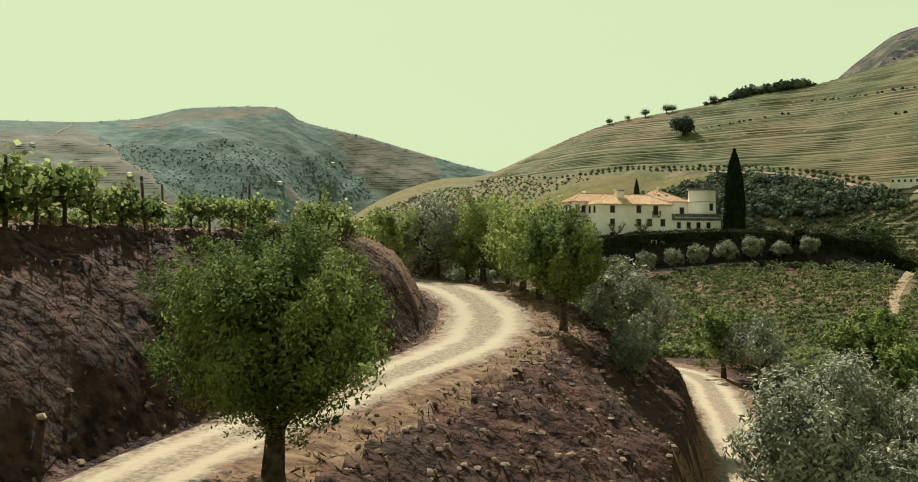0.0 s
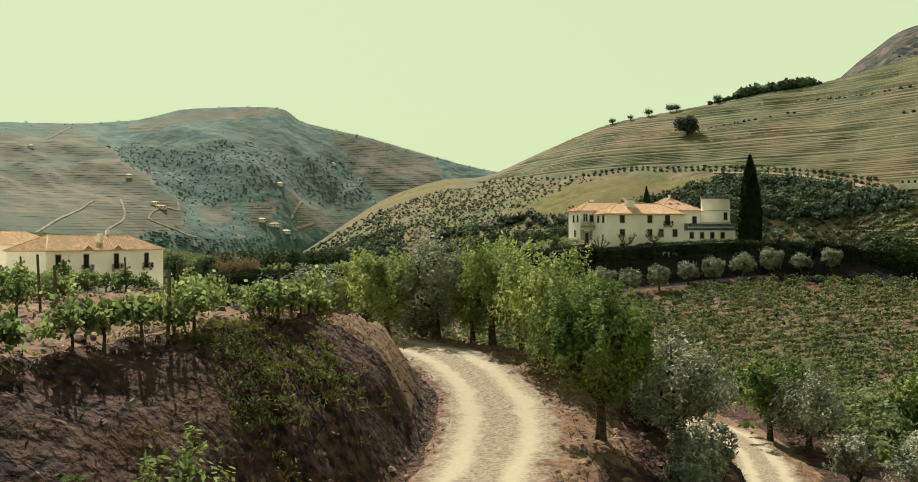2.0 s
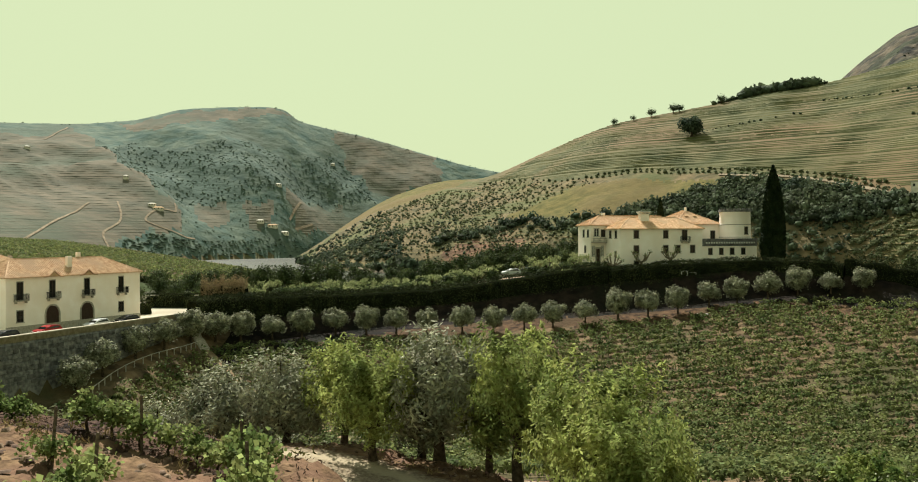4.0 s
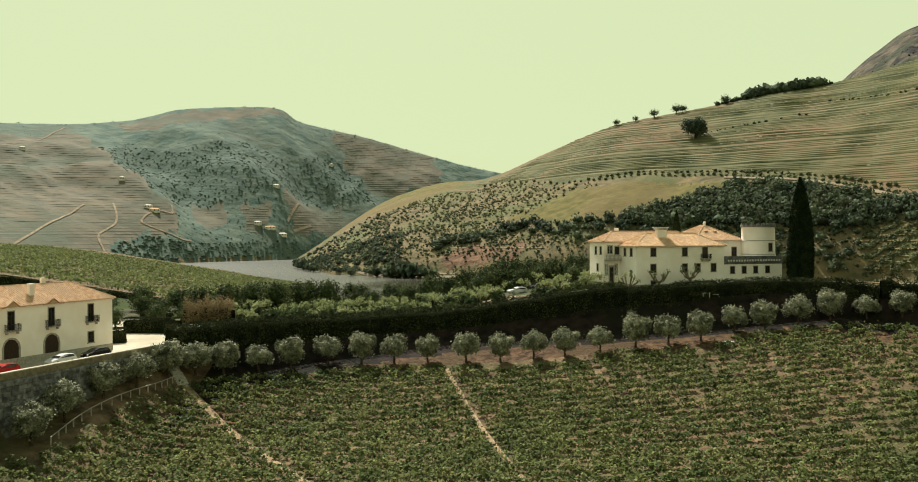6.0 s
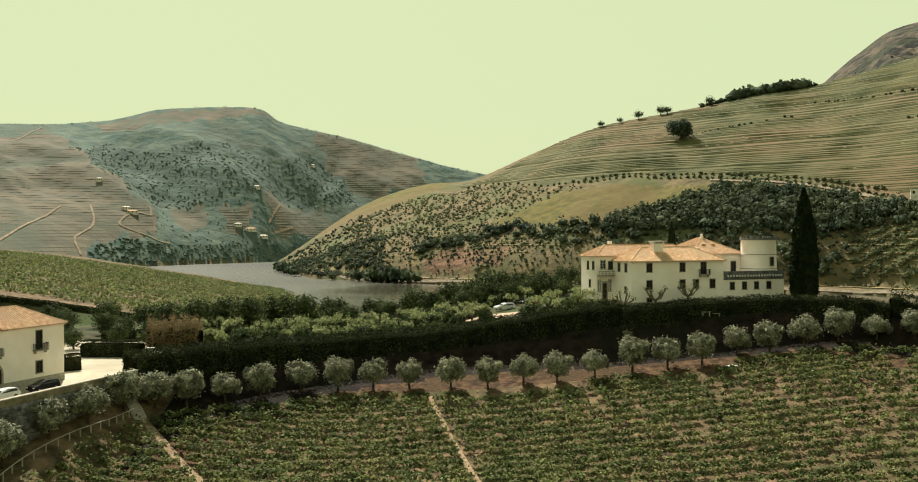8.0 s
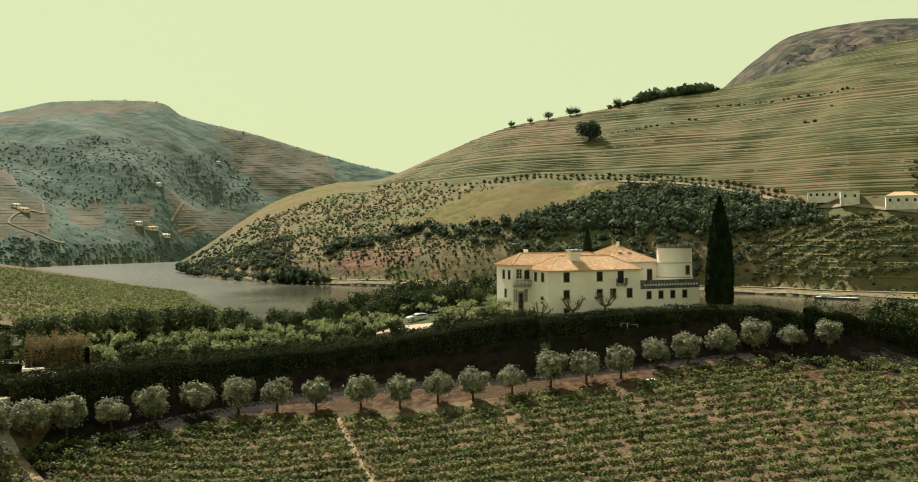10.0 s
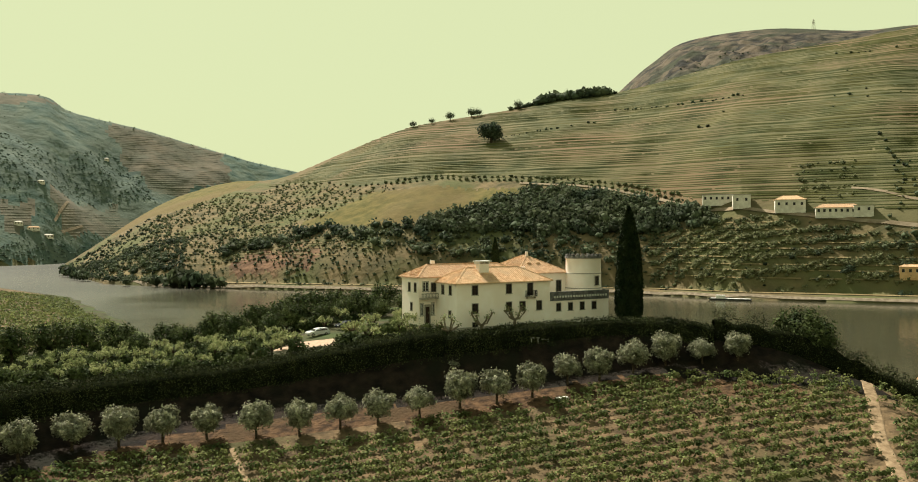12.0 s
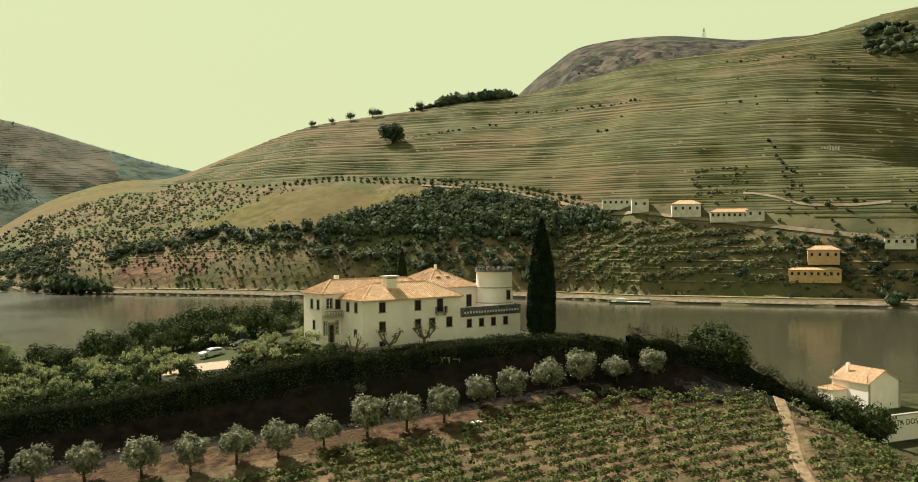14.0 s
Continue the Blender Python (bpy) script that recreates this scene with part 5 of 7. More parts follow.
# ---- vineyards ----
def vine_plant(seed, leaf_n=560):
    """One staked vine: a gnarled stem and a mop of leaves."""
    rng = np.random.default_rng(seed)
    v = root("grape_vine", Matrix(), "leafy green grape vine on a gnarled stem", "vine")
    bm = bmesh.new()
    tube(bm, [(0, 0, -0.2), (0.05, 0.03, 0.3), (-0.04, 0, 0.46)], [0.06, 0.045, 0.05], 6)
    for s in (-1, 1):
        tube(bm, [(-0.04, 0, 0.45), (s * 0.3, 0.02, 0.58), (s * 0.55, 0, 0.6)], [0.04, 0.03, 0.015], 5)
    part("stem", bm, M_BARK, v)
    c = rng.normal(size=(16, 3)) * np.array([0.42, 0.22, 0.17]) + np.array([0, 0, 0.78])
    shoots = c[rng.integers(0, 16, leaf_n)] + rng.normal(size=(leaf_n, 3)) * np.array([0.13, 0.13, 0.13])
    a, f = leaves(rng, shoots, 0.17, 0.145, up=0.15)
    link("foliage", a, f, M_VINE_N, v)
    return v


kinds = [vine_plant(61), vine_plant(62), vine_plant(63, 460)]
post = root("vine_post", Matrix(), "weathered wooden vineyard post", "post")
part("shaft", ring(bmesh.new(), [(0.055, -0.3), (0.05, 1.9), (0.035, 1.95)], 7), M_POST, post)
rngv = np.random.default_rng(8)
used = {0: 0, 1: 0, 2: 0, "post": 0}
tn = np.gradient(TRACK[:, :2], axis=0)
tn /= np.linalg.norm(tn, axis=1)[:, None]
for off in (7.4, 11.8, 17.5):
    c = TRACK[:, :2] + np.stack([-tn[:, 1], tn[:, 0]], 1) * off
    sd, _ = along(c[:, 0], c[:, 1], TRACK)
    c = c[(np.abs(sd) > off - 0.25) & (c[:, 0] > -42) & (c[:, 0] < 2)]
    d = np.concatenate([[0], np.cumsum(np.linalg.norm(np.diff(c, axis=0), axis=1))])
    for k, t in enumerate(np.arange(0.5, d[-1], 1.15)):
        x, y = np.interp(t, d, c[:, 0]), np.interp(t, d, c[:, 1])
        tx, ty = np.interp(t + 0.5, d, c[:, 0]) - x, np.interp(t + 0.5, d, c[:, 1]) - y
        yaw = math.degrees(math.atan2(ty, tx))
        if k % 5 == 2:
            m = pose(x, y, at(x, y), rngv.uniform(-4, 4), rngv.uniform(-4, 4), 0)
            if used["post"]:
                copy_thing(post, m)
            else:
                post.matrix_basis = m
                post["group"] = "vineyard posts"
            used["post"] += 1
        if rngv.random() < (0.12 if off < 10 else 0.5) or (off == 11.8 and 20 < t % 41 < 30):
            continue
        j = int(rngv.integers(0, 3))
        s = rngv.uniform(0.85, 1.2) * (1.3 if x < -11.5 and y < 34 else 1.0)
        m = pose(x + rngv.normal() * 0.1, y + rngv.normal() * 0.1, at(x, y), 0, 0, yaw + rngv.uniform(-12, 12)) @ Matrix.Diagonal((s, s, s * rngv.uniform(0.9, 1.15), 1))
        o = copy_thing(kinds[j], m) if used[j] else kinds[j]
        o.matrix_basis = m
        o["group"] = "vines on the upper terrace"
        used[j] += 1


def in_path(x, y):
    """Bare paths through the big vineyard."""
    a = np.array([(-48.2, 177), (-41.8, 170.3), (-32.8, 159.3), (-25.8, 149.9), (-12, 128)], float)
    b = np.array([(-3.8, 189.3), (-0.4, 174), (2.7, 160.1), (4.8, 149.2), (9, 126)], float)
    c = np.array([(99, 188), (89.1, 173.7), (84.3, 166.6), (78, 154), (68, 134)], float)
    out = np.zeros(x.shape, bool)
    for k, w in ((a, 0.75), (b, 0.55), (c, 1.2)):
        out |= np.abs(along(x, y, k)[0]) < w
    return out


def vine_rows(name, rows, label, per, size, leaf, material, seed, height=1.0, bare=0.0):
    """Low leafy rows of vines, each plant a clump of leaves."""
    rng = np.random.default_rng(seed)
    p = np.concatenate(rows)
    thin_out = 0.06 + bare * smooth(0.5 * lumps(p[:, 0], p[:, 1], 34, 1.0) + (p[:, 0] - 20) / 70)
    p = p[rng.random(len(p)) > thin_out]
    z = ground(p[:, 0], p[:, 1])
    base = np.stack([p[:, 0], p[:, 1], z], 1)
    n = len(base)
    s = rng.uniform(0.65, 1.2, (n, 1, 1))
    q = base[:, None, :] + s * (rng.normal(size=(n, per, 3)) * np.array(size) + np.array([0, 0, height]))
    out = (q - base[:, None, :] - s * np.array([0, 0, height * 0.6])) / (s * np.array(size))
    out = out / (np.linalg.norm(out, axis=2, keepdims=True) + 1e-6) + np.array([0, 0, 0.35])
    v, f = leaves(rng, q.reshape(-1, 3), *leaf, up=0.1, face=out.reshape(-1, 3))
    return tagged(link(name, v, f, material), label, "vineyard", kind="stuff")


rows = []
for k in range(68):
    base_y = 65.5 + 2.25 * k
    x = np.arange(-62, 112, 1.1)
    y = base_y + 0.02 * x + 2.0 * np.sin(x / 40.0)
    x = x + RNG.normal(size=x.shape) * 0.12
    y = y + RNG.normal(size=x.shape) * 0.16
    se, (wd, _) = along(x, y, EDGE)
    so, _ = along(x, y, np.array(line, float))
    keep = (se < -wd - 0.6) & ((so < -3.4 - 0.8 * np.sin(x / 5.0)) | (x > 79)) & ~in_path(x, y) & ((y > 91) | (x > 28)) & (np.abs(along(x, y, LANE)[0]) > 3.5)
    rows.append(np.stack([x[keep], y[keep]], 1))
vine_rows("vineyard", rows, "rows of low green vines on the sloping field", 44, (0.46, 0.25, 0.30), (0.48, 0.38), M_VINE, 71, 0.95, 0.32)
rows = []
for k in range(64):
    x = np.arange(-330, -20, 1.6)
    y = 276 + 5.0 * k + 0.22 * (x + 200) + x * 0
    z = ground(x, y)
    keep = (z > 1.5) & (y > 274) & (y < 640)
    rows.append(np.stack([x[keep], y[keep]], 1))
vine_rows("river_vineyard", rows, "rows of green vines on the river spur", 9, (0.7, 0.55, 0.35), (1.0, 0.75), M_VINE, 72, 0.7)

# ---- paths in the vineyard: pale trodden earth and steps ----
M_PATH = mat("trodden_path", (0.20, 0.138, 0.078), (0.34, 0.245, 0.145), 1.2, 0.95, 8, 0.05, 5)


def ribbon(name, line, width, label, material, category, lift=0.06, far=False, kind="structure", steps=8):
    """A strip of ground laid over the land along a line."""
    p = spline(line, steps)
    n = np.gradient(p, axis=0)
    n /= np.linalg.norm(n, axis=1)[:, None]
    v = []
    cross = np.linspace(-1, 1, 13)
    width = width(p[:, 1])[:, None] if callable(width) else width
    run = np.concatenate([[0], np.cumsum(np.linalg.norm(np.diff(p, axis=0), axis=1))])
    for k, s in enumerate(cross):
        q = p + np.stack([-n[:, 1], n[:, 0]], 1) * s * width / 2 * (1 + 0.05 * np.sin(run * 0.61 + s) + 0.03 * np.sin(run * 1.37 + s))[:, None]
        if far:
            z = far_land(np.degrees(np.arctan2(q[:, 0] - CX, q[:, 1] - CY)), np.hypot(q[:, 0] - CX, q[:, 1] - CY))
        else:
            z = ground(q[:, 0], q[:, 1])
        v.append(np.stack([q[:, 0], q[:, 1], z + (lift if far or abs(s) < 0.95 else -0.05)], 1))
    m = len(p)
    f = [(j * m + i, j * m + i + 1, (j + 1) * m + i + 1, (j + 1) * m + i) for j in range(len(cross) - 1) for i in range(m - 1)]
    ob = link(name, np.concatenate(v), f, material, smooth_shade=True)
    uv = np.stack([np.repeat(cross * 0.5 + 0.5, m), np.tile(run, len(cross))], 1)
    ob.data.uv_layers.new(name="lay").data.foreach_set("uv", uv[np.array(f).reshape(-1)].astype(np.float32).reshape(-1))
    return tagged(ob, label, category, kind=kind)


ribbon("path", [(-47, 176), (-41.8, 170.3), (-32.8, 159.3), (-25.8, 149.9), (-12, 128)], 1.3, "pale stepped path down through the vines", M_PATH, "path", 0.1)
ribbon("path", [(-3.8, 189.3), (-0.4, 174), (2.7, 160.1), (4.8, 149.2), (9, 126)], 0.8, "narrow pale path through the vines", M_PATH, "path", 0.1)
ribbon("path", [(99, 188), (89.1, 173.7), (84.3, 166.6), (78, 154), (68, 134)], 2.0, "wide pale earth path down the vineyard", M_PATH, "path", 0.12)
ribbon("path", [(99, 188.3), (104.5, 183), (108, 176), (113, 164)], 2.4, "wide pale earth path down the vineyard", M_PATH, "path", 0.14)

# the two gravel tracks
def rut_material():
    """Gravel worn pale by wheels, darker between them, that thins out into earth at the edges."""
    m = mat("rutted_gravel", (0.155, 0.115, 0.072), (0.30, 0.238, 0.155), 7.0, 0.95, 12, 0.03, 9.0)
    n, l = m.node_tree.nodes, m.node_tree.links
    p = n["Principled BSDF"]
    fine = p.inputs["Base Color"].links[0].from_socket
    sep = n.new("ShaderNodeSeparateXYZ")
    l.new(n.new("ShaderNodeUVMap").outputs[0], sep.inputs[0])

    def calc(op, a, b):
        k = n.new("ShaderNodeMath")
        k.operation = op
        for i, val in enumerate((a, b)):
            if isinstance(val, float):
                k.inputs[i].default_value = val
            else:
                l.new(val, k.inputs[i])
        return k.outputs[0]

    def ramp(val, a, b):
        k = n.new("ShaderNodeMapRange")
        k.interpolation_type = "SMOOTHSTEP"
        k.inputs[1].default_value, k.inputs[2].default_value = a, b
        l.new(val, k.inputs[0])
        return k.outputs[0]

    def blend(fac, a, b):
        k = n.new("ShaderNodeMix")
        k.data_type = "RGBA"
        l.new(fac, k.inputs[0])
        for i, val in ((6, a), (7, b)):
            if isinstance(val, tuple):
                k.inputs[i].default_value = val
            else:
                l.new(val, k.inputs[i])
        return k.outputs[2]

    t = n.new("ShaderNodeTexNoise")
    t.inputs["Scale"].default_value, t.inputs["Detail"].default_value = 1.3, 8.0
    l.new(n.new("ShaderNodeNewGeometry").outputs["Position"], t.inputs["Vector"])
    across = calc("ABSOLUTE", calc("MULTIPLY_ADD", sep.outputs[0], 2.0), 0.0)
    across.node.inputs[0].links[0].from_node.inputs[2].default_value = -1.0
    loose = calc("SUBTRACT", t.outputs["Fac"], 0.5)
    rut = ramp(calc("ADD", calc("ABSOLUTE", calc("SUBTRACT", across, 0.42), 0.0), calc("MULTIPLY", loose, 0.35)), 0.26, 0.04)
    col = blend(calc("MULTIPLY", rut, 0.75), fine, (0.40, 0.33, 0.215, 1))
    edge = ramp(calc("ADD", across, calc("MULTIPLY", loose, 0.9)), 0.70, 0.90)
    t2 = n.new("ShaderNodeTexNoise")
    t2.inputs["Scale"].default_value, t2.inputs["Detail"].default_value = 4.0, 10.0
    l.new(t.inputs["Vector"].links[0].from_socket, t2.inputs["Vector"])
    earth = blend(ramp(t2.outputs["Fac"], 0.35, 0.65), (0.07, 0.04, 0.024, 1), (0.20, 0.12, 0.07, 1))
    l.new(blend(edge, col, earth), p.inputs["Base Color"])
    return m


M_RUTS = rut_material()
ribbon("track", [tuple(k[:2]) for k in TRACK[::4]], lambda y: 2 * half_width(y) + 0.5, "pale gravel track with worn wheel ruts", M_RUTS, "track", 0.07, steps=16)
ribbon("lane", [tuple(k[:2]) for k in LANE[::4]], 4.5, "pale dusty lower lane", M_RUTS, "track", 0.08, steps=16)


# ---- across the river ----
def polar(a, r):
    return CX + r * math.sin(math.radians(a)), CY + r * math.cos(math.radians(a))


def contour_rows(name, fn, a0, a1, da, levels, r0, r1, width, height, material, label, seed, gap=0.06, area=None):
    """Vine rows that follow the terraces: low leafy ribbons at even heights."""
    rng = np.random.default_rng(seed)
    aa = np.arange(a0, a1, da)
    rr = np.arange(420, 1900, 2.0)
    A, R = np.meshgrid(aa, rr, indexing="ij")
    Z = fn(A, R)
    Z = np.where((R < r0(A)) | (R > r1(A)), np.nan, Z)
    if area is not None:
        b, e = (np.interp(A, *MBASE.T), 1900) if fn is mountain else (np.interp(A, *BANK.T), 1000)
        Z = np.where(area(A, (R - b) / (e - b)), Z, np.nan)
    V, F, n = [], [], 0
    for lv in levels:
        lv = lv + rng.uniform(-0.7, 0.7)
        thick, tall = rng.uniform(0.5, 1.1), rng.uniform(0.45, 1.1)
        start = int(rng.integers(0, 9))
        for i in range(start, len(aa) - 1):
            pr = []
            for k in (i, i + 1):
                z = Z[k]
                c = np.nonzero((z[:-1] < lv) & (z[1:] >= lv))[0]
                pr.append(rr[c[0]] + 2.0 * (lv - z[c[0]]) / max(1e-6, z[c[0] + 1] - z[c[0]]) if len(c) else None)
            if pr[0] is None or pr[1] is None or abs(pr[0] - pr[1]) > 26 or rng.random() < gap:
                continue
            h0, h1 = rng.uniform(0.85, 1.15, 2) * height * tall
            f0, f1 = (float(np.clip(0.7 + 0.6 * lumps(np.array(a * 14.0), np.array(lv * 3.0), 120, seed), 0.2, 1.15)) for a in (aa[i], aa[i + 1]))
            h0, h1 = h0 * f0, h1 * f1
            quad = []
            for k, r, h in ((i, pr[0], h0), (i + 1, pr[1], h1)):
                s, c = math.sin(math.radians(aa[k])), math.cos(math.radians(aa[k]))
                for dr, dz in ((-width / 2 * thick, -0.3), (-width * 0.2 * thick, h), (width * 0.25 * thick, h * 0.9), (width / 2 * thick, -0.3)):
                    quad.append((CX + (r + dr) * s, CY + (r + dr) * c, lv + dz + max(0, dr) * 0.25))
            V += quad
            F += [(n, n + 1, n + 5, n + 4), (n + 1, n + 2, n + 6, n + 5), (n + 2, n + 3, n + 7, n + 6)]
            n += 8
    return tagged(link(name, V, F, material), label, "vineyard", kind="stuff")


def road_r(a):
    b = np.interp(a, *BANK.T)
    return b + np.interp(a, ROAD_A, ROAD_Q) * (1000 - b)


contour_rows("terrace_rows", hill, 0.6, 51.5, 0.17, np.arange(40, 262, 1.75), lambda a: road_r(a) + 10, lambda a: a * 0 + 1020, 1.9, 0.85, M_ROWS, "vine rows along the terraces of the hillside", 81, 0.012)
contour_rows("mountain_rows", mountain, -30, 3, 0.2, np.arange(6, 260, 4.2), lambda a: a * 0 + 900, lambda a: a * 0 + 1900, 2.6, 0.35, M_MROW, "terraced vine rows on the far mountain", 82, 0.0, mvine)


def olive_banks(a, q):
    """The olive terraces below the road."""
    west = (a > -6.5) & (a < 8.5) & (q > 0.12) & (q < np.interp(a, ROAD_A, ROAD_Q) - 0.03) & ~meadow(a, q) & ~inside(a, q, THICKET)
    east = (a > 24.5) & (q > 0.05) & (q < np.interp(a, ROAD_A, ROAD_Q) - 0.012)
    return west | east


contour_rows("terrace_banks", hill, -7, 51, 0.25, np.arange(12, 100, 4.2), lambda a: a * 0 + 500, lambda a: a * 0 + 1000, 2.6, 0.35,
             mat("dry_terrace_grass", (0.16, 0.13, 0.06), (0.27, 0.205, 0.105), 0.05, 0.95, 8), "dry grass banks between the olive terraces", 83, 0.1, olive_banks)


def blob():
    """A small round-cornered lump, 26 corners and 24 faces."""
    idx, v, f = {}, [], []

    def corner(p):
        if p not in idx:
            idx[p] = len(v)
            q = np.array(p, float)
            v.append(q / np.linalg.norm(q))
        return idx[p]
    for ax in range(3):
        for sg in (-1, 1):
            for i in (-1, 0):
                for j in (-1, 0):
                    quad = []
                    for a, b in ((i, j), (i + 1, j), (i + 1, j + 1), (i, j + 1)):
                        p = [0, 0, 0]
                        p[ax], p[(ax + 1) % 3], p[(ax + 2) % 3] = sg, a, b
                        quad.append(corner(tuple(p)))
                    f.append(quad if sg > 0 else quad[::-1])
    return np.array(v), np.array(f)


BLOB, BLOB_F = blob()


def rocks_fit(a, r):
    return np.where(rocks(a, r) > hill(a, r), rocks(a, r), 0)


def scatter(name, places, size, label, material, seed, per=4, leaf=0.5, squash=0.8, category="scrub", core=0.8):
    """Many small trees or bushes far away, as clumps of leaf blades."""
    rng = np.random.default_rng(seed)
    p = np.array(places)
    n = len(p)
    s = p[:, 3] * size
    q = ball(rng, n * per, 0.7).reshape(n, per, 3) * s[:, None, None] * np.array([1, 1, squash]) + p[:, None, :3] + np.array([0, 0, 1]) * (s * squash * 0.75)[:, None, None]
    away = (q - p[:, None, :3] - np.array([0, 0, 1]) * (s * squash * 0.5)[:, None, None]).reshape(-1, 3)
    away /= np.linalg.norm(away, axis=1)[:, None] + 1e-6
    v, f = leaves(rng, q.reshape(-1, 3), 1.0, 0.75, face=away, loose=0.7)
    v = (v.reshape(-1, 4, 3) - q.reshape(-1, 1, 3)) * (np.repeat(s, per) * leaf * 1.6)[:, None, None] + q.reshape(-1, 1, 3)
    b = BLOB[None] * rng.uniform(0.55, 1.25, (n, len(BLOB), 1)) * (s * core)[:, None, None] * np.array([1, 1, squash]) + p[:, None, :3] + np.array([0, 0, 1]) * (s * squash * 0.6)[:, None, None]
    g = BLOB_F[None] + (np.arange(n) * len(BLOB))[:, None, None] + len(f) * 4
    return tagged(link(name, np.concatenate([v.reshape(-1, 3), b.reshape(-1, 3)]), np.concatenate([f, g.reshape(-1, 4)]), material), label, category, kind="stuff")


rngf = np.random.default_rng(83)


def strew(n, a0, a1, q0, q1, s0, s1, fn=hill, keep=None, grid=0.0):
    """Places on a far slope between two bearings and two shares of the way up."""
    a, q = rngf.uniform(a0, a1, n), rngf.uniform(q0, q1, n)
    b = np.interp(a, *MBASE.T) if fn is mountain else np.interp(a, *BANK.T)
    r = b + q * ((1900 if fn is mountain else 1000) - b)
    if grid:
        r = np.round(r / grid) * grid + rngf.normal(size=n) * grid * 0.14
    z = fn(a, r)
    ok = np.ones(n, bool) if keep is None else keep(a, q)
    ok &= z > 2
    x, y = CX + r * np.sin(np.radians(a)), CY + r * np.cos(np.radians(a))
    return np.stack([x, y, z, s0 + (s1 - s0) * rngf.random(n) ** 2.2], 1)[ok]


def below(a, q):
    return (q < np.interp(a, ROAD_A, ROAD_Q) - 0.015) & ~meadow(a, q)


def wood(a, q):
    return inside(a, q, WOOD)


def thicket(a, q):
    return inside(a, q, THICKET) & ~meadow(a, q)


scatter("hill_wood", np.concatenate([strew(2300, 10, 29, 0.11, 0.27, 0.8, 2.9, keep=wood), strew(1900, -2, 29, 0.05, 0.29, 0.3, 2.4, keep=thicket), strew(500, 9, 29, 0.11, 0.3, 0.5, 1.6, keep=lambda a, q: below(a, q) & (q > 0.12) & ~inside(a, q, WOOD) & (a > 17)), strew(700, -10.8, -4, 0.0, 0.4, 0.4, 1.5),
                                     strew(60, 33, 50, 0.05, 0.10, 0.5, 1.5), strew(130, 38.5, 50, 0.035, 0.095, 0.6, 1.7)]),
        2.5, "dark green oaks and thickets on the steep river slope", M_BUSH, 84, 30, 0.3, category="wood", core=0.66)
scatter("hill_scrub", np.concatenate([strew(2600, 2, 32, 0.03, 0.25, 0.15, 0.7, keep=below), strew(1500, -11, 3, 0.02, 0.5, 0.15, 0.7, keep=below), strew(500, -11, -5, 0.3, 0.95, 0.3, 1.0, keep=below), strew(900, 22, 46, 1.3, 1.98, 0.2, 1.0, fn=rocks_fit)]),
        2.3, "low dry scrub on the river slope", M_BUSH, 94)
scatter("hill_olives", np.concatenate([strew(2600, -6, 9, 0.12, 0.9, 0.5, 1.1, keep=lambda a, q: below(a, q) & ~thicket(a, q), grid=7.0), strew(2300, 25, 39, 0.05, 0.15, 0.55, 1.25, keep=lambda a, q: below(a, q) & ~wood(a, q), grid=6.5), strew(250, 39, 50, 0.05, 0.09, 0.5, 1.2, grid=6.5), strew(80, 33.6, 37.0, 0.165, 0.25, 0.5, 1.2, grid=9.0)]),
        1.9, "olive trees in rows on the lower terraces", M_GROVE, 85, 14, 0.36, category="olive grove", core=0.66)
edge_trees = []
for a in np.arange(1.6, 27, 0.40):
    for dr in ((4, 11) if a > 9 else (3,)):
        r = float(road_r(np.array([a]))[0]) + dr + rngf.uniform(-1, 1)
        x, y = polar(a + rngf.uniform(-0.06, 0.06), r)
        edge_trees.append((x, y, far_at(x, y), rngf.uniform(0.7, 1.2)))
scatter("roadside_olives", edge_trees, 2.0, "rows of olive trees along the hillside road", M_GROVE, 86, category="olive grove")
scatter("ridge_grove", np.concatenate([strew(120, 16.6, 23.4, 0.985, 1.0, 0.25, 0.7), strew(260, 18.3, 22.8, 0.98, 1.02, 0.6, 1.6), strew(120, 44, 51, 0.80, 0.9, 0.7, 1.3)]), 5.8, "dark wood along the ridge of the hill", M_BUSH, 87, category="wood")
scatter("gully_trees", np.concatenate([strew(22, 38.9, 40.0, 0.14, 0.24, 0.3, 0.9), strew(14, 28, 42, 0.45, 0.75, 0.3, 0.8), strew(22, 38, 47, 0.1, 0.16, 0.4, 1.1)]), 2.6, "trees in the gully above the hill farm", M_BUSH, 88, category="wood")
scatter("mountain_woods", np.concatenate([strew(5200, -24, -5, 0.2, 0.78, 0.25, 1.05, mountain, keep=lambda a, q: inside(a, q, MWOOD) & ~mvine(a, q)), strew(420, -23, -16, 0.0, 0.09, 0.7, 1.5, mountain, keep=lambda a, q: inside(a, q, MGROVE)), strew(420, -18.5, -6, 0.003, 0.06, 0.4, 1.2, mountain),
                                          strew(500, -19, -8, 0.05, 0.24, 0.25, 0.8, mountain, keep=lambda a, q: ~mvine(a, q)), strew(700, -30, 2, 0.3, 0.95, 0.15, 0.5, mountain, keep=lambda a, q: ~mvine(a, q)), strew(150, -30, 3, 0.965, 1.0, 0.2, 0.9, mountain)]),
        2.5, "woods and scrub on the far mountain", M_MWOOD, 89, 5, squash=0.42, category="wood")
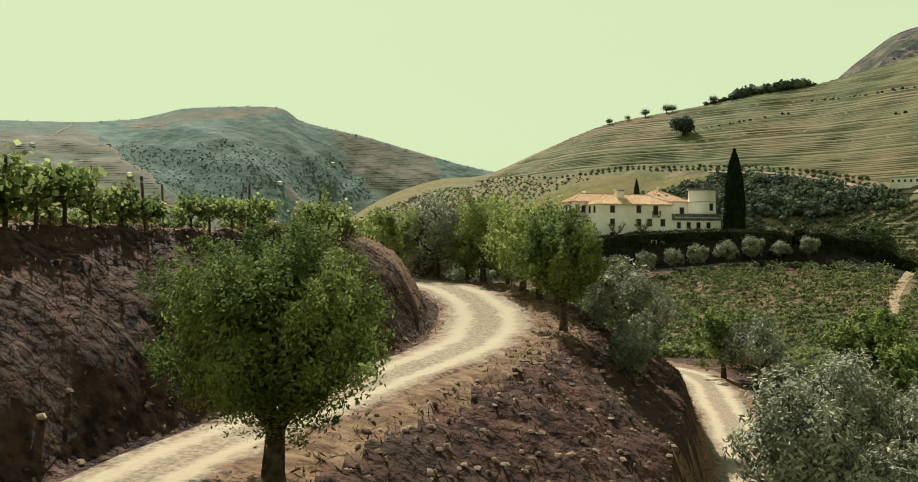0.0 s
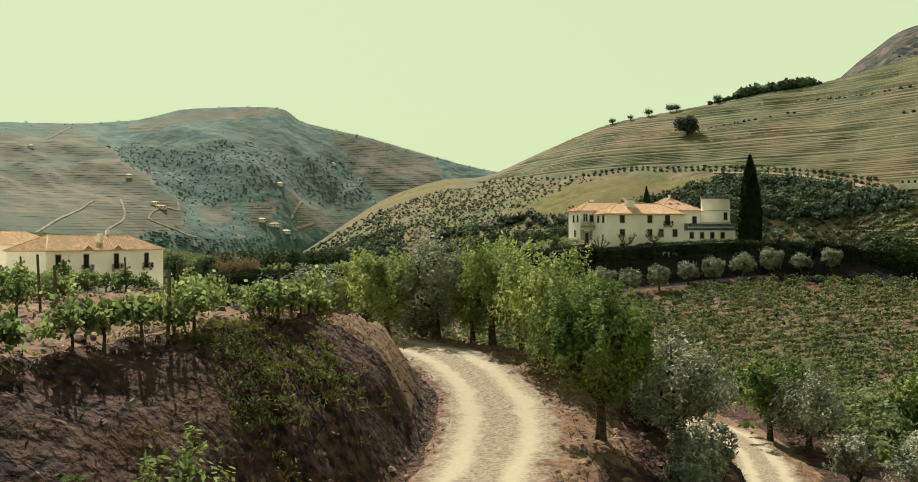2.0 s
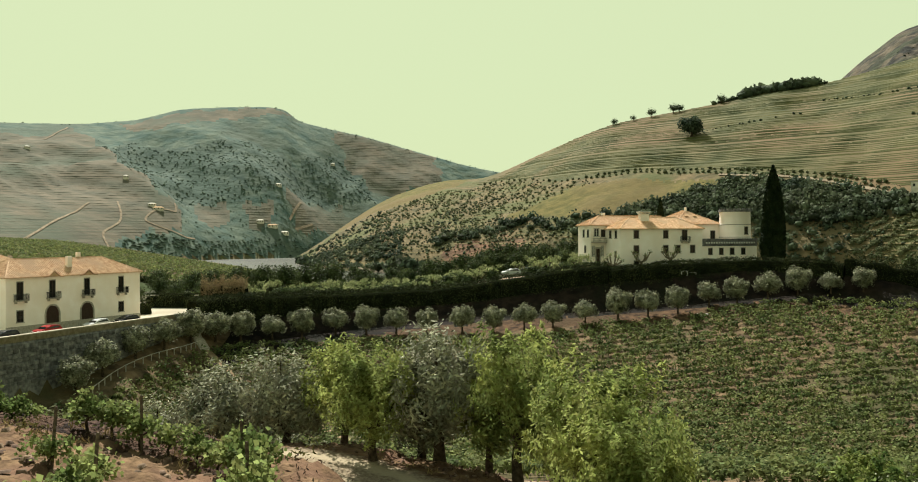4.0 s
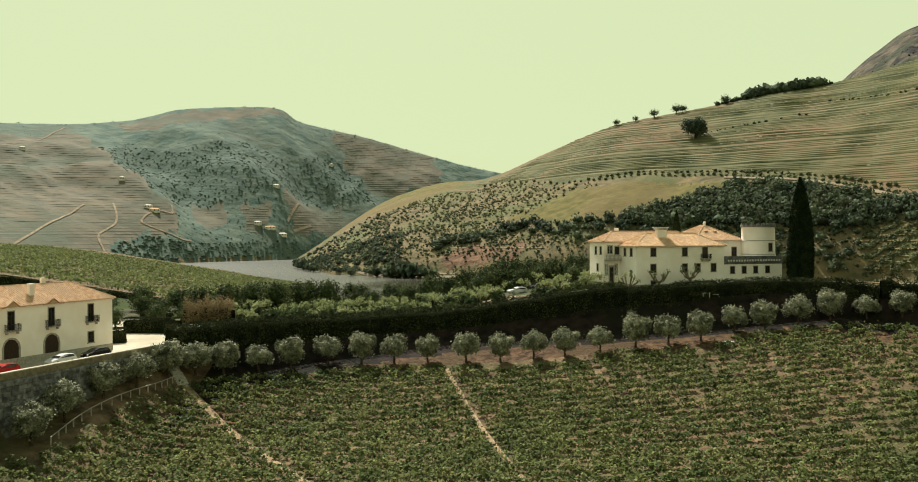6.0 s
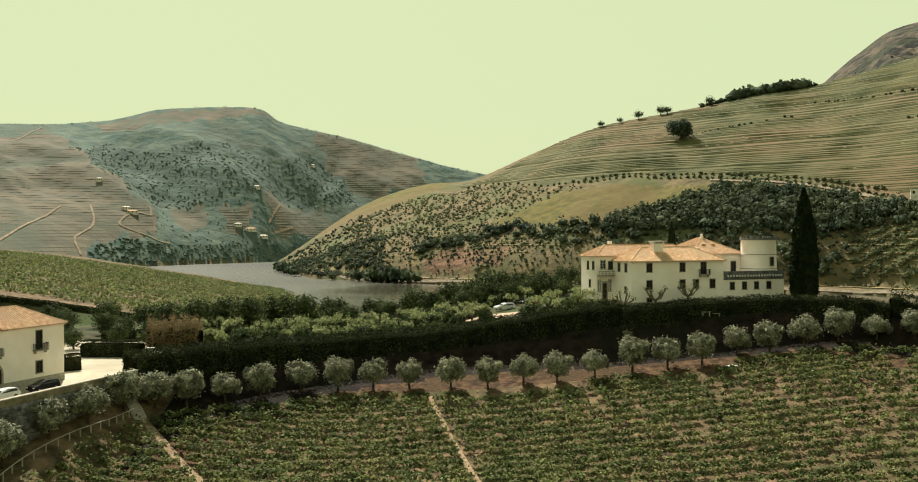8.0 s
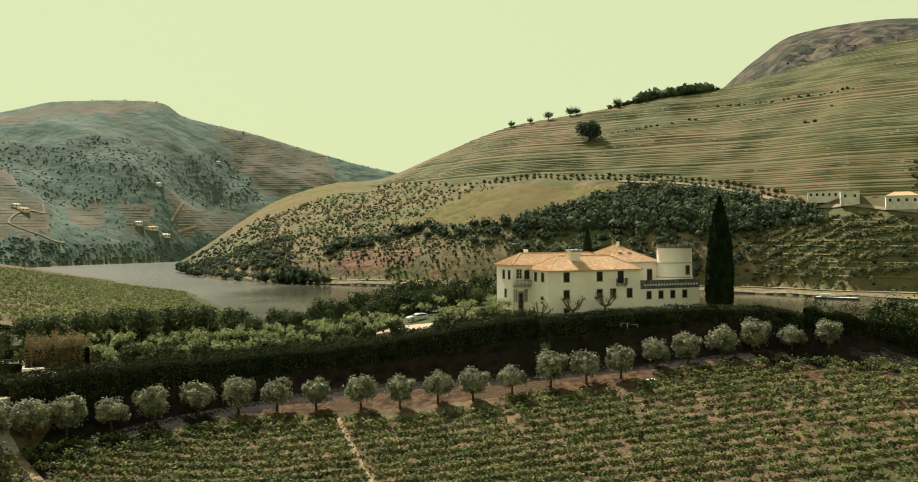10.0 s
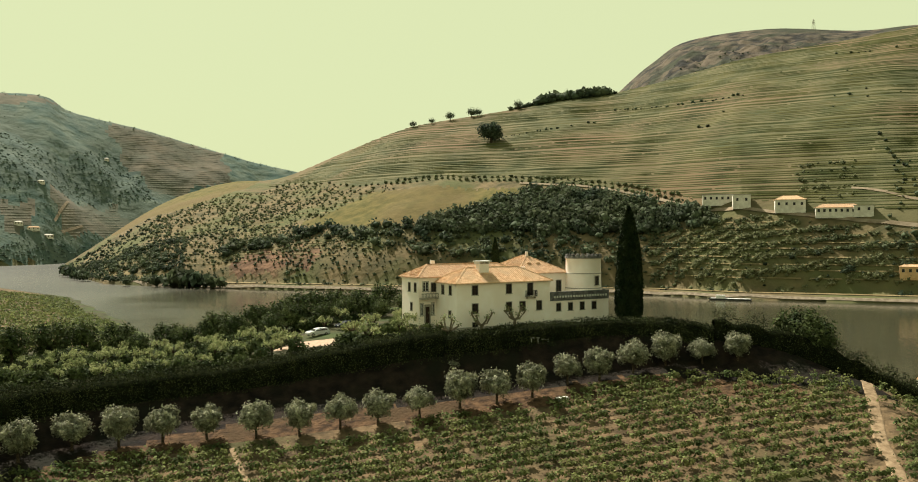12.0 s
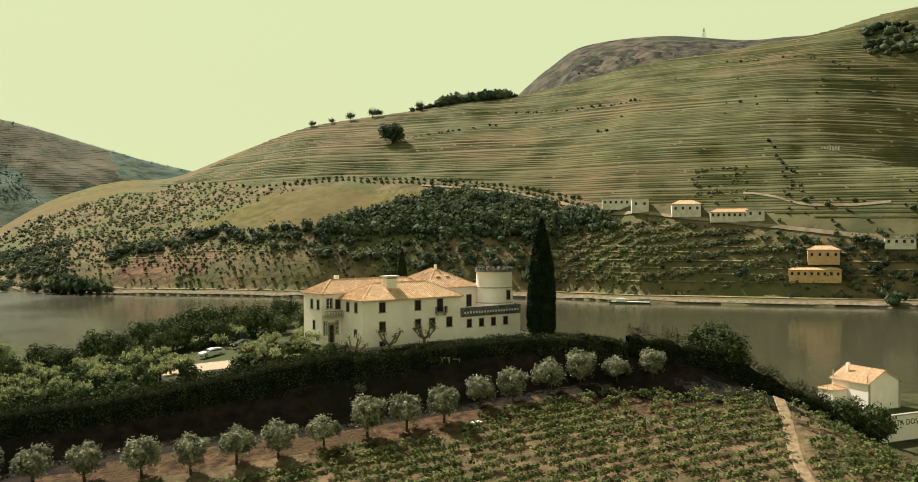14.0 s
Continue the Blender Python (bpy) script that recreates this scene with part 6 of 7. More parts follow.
bank_list = [(x, y, 2.0, s) for x, y, s in ((-60, 741, 2.2), (-52, 735, 2.6), (-45, 729, 2.4), (-38, 724, 2.4), (-30, 719, 2.0), (-70, 750, 1.6), (-22, 713, 1.5), (-95, 772, 1.0), (-180, 985, 1.8), (-170, 950, 2.0), (-160, 920, 1.8), (-150, 890, 1.8), (-140, 860, 1.6), (395, 415, 2), (380, 425, 1.6), (402, 405, 1.8), (412, 398, 1.5))]
scatter("bank_bushes", bank_list, 3.2, "bushes on the far river bank", M_BUSH, 90, 40, category="scrub")

strings = []
for ends, gap in ((((355, 870), (378, 811), (401, 773), (425, 740)), 5), (((545, 789), (588, 719), (610, 639)), 6), (((352, 735), (358, 728), (366, 703)), 7), (((392, 496), (400, 520), (411, 548), (424, 580)), 5), (((225, 870), (255, 858), (285, 846), (320, 832)), 5)):
    p = spline(ends, 40)
    run = np.concatenate([[0], np.cumsum(np.linalg.norm(np.diff(p, axis=0), axis=1))])
    for t in np.arange(0, run[-1], gap):
        if rngf.random() < 0.68:
            x, y = np.interp(t, run, p[:, 0]) + rngf.normal() * 1.0, np.interp(t, run, p[:, 1]) + rngf.normal() * 1.5
            strings.append((x, y, far_at(x, y), rngf.uniform(0.4, 1.1)))
scatter("terrace_bushes", strings, 1.9, "strings of bushes along the terrace edges", M_BUSH, 93)

hill_oak = tree_thing("hill_oak", 91, 13, 8.5, 5.5, 4.0, 0.8, (1.9, 1.0), 2400, M_BUSH, "lone broad oak among the terraced vines", "tree", 60, 0.2)
hx, hy = 222, 853
put(hill_oak, [(hx, hy, 1.35, far_at(hx, hy))], rngf)
ridge_tree = tree_thing("ridge_tree", 92, 8, 4.2, 3.0, 3.4, 0.4, (1.1, 0.6), 700, M_BUSH, "lone dark tree on the ridge line", "tree", 40, 0.22)
put(ridge_tree, [(*polar(a, 990), s, far_at(*polar(a, 990))) for a, s in ((10.3, 0.9), (11.5, 0.8), (12.7, 1.2), (14.1, 1.3), (14.5, 1.1), (17.1, 1.2))], rngf, group="ridge trees")


M_ROAD = mat("pale_dirt_road", (0.20, 0.152, 0.096), (0.31, 0.245, 0.165), 0.2, 0.95, 6)
M_BANKW = mat("pale_bank_stone", (0.15, 0.12, 0.08), (0.27, 0.22, 0.15), 0.4, 0.95, 8, 0.1, 1.0)
ribbon("hill_road", [polar(a, float(road_r(np.array(a)))) for a in (17.0, 19.2, 22.5, 25.8, 28.6, 32.5, 35.5, 38, 41, 43, 46, 50)], 2.6, "pale dirt road along the hillside", M_ROAD, "road", 0.8, True)
ribbon("shore", [polar(a, np.interp(a, *BANK.T) + 3.0) for a in np.arange(-9.4, 54, 3.0)], 3.0, "pale stony strip along the river bank", M_BANKW, "shore", 0.35, True)
M_RAIL = mat("railway_grass", (0.15, 0.12, 0.05), (0.26, 0.20, 0.10), 0.1, 0.95, 8)
ribbon("railway_bank", [polar(a, np.interp(a, *BANK.T) + 15) for a in np.arange(-9.0, 54, 3.0)], 9.0, "dry grass railway bank above the shore", M_RAIL, "embankment", 0.5, True)
ribbon("hill_road", [(369, 536), (376, 527), (388, 503), (405, 487), (425, 470)], 2.0, "pale farm track up the hillside", M_ROAD, "road", 0.6, True)
for pts in (((-22.01, 0.239), (-21.85, 0.148), (-22.85, 0.097), (-22.53, 0.036)), ((-27.5, 0.07), (-25.9, 0.137), (-23.66, 0.24)), ((-18.59, 0.216), (-18.6, 0.171), (-19.64, 0.175), (-20.33, 0.13), (-18.26, 0.076), (-17.38, 0.064)),
            ((-11.36, 0.139), (-10.61, 0.261)), ((-11, 0.104), (-9.86, 0.141)), ((-26.2, 0.76), (-25.3, 0.85), (-24.7, 0.93))):
    ribbon("mountain_road", [polar(a, np.interp(a, *MBASE.T) + q * (1900 - np.interp(a, *MBASE.T))) for a, q in pts], 2.8, "pale dirt track up the far mountain", M_ROAD, "road", 0.9, True)


def farm(name, x, y, turn, w, d, h, roof, label, flat=False, wall=None, windows=3, sink=0.0):
    z = far_at(x, y) + sink
    f = root(name, pose(x, y, z, 0, 0, turn), label, "house")
    h *= 0.8
    part("wall", boxes((-w / 2, w / 2, -d / 2, d / 2, -2.5, h)), wall or M_FARM, f)
    if flat:
        part("roof", boxes((-w / 2 - 0.3, w / 2 + 0.3, -d / 2 - 0.3, d / 2 + 0.3, h, h + 0.35)), roof, f)
    else:
        part("roof", hip_roof(bmesh.new(), -w / 2, w / 2, -d / 2, d / 2, h, min(w, d) * 0.26, 0.5, 1.2), roof, f)
    for i in range(windows):
        window(f, (-w / 2 + w * (i + 0.5) / windows, -d / 2, h * 0.55), 0, 1.3, 1.7, bars=False)
    return f


M_FARM = mat("weathered_limewash", (0.58, 0.53, 0.44), (0.74, 0.69, 0.59), 0.4, 0.9, 8)
M_OCHRE = mat("ochre_plaster", (0.52, 0.33, 0.17), (0.62, 0.42, 0.24), 0.5, 0.9)
farm("hill_farm", 305, 585, -28, 22, 9, 6, M_STONE, "long pale hill farm building on the hillside", True, windows=6)
farm("hill_farm", 311, 568, -28, 11, 9, 8.5, M_STONE, "pale block of the hill farm", True, windows=2)
farm("hill_house", 331, 545, -30, 18, 10, 7.5, M_TILE, "white hill house with flat tile roof", windows=4)
farm("hill_barn", 349.5, 523, -32, 26, 9, 5.0, M_TILE, "long white barn with row of windows", windows=8)
farm("hill_barn", 360, 514, -32, 11, 8, 5.5, M_STONE, "small grey barn beside the hill road", True, windows=2)
farm("villa", 372.5, 469.5, -38, 17, 9, 7.8, M_TILE, "ochre riverside villa with orange tile roof", wall=M_OCHRE, windows=4)
farm("villa_wing", 364, 467, -38, 28, 5, 6.2, M_TILE, "low ochre arcade wing of the villa", wall=M_OCHRE, windows=8)
farm("hill_cottage", 409, 449, -42, 16, 8, 4.5, M_STONE, "small white cottage among trees", True, windows=4)
for x, y, turn, w, roof, say in ((-299, 1390, 14, 16, M_TILE, "small tiled farm on the far mountain"), (-281, 1396, 14, 13, M_FARM, "low white farm on the far mountain"), (-318, 1388, 14, 11, M_FARM, "low white farm on the far mountain"),
                                 (-441, 1278, 20, 15, M_TILE, "small tiled farm on the far mountain"), (-452, 1284, 20, 11, M_FARM, "low white farm on the far mountain"), (-312, 1498, 12, 10, M_FARM, "white hut high on the far mountain"),
                                 (-259, 1769, 10, 8, M_FARM, "white hut high on the far mountain"), (-517, 1353, 22, 8, M_FARM, "white hut high on the far mountain"), (-718, 1450, 22, 9, M_FARM, "white hut high on the far mountain")):
    farm("far_farm", x, y, turn, w, 7, 3.8, roof, say, windows=3)
boat = root("moored_barge", pose(266, 507, 0, 0, 0, -43), "long flat dark barge moored at the bank", "boat")
bm = boxes((-11, 11, -2, 2, -0.4, 0.9))
for v in bm.verts:
    if abs(v.co.x) > 10:
        v.co.x *= 1.12 if v.co.z > 0 else 0.95
part("hull", bm, M_IRON, boat)
part("deck", boxes((-11, 11, -1.8, 1.8, 0.9, 1.1)), M_WHITE, boat)
part("cabin", boxes((-8, -3, -1.3, 1.3, 1.1, 2.8), bevel=0.1), M_WHITE, boat)


def pylon(x, y, h, turn):
    """A lattice power mast."""
    z = far_at(x, y)
    p = root("power_pylon", pose(x, y, z, 0, 0, turn), "thin grey lattice power pylon on the ridge", "pylon")
    for sx in (-1, 1):
        for sy in (-1, 1):
            part("leg", tube(bmesh.new(), [(sx * 2.6, sy * 2.6, -1), (sx * 0.5, sy * 0.5, h)], [0.28, 0.2], 4), M_STONE, p)
    for k, zz in enumerate((0.62, 0.76, 0.9)):
        part("arm", tube(bmesh.new(), [(-5 + k, 0, h * zz), (0, 0, h * zz + 0.9), (5 - k, 0, h * zz)], [0.15, 0.3, 0.15], 4), M_STONE, p)
    bm = bmesh.new()
    for k in range(6):
        a, b = 2.6 - 2.1 * k / 6, 2.6 - 2.1 * (k + 1) / 6
        s = 1 if k % 2 else -1
        tube(bm, [(-a * s, -a, h * k / 6), (b * s, -b, h * (k + 1) / 6)], [0.14, 0.14], 4)
        tube(bm, [(-a * s, a, h * k / 6), (b * s, b, h * (k + 1) / 6)], [0.14, 0.14], 4)
    part("bracing", bm, M_STONE, p)
    return p


pylon(*polar(35.5, 1690), 19, 20)
sx, sy = polar(41.7, 675)
sg = root("hill_sign", pose(sx, sy, far_at(sx, sy) + 1.2, 0, 0, -43), "row of white painted bars on the hillside", "sign")
for k in range(7):
    part("bar", boxes((-6 + 1.75 * k, -4.9 + 1.75 * k, -0.3, 0.1, -1.5, 1.4)), M_WHITE, sg)


# ---- the yard, cars and loose things ----
def car(x, y, z, turn, paint, label, s=1.0):
    c = root("car", pose(x, y, z, 0, 0, turn) @ Matrix.Scale(s, 4), label, "car")
    bm = bmesh.new()
    side = [(-2.15, 0.35), (-2.2, 0.75), (-2.05, 1.0), (-1.75, 1.42), (-0.2, 1.48), (0.55, 1.30), (1.05, 0.98), (1.95, 0.86), (2.18, 0.62), (2.15, 0.35)]
    for y0, y1 in ((-0.86, 0.86),):
        a = [bm.verts.new((px, y0 * (0.82 if pz > 1.1 else 1), pz)) for px, pz in side]
        b = [bm.verts.new((px, y1 * (0.82 if pz > 1.1 else 1), pz)) for px, pz in side]
        bm.faces.new(a)
        bm.faces.new(b[::-1])
        for i in range(len(side)):
            j = (i + 1) % len(side)
            bm.faces.new((a[j], a[i], b[i], b[j]))
    bmesh.ops.bevel(bm, geom=list(bm.edges), offset=0.04, segments=1, affect="EDGES")
    bmesh.ops.recalc_face_normals(bm, faces=bm.faces)
    part("body", bm, paint, c)
    for sy in (-1, 1):
        bm = bmesh.new()
        bm.faces.new([bm.verts.new((px, sy * (0.855 if pz < 1.1 else 0.735), pz)) for px, pz in ((-1.75, 1.04), (-1.55, 1.36), (-0.2, 1.41), (0.45, 1.25), (0.85, 1.02))])
        part("side_window", bm, M_PANE, c)
        for wx in (-1.35, 1.38):
            w = part("wheel", ring(bmesh.new(), [(0.2, -0.11), (0.31, -0.11), (0.33, 0), (0.31, 0.11), (0.2, 0.11)], 18), M_IRON, c)
            w.matrix_basis = pose(wx, sy * 0.8, 0.33, 90, 0, 0)
            part("rim", ring(bmesh.new(), [(0.19, -0.12), (0.19, 0.12)], 12), M_STONE, w)
    for nm, xs, z0, z1 in (("windscreen", ((0.58, 1.30), (1.02, 1.0)), 0, 0), ("rear_window", ((-1.78, 1.38), (-2.0, 1.08)), 0, 0)):
        bm = bmesh.new()
        (xa, za), (xb, zb) = xs
        o = 0.03 if xa > 0 else -0.03
        bm.faces.new([bm.verts.new(q) for q in ((xa + o, -0.62, za), (xa + o, 0.62, za), (xb + o, 0.72, zb), (xb + o, -0.72, zb))])
        part(nm, bm, M_PANE, c)
    for sy in (-0.62, 0.62):
        part("headlight", boxes((2.08, 2.19, sy - 0.17, sy + 0.17, 0.62, 0.76)), M_WHITE, c)
    return c


def paint(name, c):
    return mat(name, c, tuple(k * 1.1 for k in c), 3, 0.25)


SILVER = paint("silver_car_paint", (0.55, 0.55, 0.53))
car(-59.3, 162.4, 14.05, 248, SILVER, "silver estate car parked before the winery house")
car(-57.2, 169.4, 14.05, 246, paint("black_car_paint", (0.015, 0.015, 0.016)), "black car parked before the winery house")
car(-62.6, 152.6, 14.05, 248, paint("red_car_paint", (0.30, 0.02, 0.02)), "red car parked before the winery house")
car(-65.4, 145.5, 14.05, 248, paint("dark_grey_car_paint", (0.03, 0.03, 0.032)), "dark grey car parked before the winery house")
car(11.6, 234.0, at(11.6, 234.0) + 0.02, 205, SILVER, "silver estate car parked in the garden", 1.05)
car(17.5, 238.0, at(17.5, 238.0) + 0.02, 205, paint("dark_blue_car_paint", (0.02, 0.022, 0.03)), "dark car parked among the garden trees")

# the garden's turning place
rg = [(4.5, 227), (9, 224.5), (14, 221.5), (19, 219.5)]
ribbon("garden_drive", rg, 8.0, "reddish gravel drive in the garden", mat("reddish_gravel", (0.36, 0.25, 0.17), (0.48, 0.35, 0.24), 1.5, 0.95, 8), "drive", 0.08)
ribbon("garden_lawn", [(20, 223), (24, 220), (28, 216)], 6, "small patch of mown lawn", mat("lawn_grass", (0.10, 0.15, 0.03), (0.17, 0.21, 0.05), 0.8, 0.95, 8), "lawn", 0.06)

# retaining wall of the yard, its parapet and stones
pw = root("retaining_wall", Matrix(), "dark schist retaining wall with pale coping round the yard", "wall")
pl = spline([(-70.5, 112), (-66, 125), (-59, 146), (-48, 179)], 14)
pn = np.gradient(pl, axis=0)
pn /= np.linalg.norm(pn, axis=1)[:, None]
nr = np.stack([pn[:, 1], -pn[:, 0]], 1)
V, F = [], []
for k in range(len(pl)):
    for o, z in ((0.9, 2.0), (0.55, 14.5), (0.1, 14.5), (0.1, 2.0)):
        V.append((pl[k, 0] + nr[k, 0] * o, pl[k, 1] + nr[k, 1] * o, z))
for k in range(len(pl) - 1):
    for j in range(4):
        F.append((4 * k + j, 4 * k + (j + 1) % 4, 4 * k + 4 + (j + 1) % 4, 4 * k + 4 + j))
link("wall_core", V, F, M_SLATE, pw)
V, F = [], []
for k in range(len(pl)):
    for o, z in ((0.62, 14.5), (0.62, 15.3), (0.7, 15.3), (0.7, 15.45), (-0.05, 15.45), (-0.05, 15.3), (0.03, 15.3), (0.03, 14.5)):
        V.append((pl[k, 0] + nr[k, 0] * o, pl[k, 1] + nr[k, 1] * o, z))
for k in range(len(pl) - 1):
    for j in range(8):
        F.append((8 * k + j, 8 * k + (j + 1) % 8, 8 * k + 8 + (j + 1) % 8, 8 * k + 8 + j))
link("parapet", V, F, mat("pale_coursed_stone", (0.34, 0.30, 0.225), (0.52, 0.46, 0.36), 1.6, 0.95, 10, 0.06, 3.0), pw, "pale stone parapet")
st = boxes((-0.5, 0.5, -0.12, 0.12, -0.5, 0.5), bevel=0.08)
stone_me = bpy.data.meshes.new("stone")
st.to_mesh(stone_me)
st.free()
stone_me.materials.append(M_SLATE)
dl = np.concatenate([[0], np.cumsum(np.linalg.norm(np.diff(pl, axis=0), axis=1))])
cnt = 0
for rowk in range(10):
    t = dl[-1] - 1.0 - (rowk % 2) * 0.5
    while t > 24 and cnt < 290:
        L = rngf.uniform(0.75, 1.6)
        x, y = np.interp(t, dl, pl[:, 0]), np.interp(t, dl, pl[:, 1])
        tx, ty = np.interp(t, dl, pn[:, 0]), np.interp(t, dl, pn[:, 1])
        z = 13.9 - rowk * 0.62
        if z > at(x + ty * 2.2, y - tx * 2.2):
            o = new("stone", stone_me)
            o.parent = pw
            off = 0.55 + (14.5 - z) * 0.028
            o.matrix_basis = pose(x + ty * off, y - tx * off, z, 0, rngf.uniform(-3, 3), math.degrees(math.atan2(ty, tx))) @ Matrix.Diagonal((L * 0.95, rngf.uniform(0.8, 1.5), rngf.uniform(0.5, 0.62), 1))
            cnt += 1
        t -= L + 0.05

rail = root("field_fence", Matrix(), "low wooden rail fence at the vineyard's edge", "fence")
fp = spline([(-53, 146), (-52.2, 153), (-50, 161), (-47.6, 168), (-46, 173.5)], 4)
for k in range(len(fp) - 1):
    z = at(*fp[k])
    z1 = at(*fp[k + 1])
    part("fence_post", boxes((fp[k, 0] - 0.07, fp[k, 0] + 0.07, fp[k, 1] - 0.07, fp[k, 1] + 0.07, z - 0.3, z + 1.05)), M_STONE, rail)
    part("rail", tube(bmesh.new(), [(fp[k, 0], fp[k, 1], z + 1.0), (fp[k + 1, 0], fp[k + 1, 1], z1 + 1.0)], [0.07, 0.07], 5), M_STONE, rail)
stair = root("garden_steps", Matrix(), "stone steps with a sloping white wall from yard to vineyard", "steps")
flights = spline([(-47.0, 180.8, 14.1), (-47.9, 177.4, 12.3), (-47.6, 176.0, 11.5), (-46.4, 174.6, 10.5), (-45.2, 173.2, 9.4)], 5)
for a, b in zip(flights[:-1], flights[1:]):
    m = pose(*((a + b) / 2), 0, 0, math.degrees(math.atan2(b[1] - a[1], b[0] - a[0])))
    o = part("step", box(bmesh.new(), -0.42, 0.42, -0.9, 0.9, -0.9, 0.0, bevel=0.03), M_STONE, stair)
    o.matrix_basis = m
part("side_wall", tube(bmesh.new(), [(-46.2, 181.0, 14.6), (-46.9, 177.4, 12.9), (-46.6, 176.4, 12.0)], [0.3, 0.3, 0.3], 4), M_WHITE, stair, "white sloping side wall")
bench = root("stone_table", pose(46.2, 204.6, at(46.2, 204.6)), "white garden table with two benches below the hedge", "table")
part("tabletop", boxes((-0.9, 0.9, -0.4, 0.4, 0.7, 0.78)), M_WHITE, bench)
for x in (-0.6, 0.6):
    part("leg", boxes((x - 0.06, x + 0.06, -0.3, 0.3, -0.2, 0.7)), M_WHITE, bench)
for sx in (-1.9, 1.9):
    part("bench", boxes((sx - 0.7, sx + 0.7, -0.25, 0.25, 0.4, 0.48), (sx - 0.6, sx - 0.5, -0.2, 0.2, -0.2, 0.4), (sx + 0.5, sx + 0.6, -0.2, 0.2, -0.2, 0.4)), M_WHITE, bench)
gate = root("yard_gate", pose(-56.2, 204.6, 14.0, 0, 0, 8), "white plastered gate pillar and low wall at the yard", "gate")
part("pillar", boxes((-0.4, 0.4, -0.4, 0.4, -0.3, 2.7), bevel=0.05), M_WALL, gate)
part("pillar_cap", boxes((-0.5, 0.5, -0.5, 0.5, 2.7, 2.9), bevel=0.04), M_STONE, gate)
part("low_wall", boxes((0.4, 4.2, -0.22, 0.22, -0.3, 1.5), bevel=0.05), M_WALL, gate)
put(tree_thing("young_olive", 19, 2.2, 0.95, 0.75, 0.8, 0.06, (0.28, 0.1), 420, M_OLIVE, "young silvery olive on the dark bank", "tree", 30, 0.16, 0.3, low=-1), [(31.3, 202.0, 1.0)], RNG)
slab = root("white_slab", pose(46.3, 191.2, at(46.3, 191.2) + 0.05, 0, 0, 25), "pale stone slab lying among the olives", "slab")
part("slab_body", boxes((-1.0, 1.0, -0.6, 0.6, -0.3, 0.28), bevel=0.06), M_WHITE, slab)


# ---- dry growth, stones and litter on the banks ----
def band(n, keep, x0=-30, x1=24, y0=13, y1=66, seed=1):
    rng = np.random.default_rng(seed)
    x, y = rng.uniform(x0, x1, n), rng.uniform(y0, y1, n)
    s, _ = along(x, y, TRACK)
    l, _ = along(x, y, LANE)
    k = keep(s, np.abs(l), x, y)
    x, y = x[k], y[k]
    return np.stack([x, y, ground(x, y)], 1), rng


p, rg2 = band(75000, lambda s, l, x, y: (s > 2.3) & (s < 8.5) & (l > 2.5), seed=101)
near = lumps(p[:, 0], p[:, 1], 2.2, 3.0) + lumps(p[:, 0], p[:, 1], 0.9, 5.0) * 0.7
p = p[near + rg2.normal(size=len(p)) * 0.35 > 0.0]
v, f = leaves(rg2, p + rg2.normal(size=p.shape) * np.array([0.15, 0.15, 0.1]) + np.array([0, 0, 0.06]), 0.2, 0.055, up=0.0)
tagged(link("dead_brush", v, f, M_BRUSH), "dry dead brush strewn over the earth bank", "brush", kind="stuff")
p, rg2 = band(26000, lambda s, l, x, y: (s < -2.6) & (s > -16) & (l > 2.3), seed=102)
v, f = leaves(rg2, p + np.array([0, 0, 0.05]), 0.35, 0.04, up=0.2)
tagged(link("dead_brush", v, f, M_TWIG), "dry dead brush strewn over the lower slope", "brush", kind="stuff")
p, rg2 = band(2600, lambda s, l, x, y: ((np.abs(s) > 2.3) & (np.abs(s) < 3.0)) | ((l > 2.0) & (l < 3.0)) | ((s > 7) & (s < 9)), seed=103)
q = np.repeat(p, 14, 0) + rg2.normal(size=(len(p) * 14, 3)) * np.array([0.16, 0.16, 0.05]) + np.array([0, 0, 0.1])
v, f = leaves(rg2, q, 0.38, 0.03, up=1.2)
tagged(link("dry_grass", v, f, M_DRY), "tufts of dry yellow grass along the track", "grass", kind="stuff")
p, rg2 = band(2600, lambda s, l, x, y: (s > 3.0) & (s < 8.5) & (x < 1) & (lumps(x, y, 9.0, 4.0) > 0.25), seed=104)
q = np.repeat(p, 22, 0) + rg2.normal(size=(len(p) * 22, 3)) * np.array([0.22, 0.22, 0.1]) + np.array([0, 0, 0.16])
v, f = leaves(rg2, q, 0.2, 0.08, up=0.6)
tagged(link("weeds", v, f, mat("dull_weed_leaf", (0.08, 0.075, 0.025), (0.17, 0.14, 0.05), 0.6, 0.8, island=0.35, translucent=0.2)), "low dull weeds on the bank", "weeds", kind="stuff")


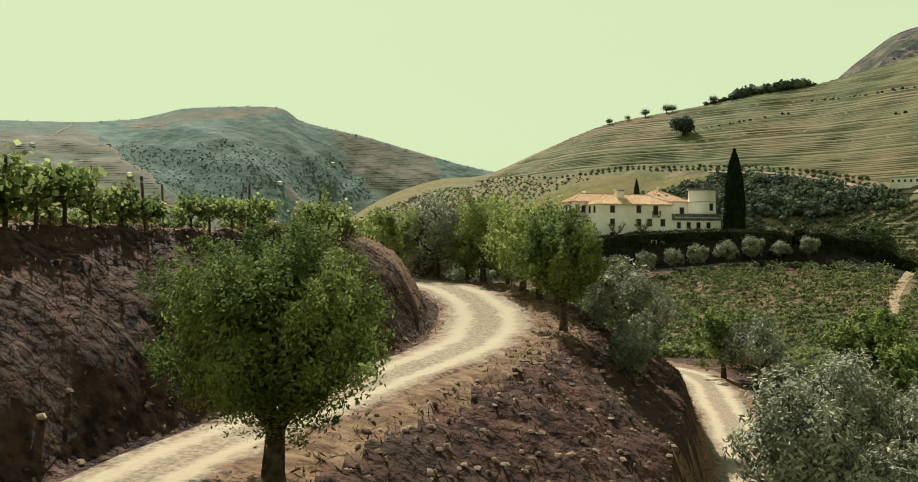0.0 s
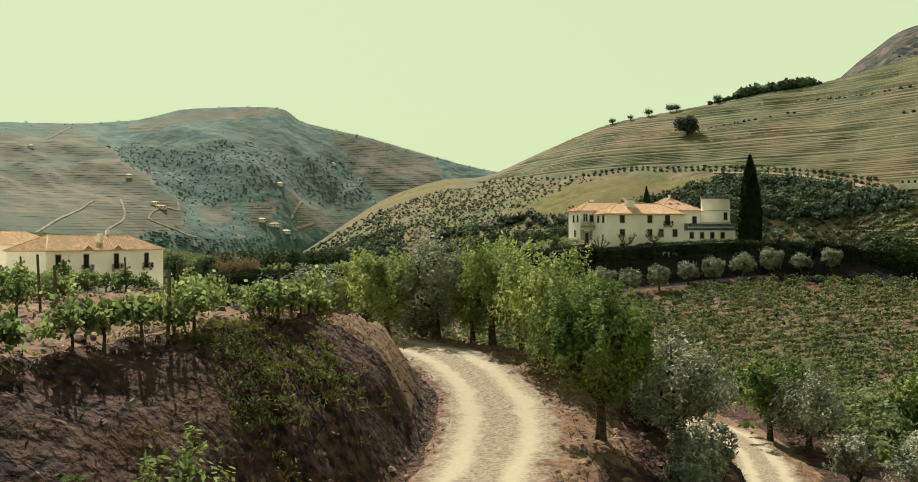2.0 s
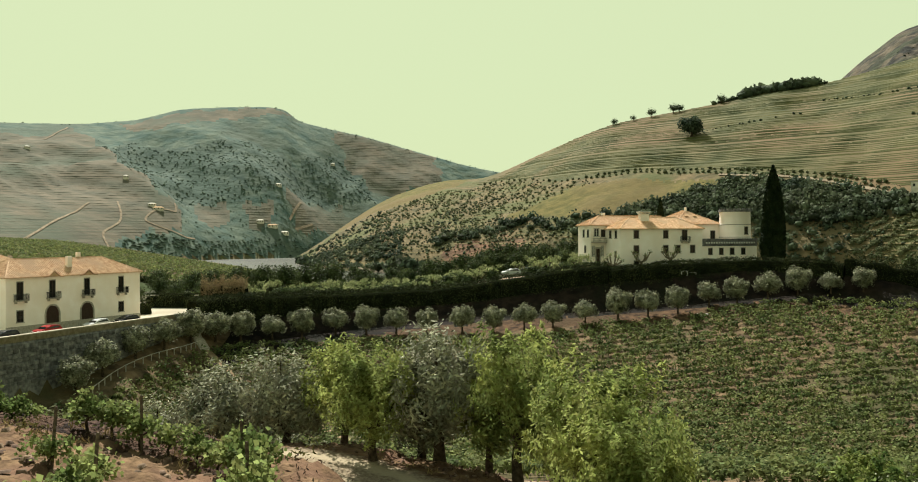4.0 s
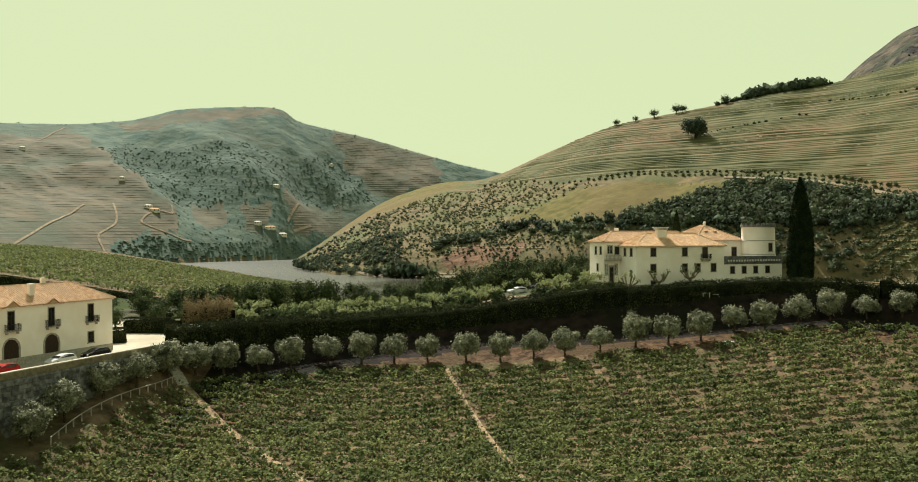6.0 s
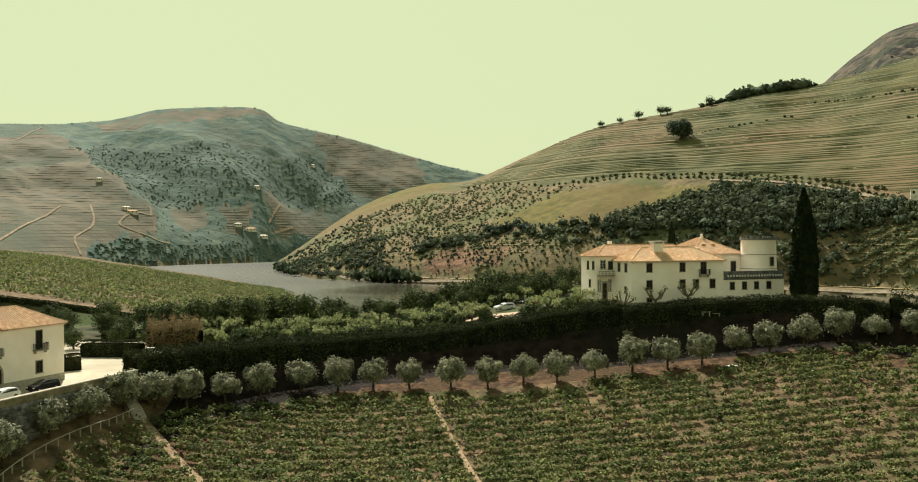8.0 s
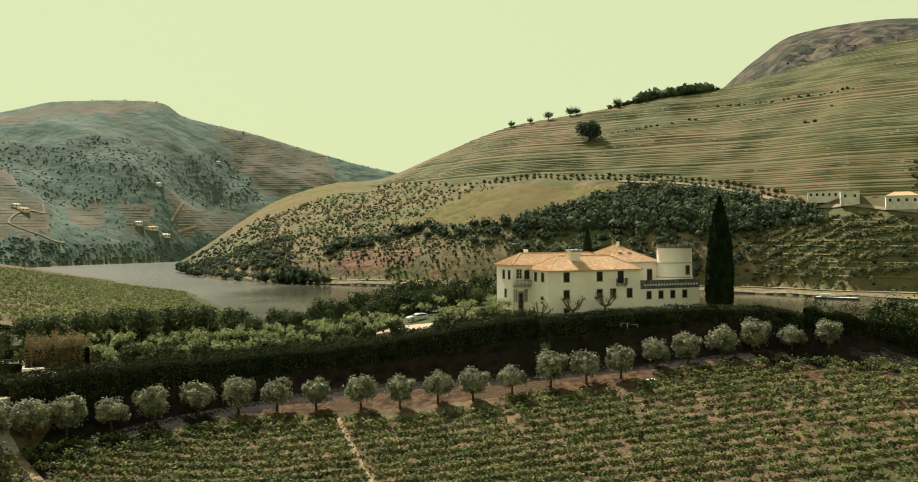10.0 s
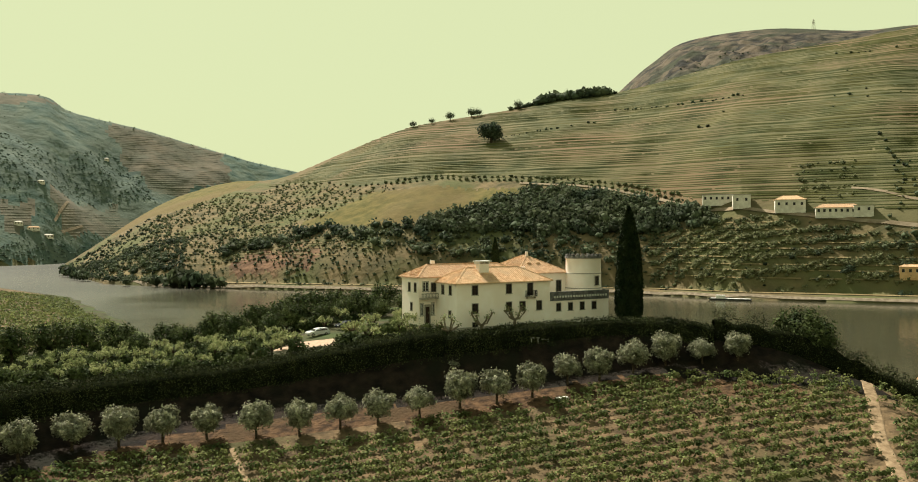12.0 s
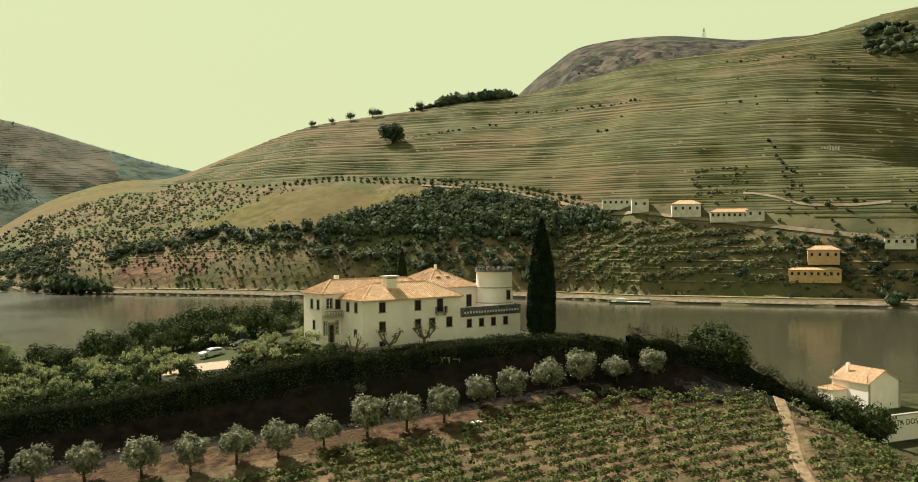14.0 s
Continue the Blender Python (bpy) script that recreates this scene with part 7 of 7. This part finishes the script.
rg2 = np.random.default_rng(108)
c = np.array([(-5.7, 34.6), (-4.6, 38.4), (-7.0, 36.0)])[rg2.integers(0, 3, 260)] + rg2.normal(size=(260, 2)) * np.array([0.6, 1.1])
c = np.concatenate([c, ground(c[:, 0], c[:, 1])[:, None]], 1)
q = np.repeat(c, 16, 0) + rg2.normal(size=(len(c) * 16, 3)) * np.array([0.15, 0.15, 0.07]) + np.array([0, 0, 0.12])
v, f = leaves(rg2, q, 0.2, 0.06, up=0.8)
tagged(link("weeds", v, f, mat("green_weed_leaf", (0.07, 0.085, 0.022), (0.17, 0.17, 0.05), 0.6, 0.8, island=0.35, translucent=0.25)), "patch of yellow-green weeds on the bank", "weeds", kind="stuff")


def stones(name, p, rng, s0, s1, label, material):
    c = np.array([(-1, -1, -0.6), (1, -1, -0.6), (1, 1, -0.6), (-1, 1, -0.6), (-0.7, -0.6, 0.6), (0.6, -0.7, 0.5), (0.7, 0.6, 0.65), (-0.6, 0.7, 0.5)]) * 0.5
    n = len(p)
    s = rng.uniform(s0, s1, (n, 1, 3))
    a = rng.uniform(0, 6.28, n)
    v = (c[None] * s) * (1 + rng.normal(size=(n, 8, 3)) * 0.12)
    x = v[:, :, 0] * np.cos(a)[:, None] - v[:, :, 1] * np.sin(a)[:, None]
    y = v[:, :, 0] * np.sin(a)[:, None] + v[:, :, 1] * np.cos(a)[:, None]
    v = np.stack([x, y, v[:, :, 2] * 0.8], -1) + p[:, None, :]
    f = np.array([(4, 5, 6, 7), (0, 1, 5, 4), (1, 2, 6, 5), (2, 3, 7, 6), (3, 0, 4, 7)])
    f = (f[None] + np.arange(n)[:, None, None] * 8).reshape(-1, 4)
    return tagged(link(name, v.reshape(-1, 3), f, material), label, "stones", kind="stuff")


M_SCHIST = mat("broken_schist", (0.085, 0.055, 0.038), (0.23, 0.155, 0.105), 2.0, 0.9, 6, 0.02, 12, island=0.35)
p, rg2 = band(9000, lambda s, l, x, y: ((s < -2.1) & (s > -9)) | ((s > 2.1) & (s < 3.0)), seed=105)
stones("schist_stones", p, rg2, 0.06, 0.3, "broken schist stones along the track's edge", M_SCHIST)
p, rg2 = band(9000, lambda s, l, x, y: np.abs(s) < half_width(y) - 0.1, seed=106)
stones("track_gravel", p, rg2, 0.03, 0.1, "loose pale gravel on the track", M_TRACK)
p, rg2 = band(1500, lambda s, l, x, y: (s > 8) & (s < 16), -22, 0, 28, 58, 107)
stones("terrace_stones", p, rg2, 0.08, 0.4, "rubble between the vines on the terrace", M_SCHIST)
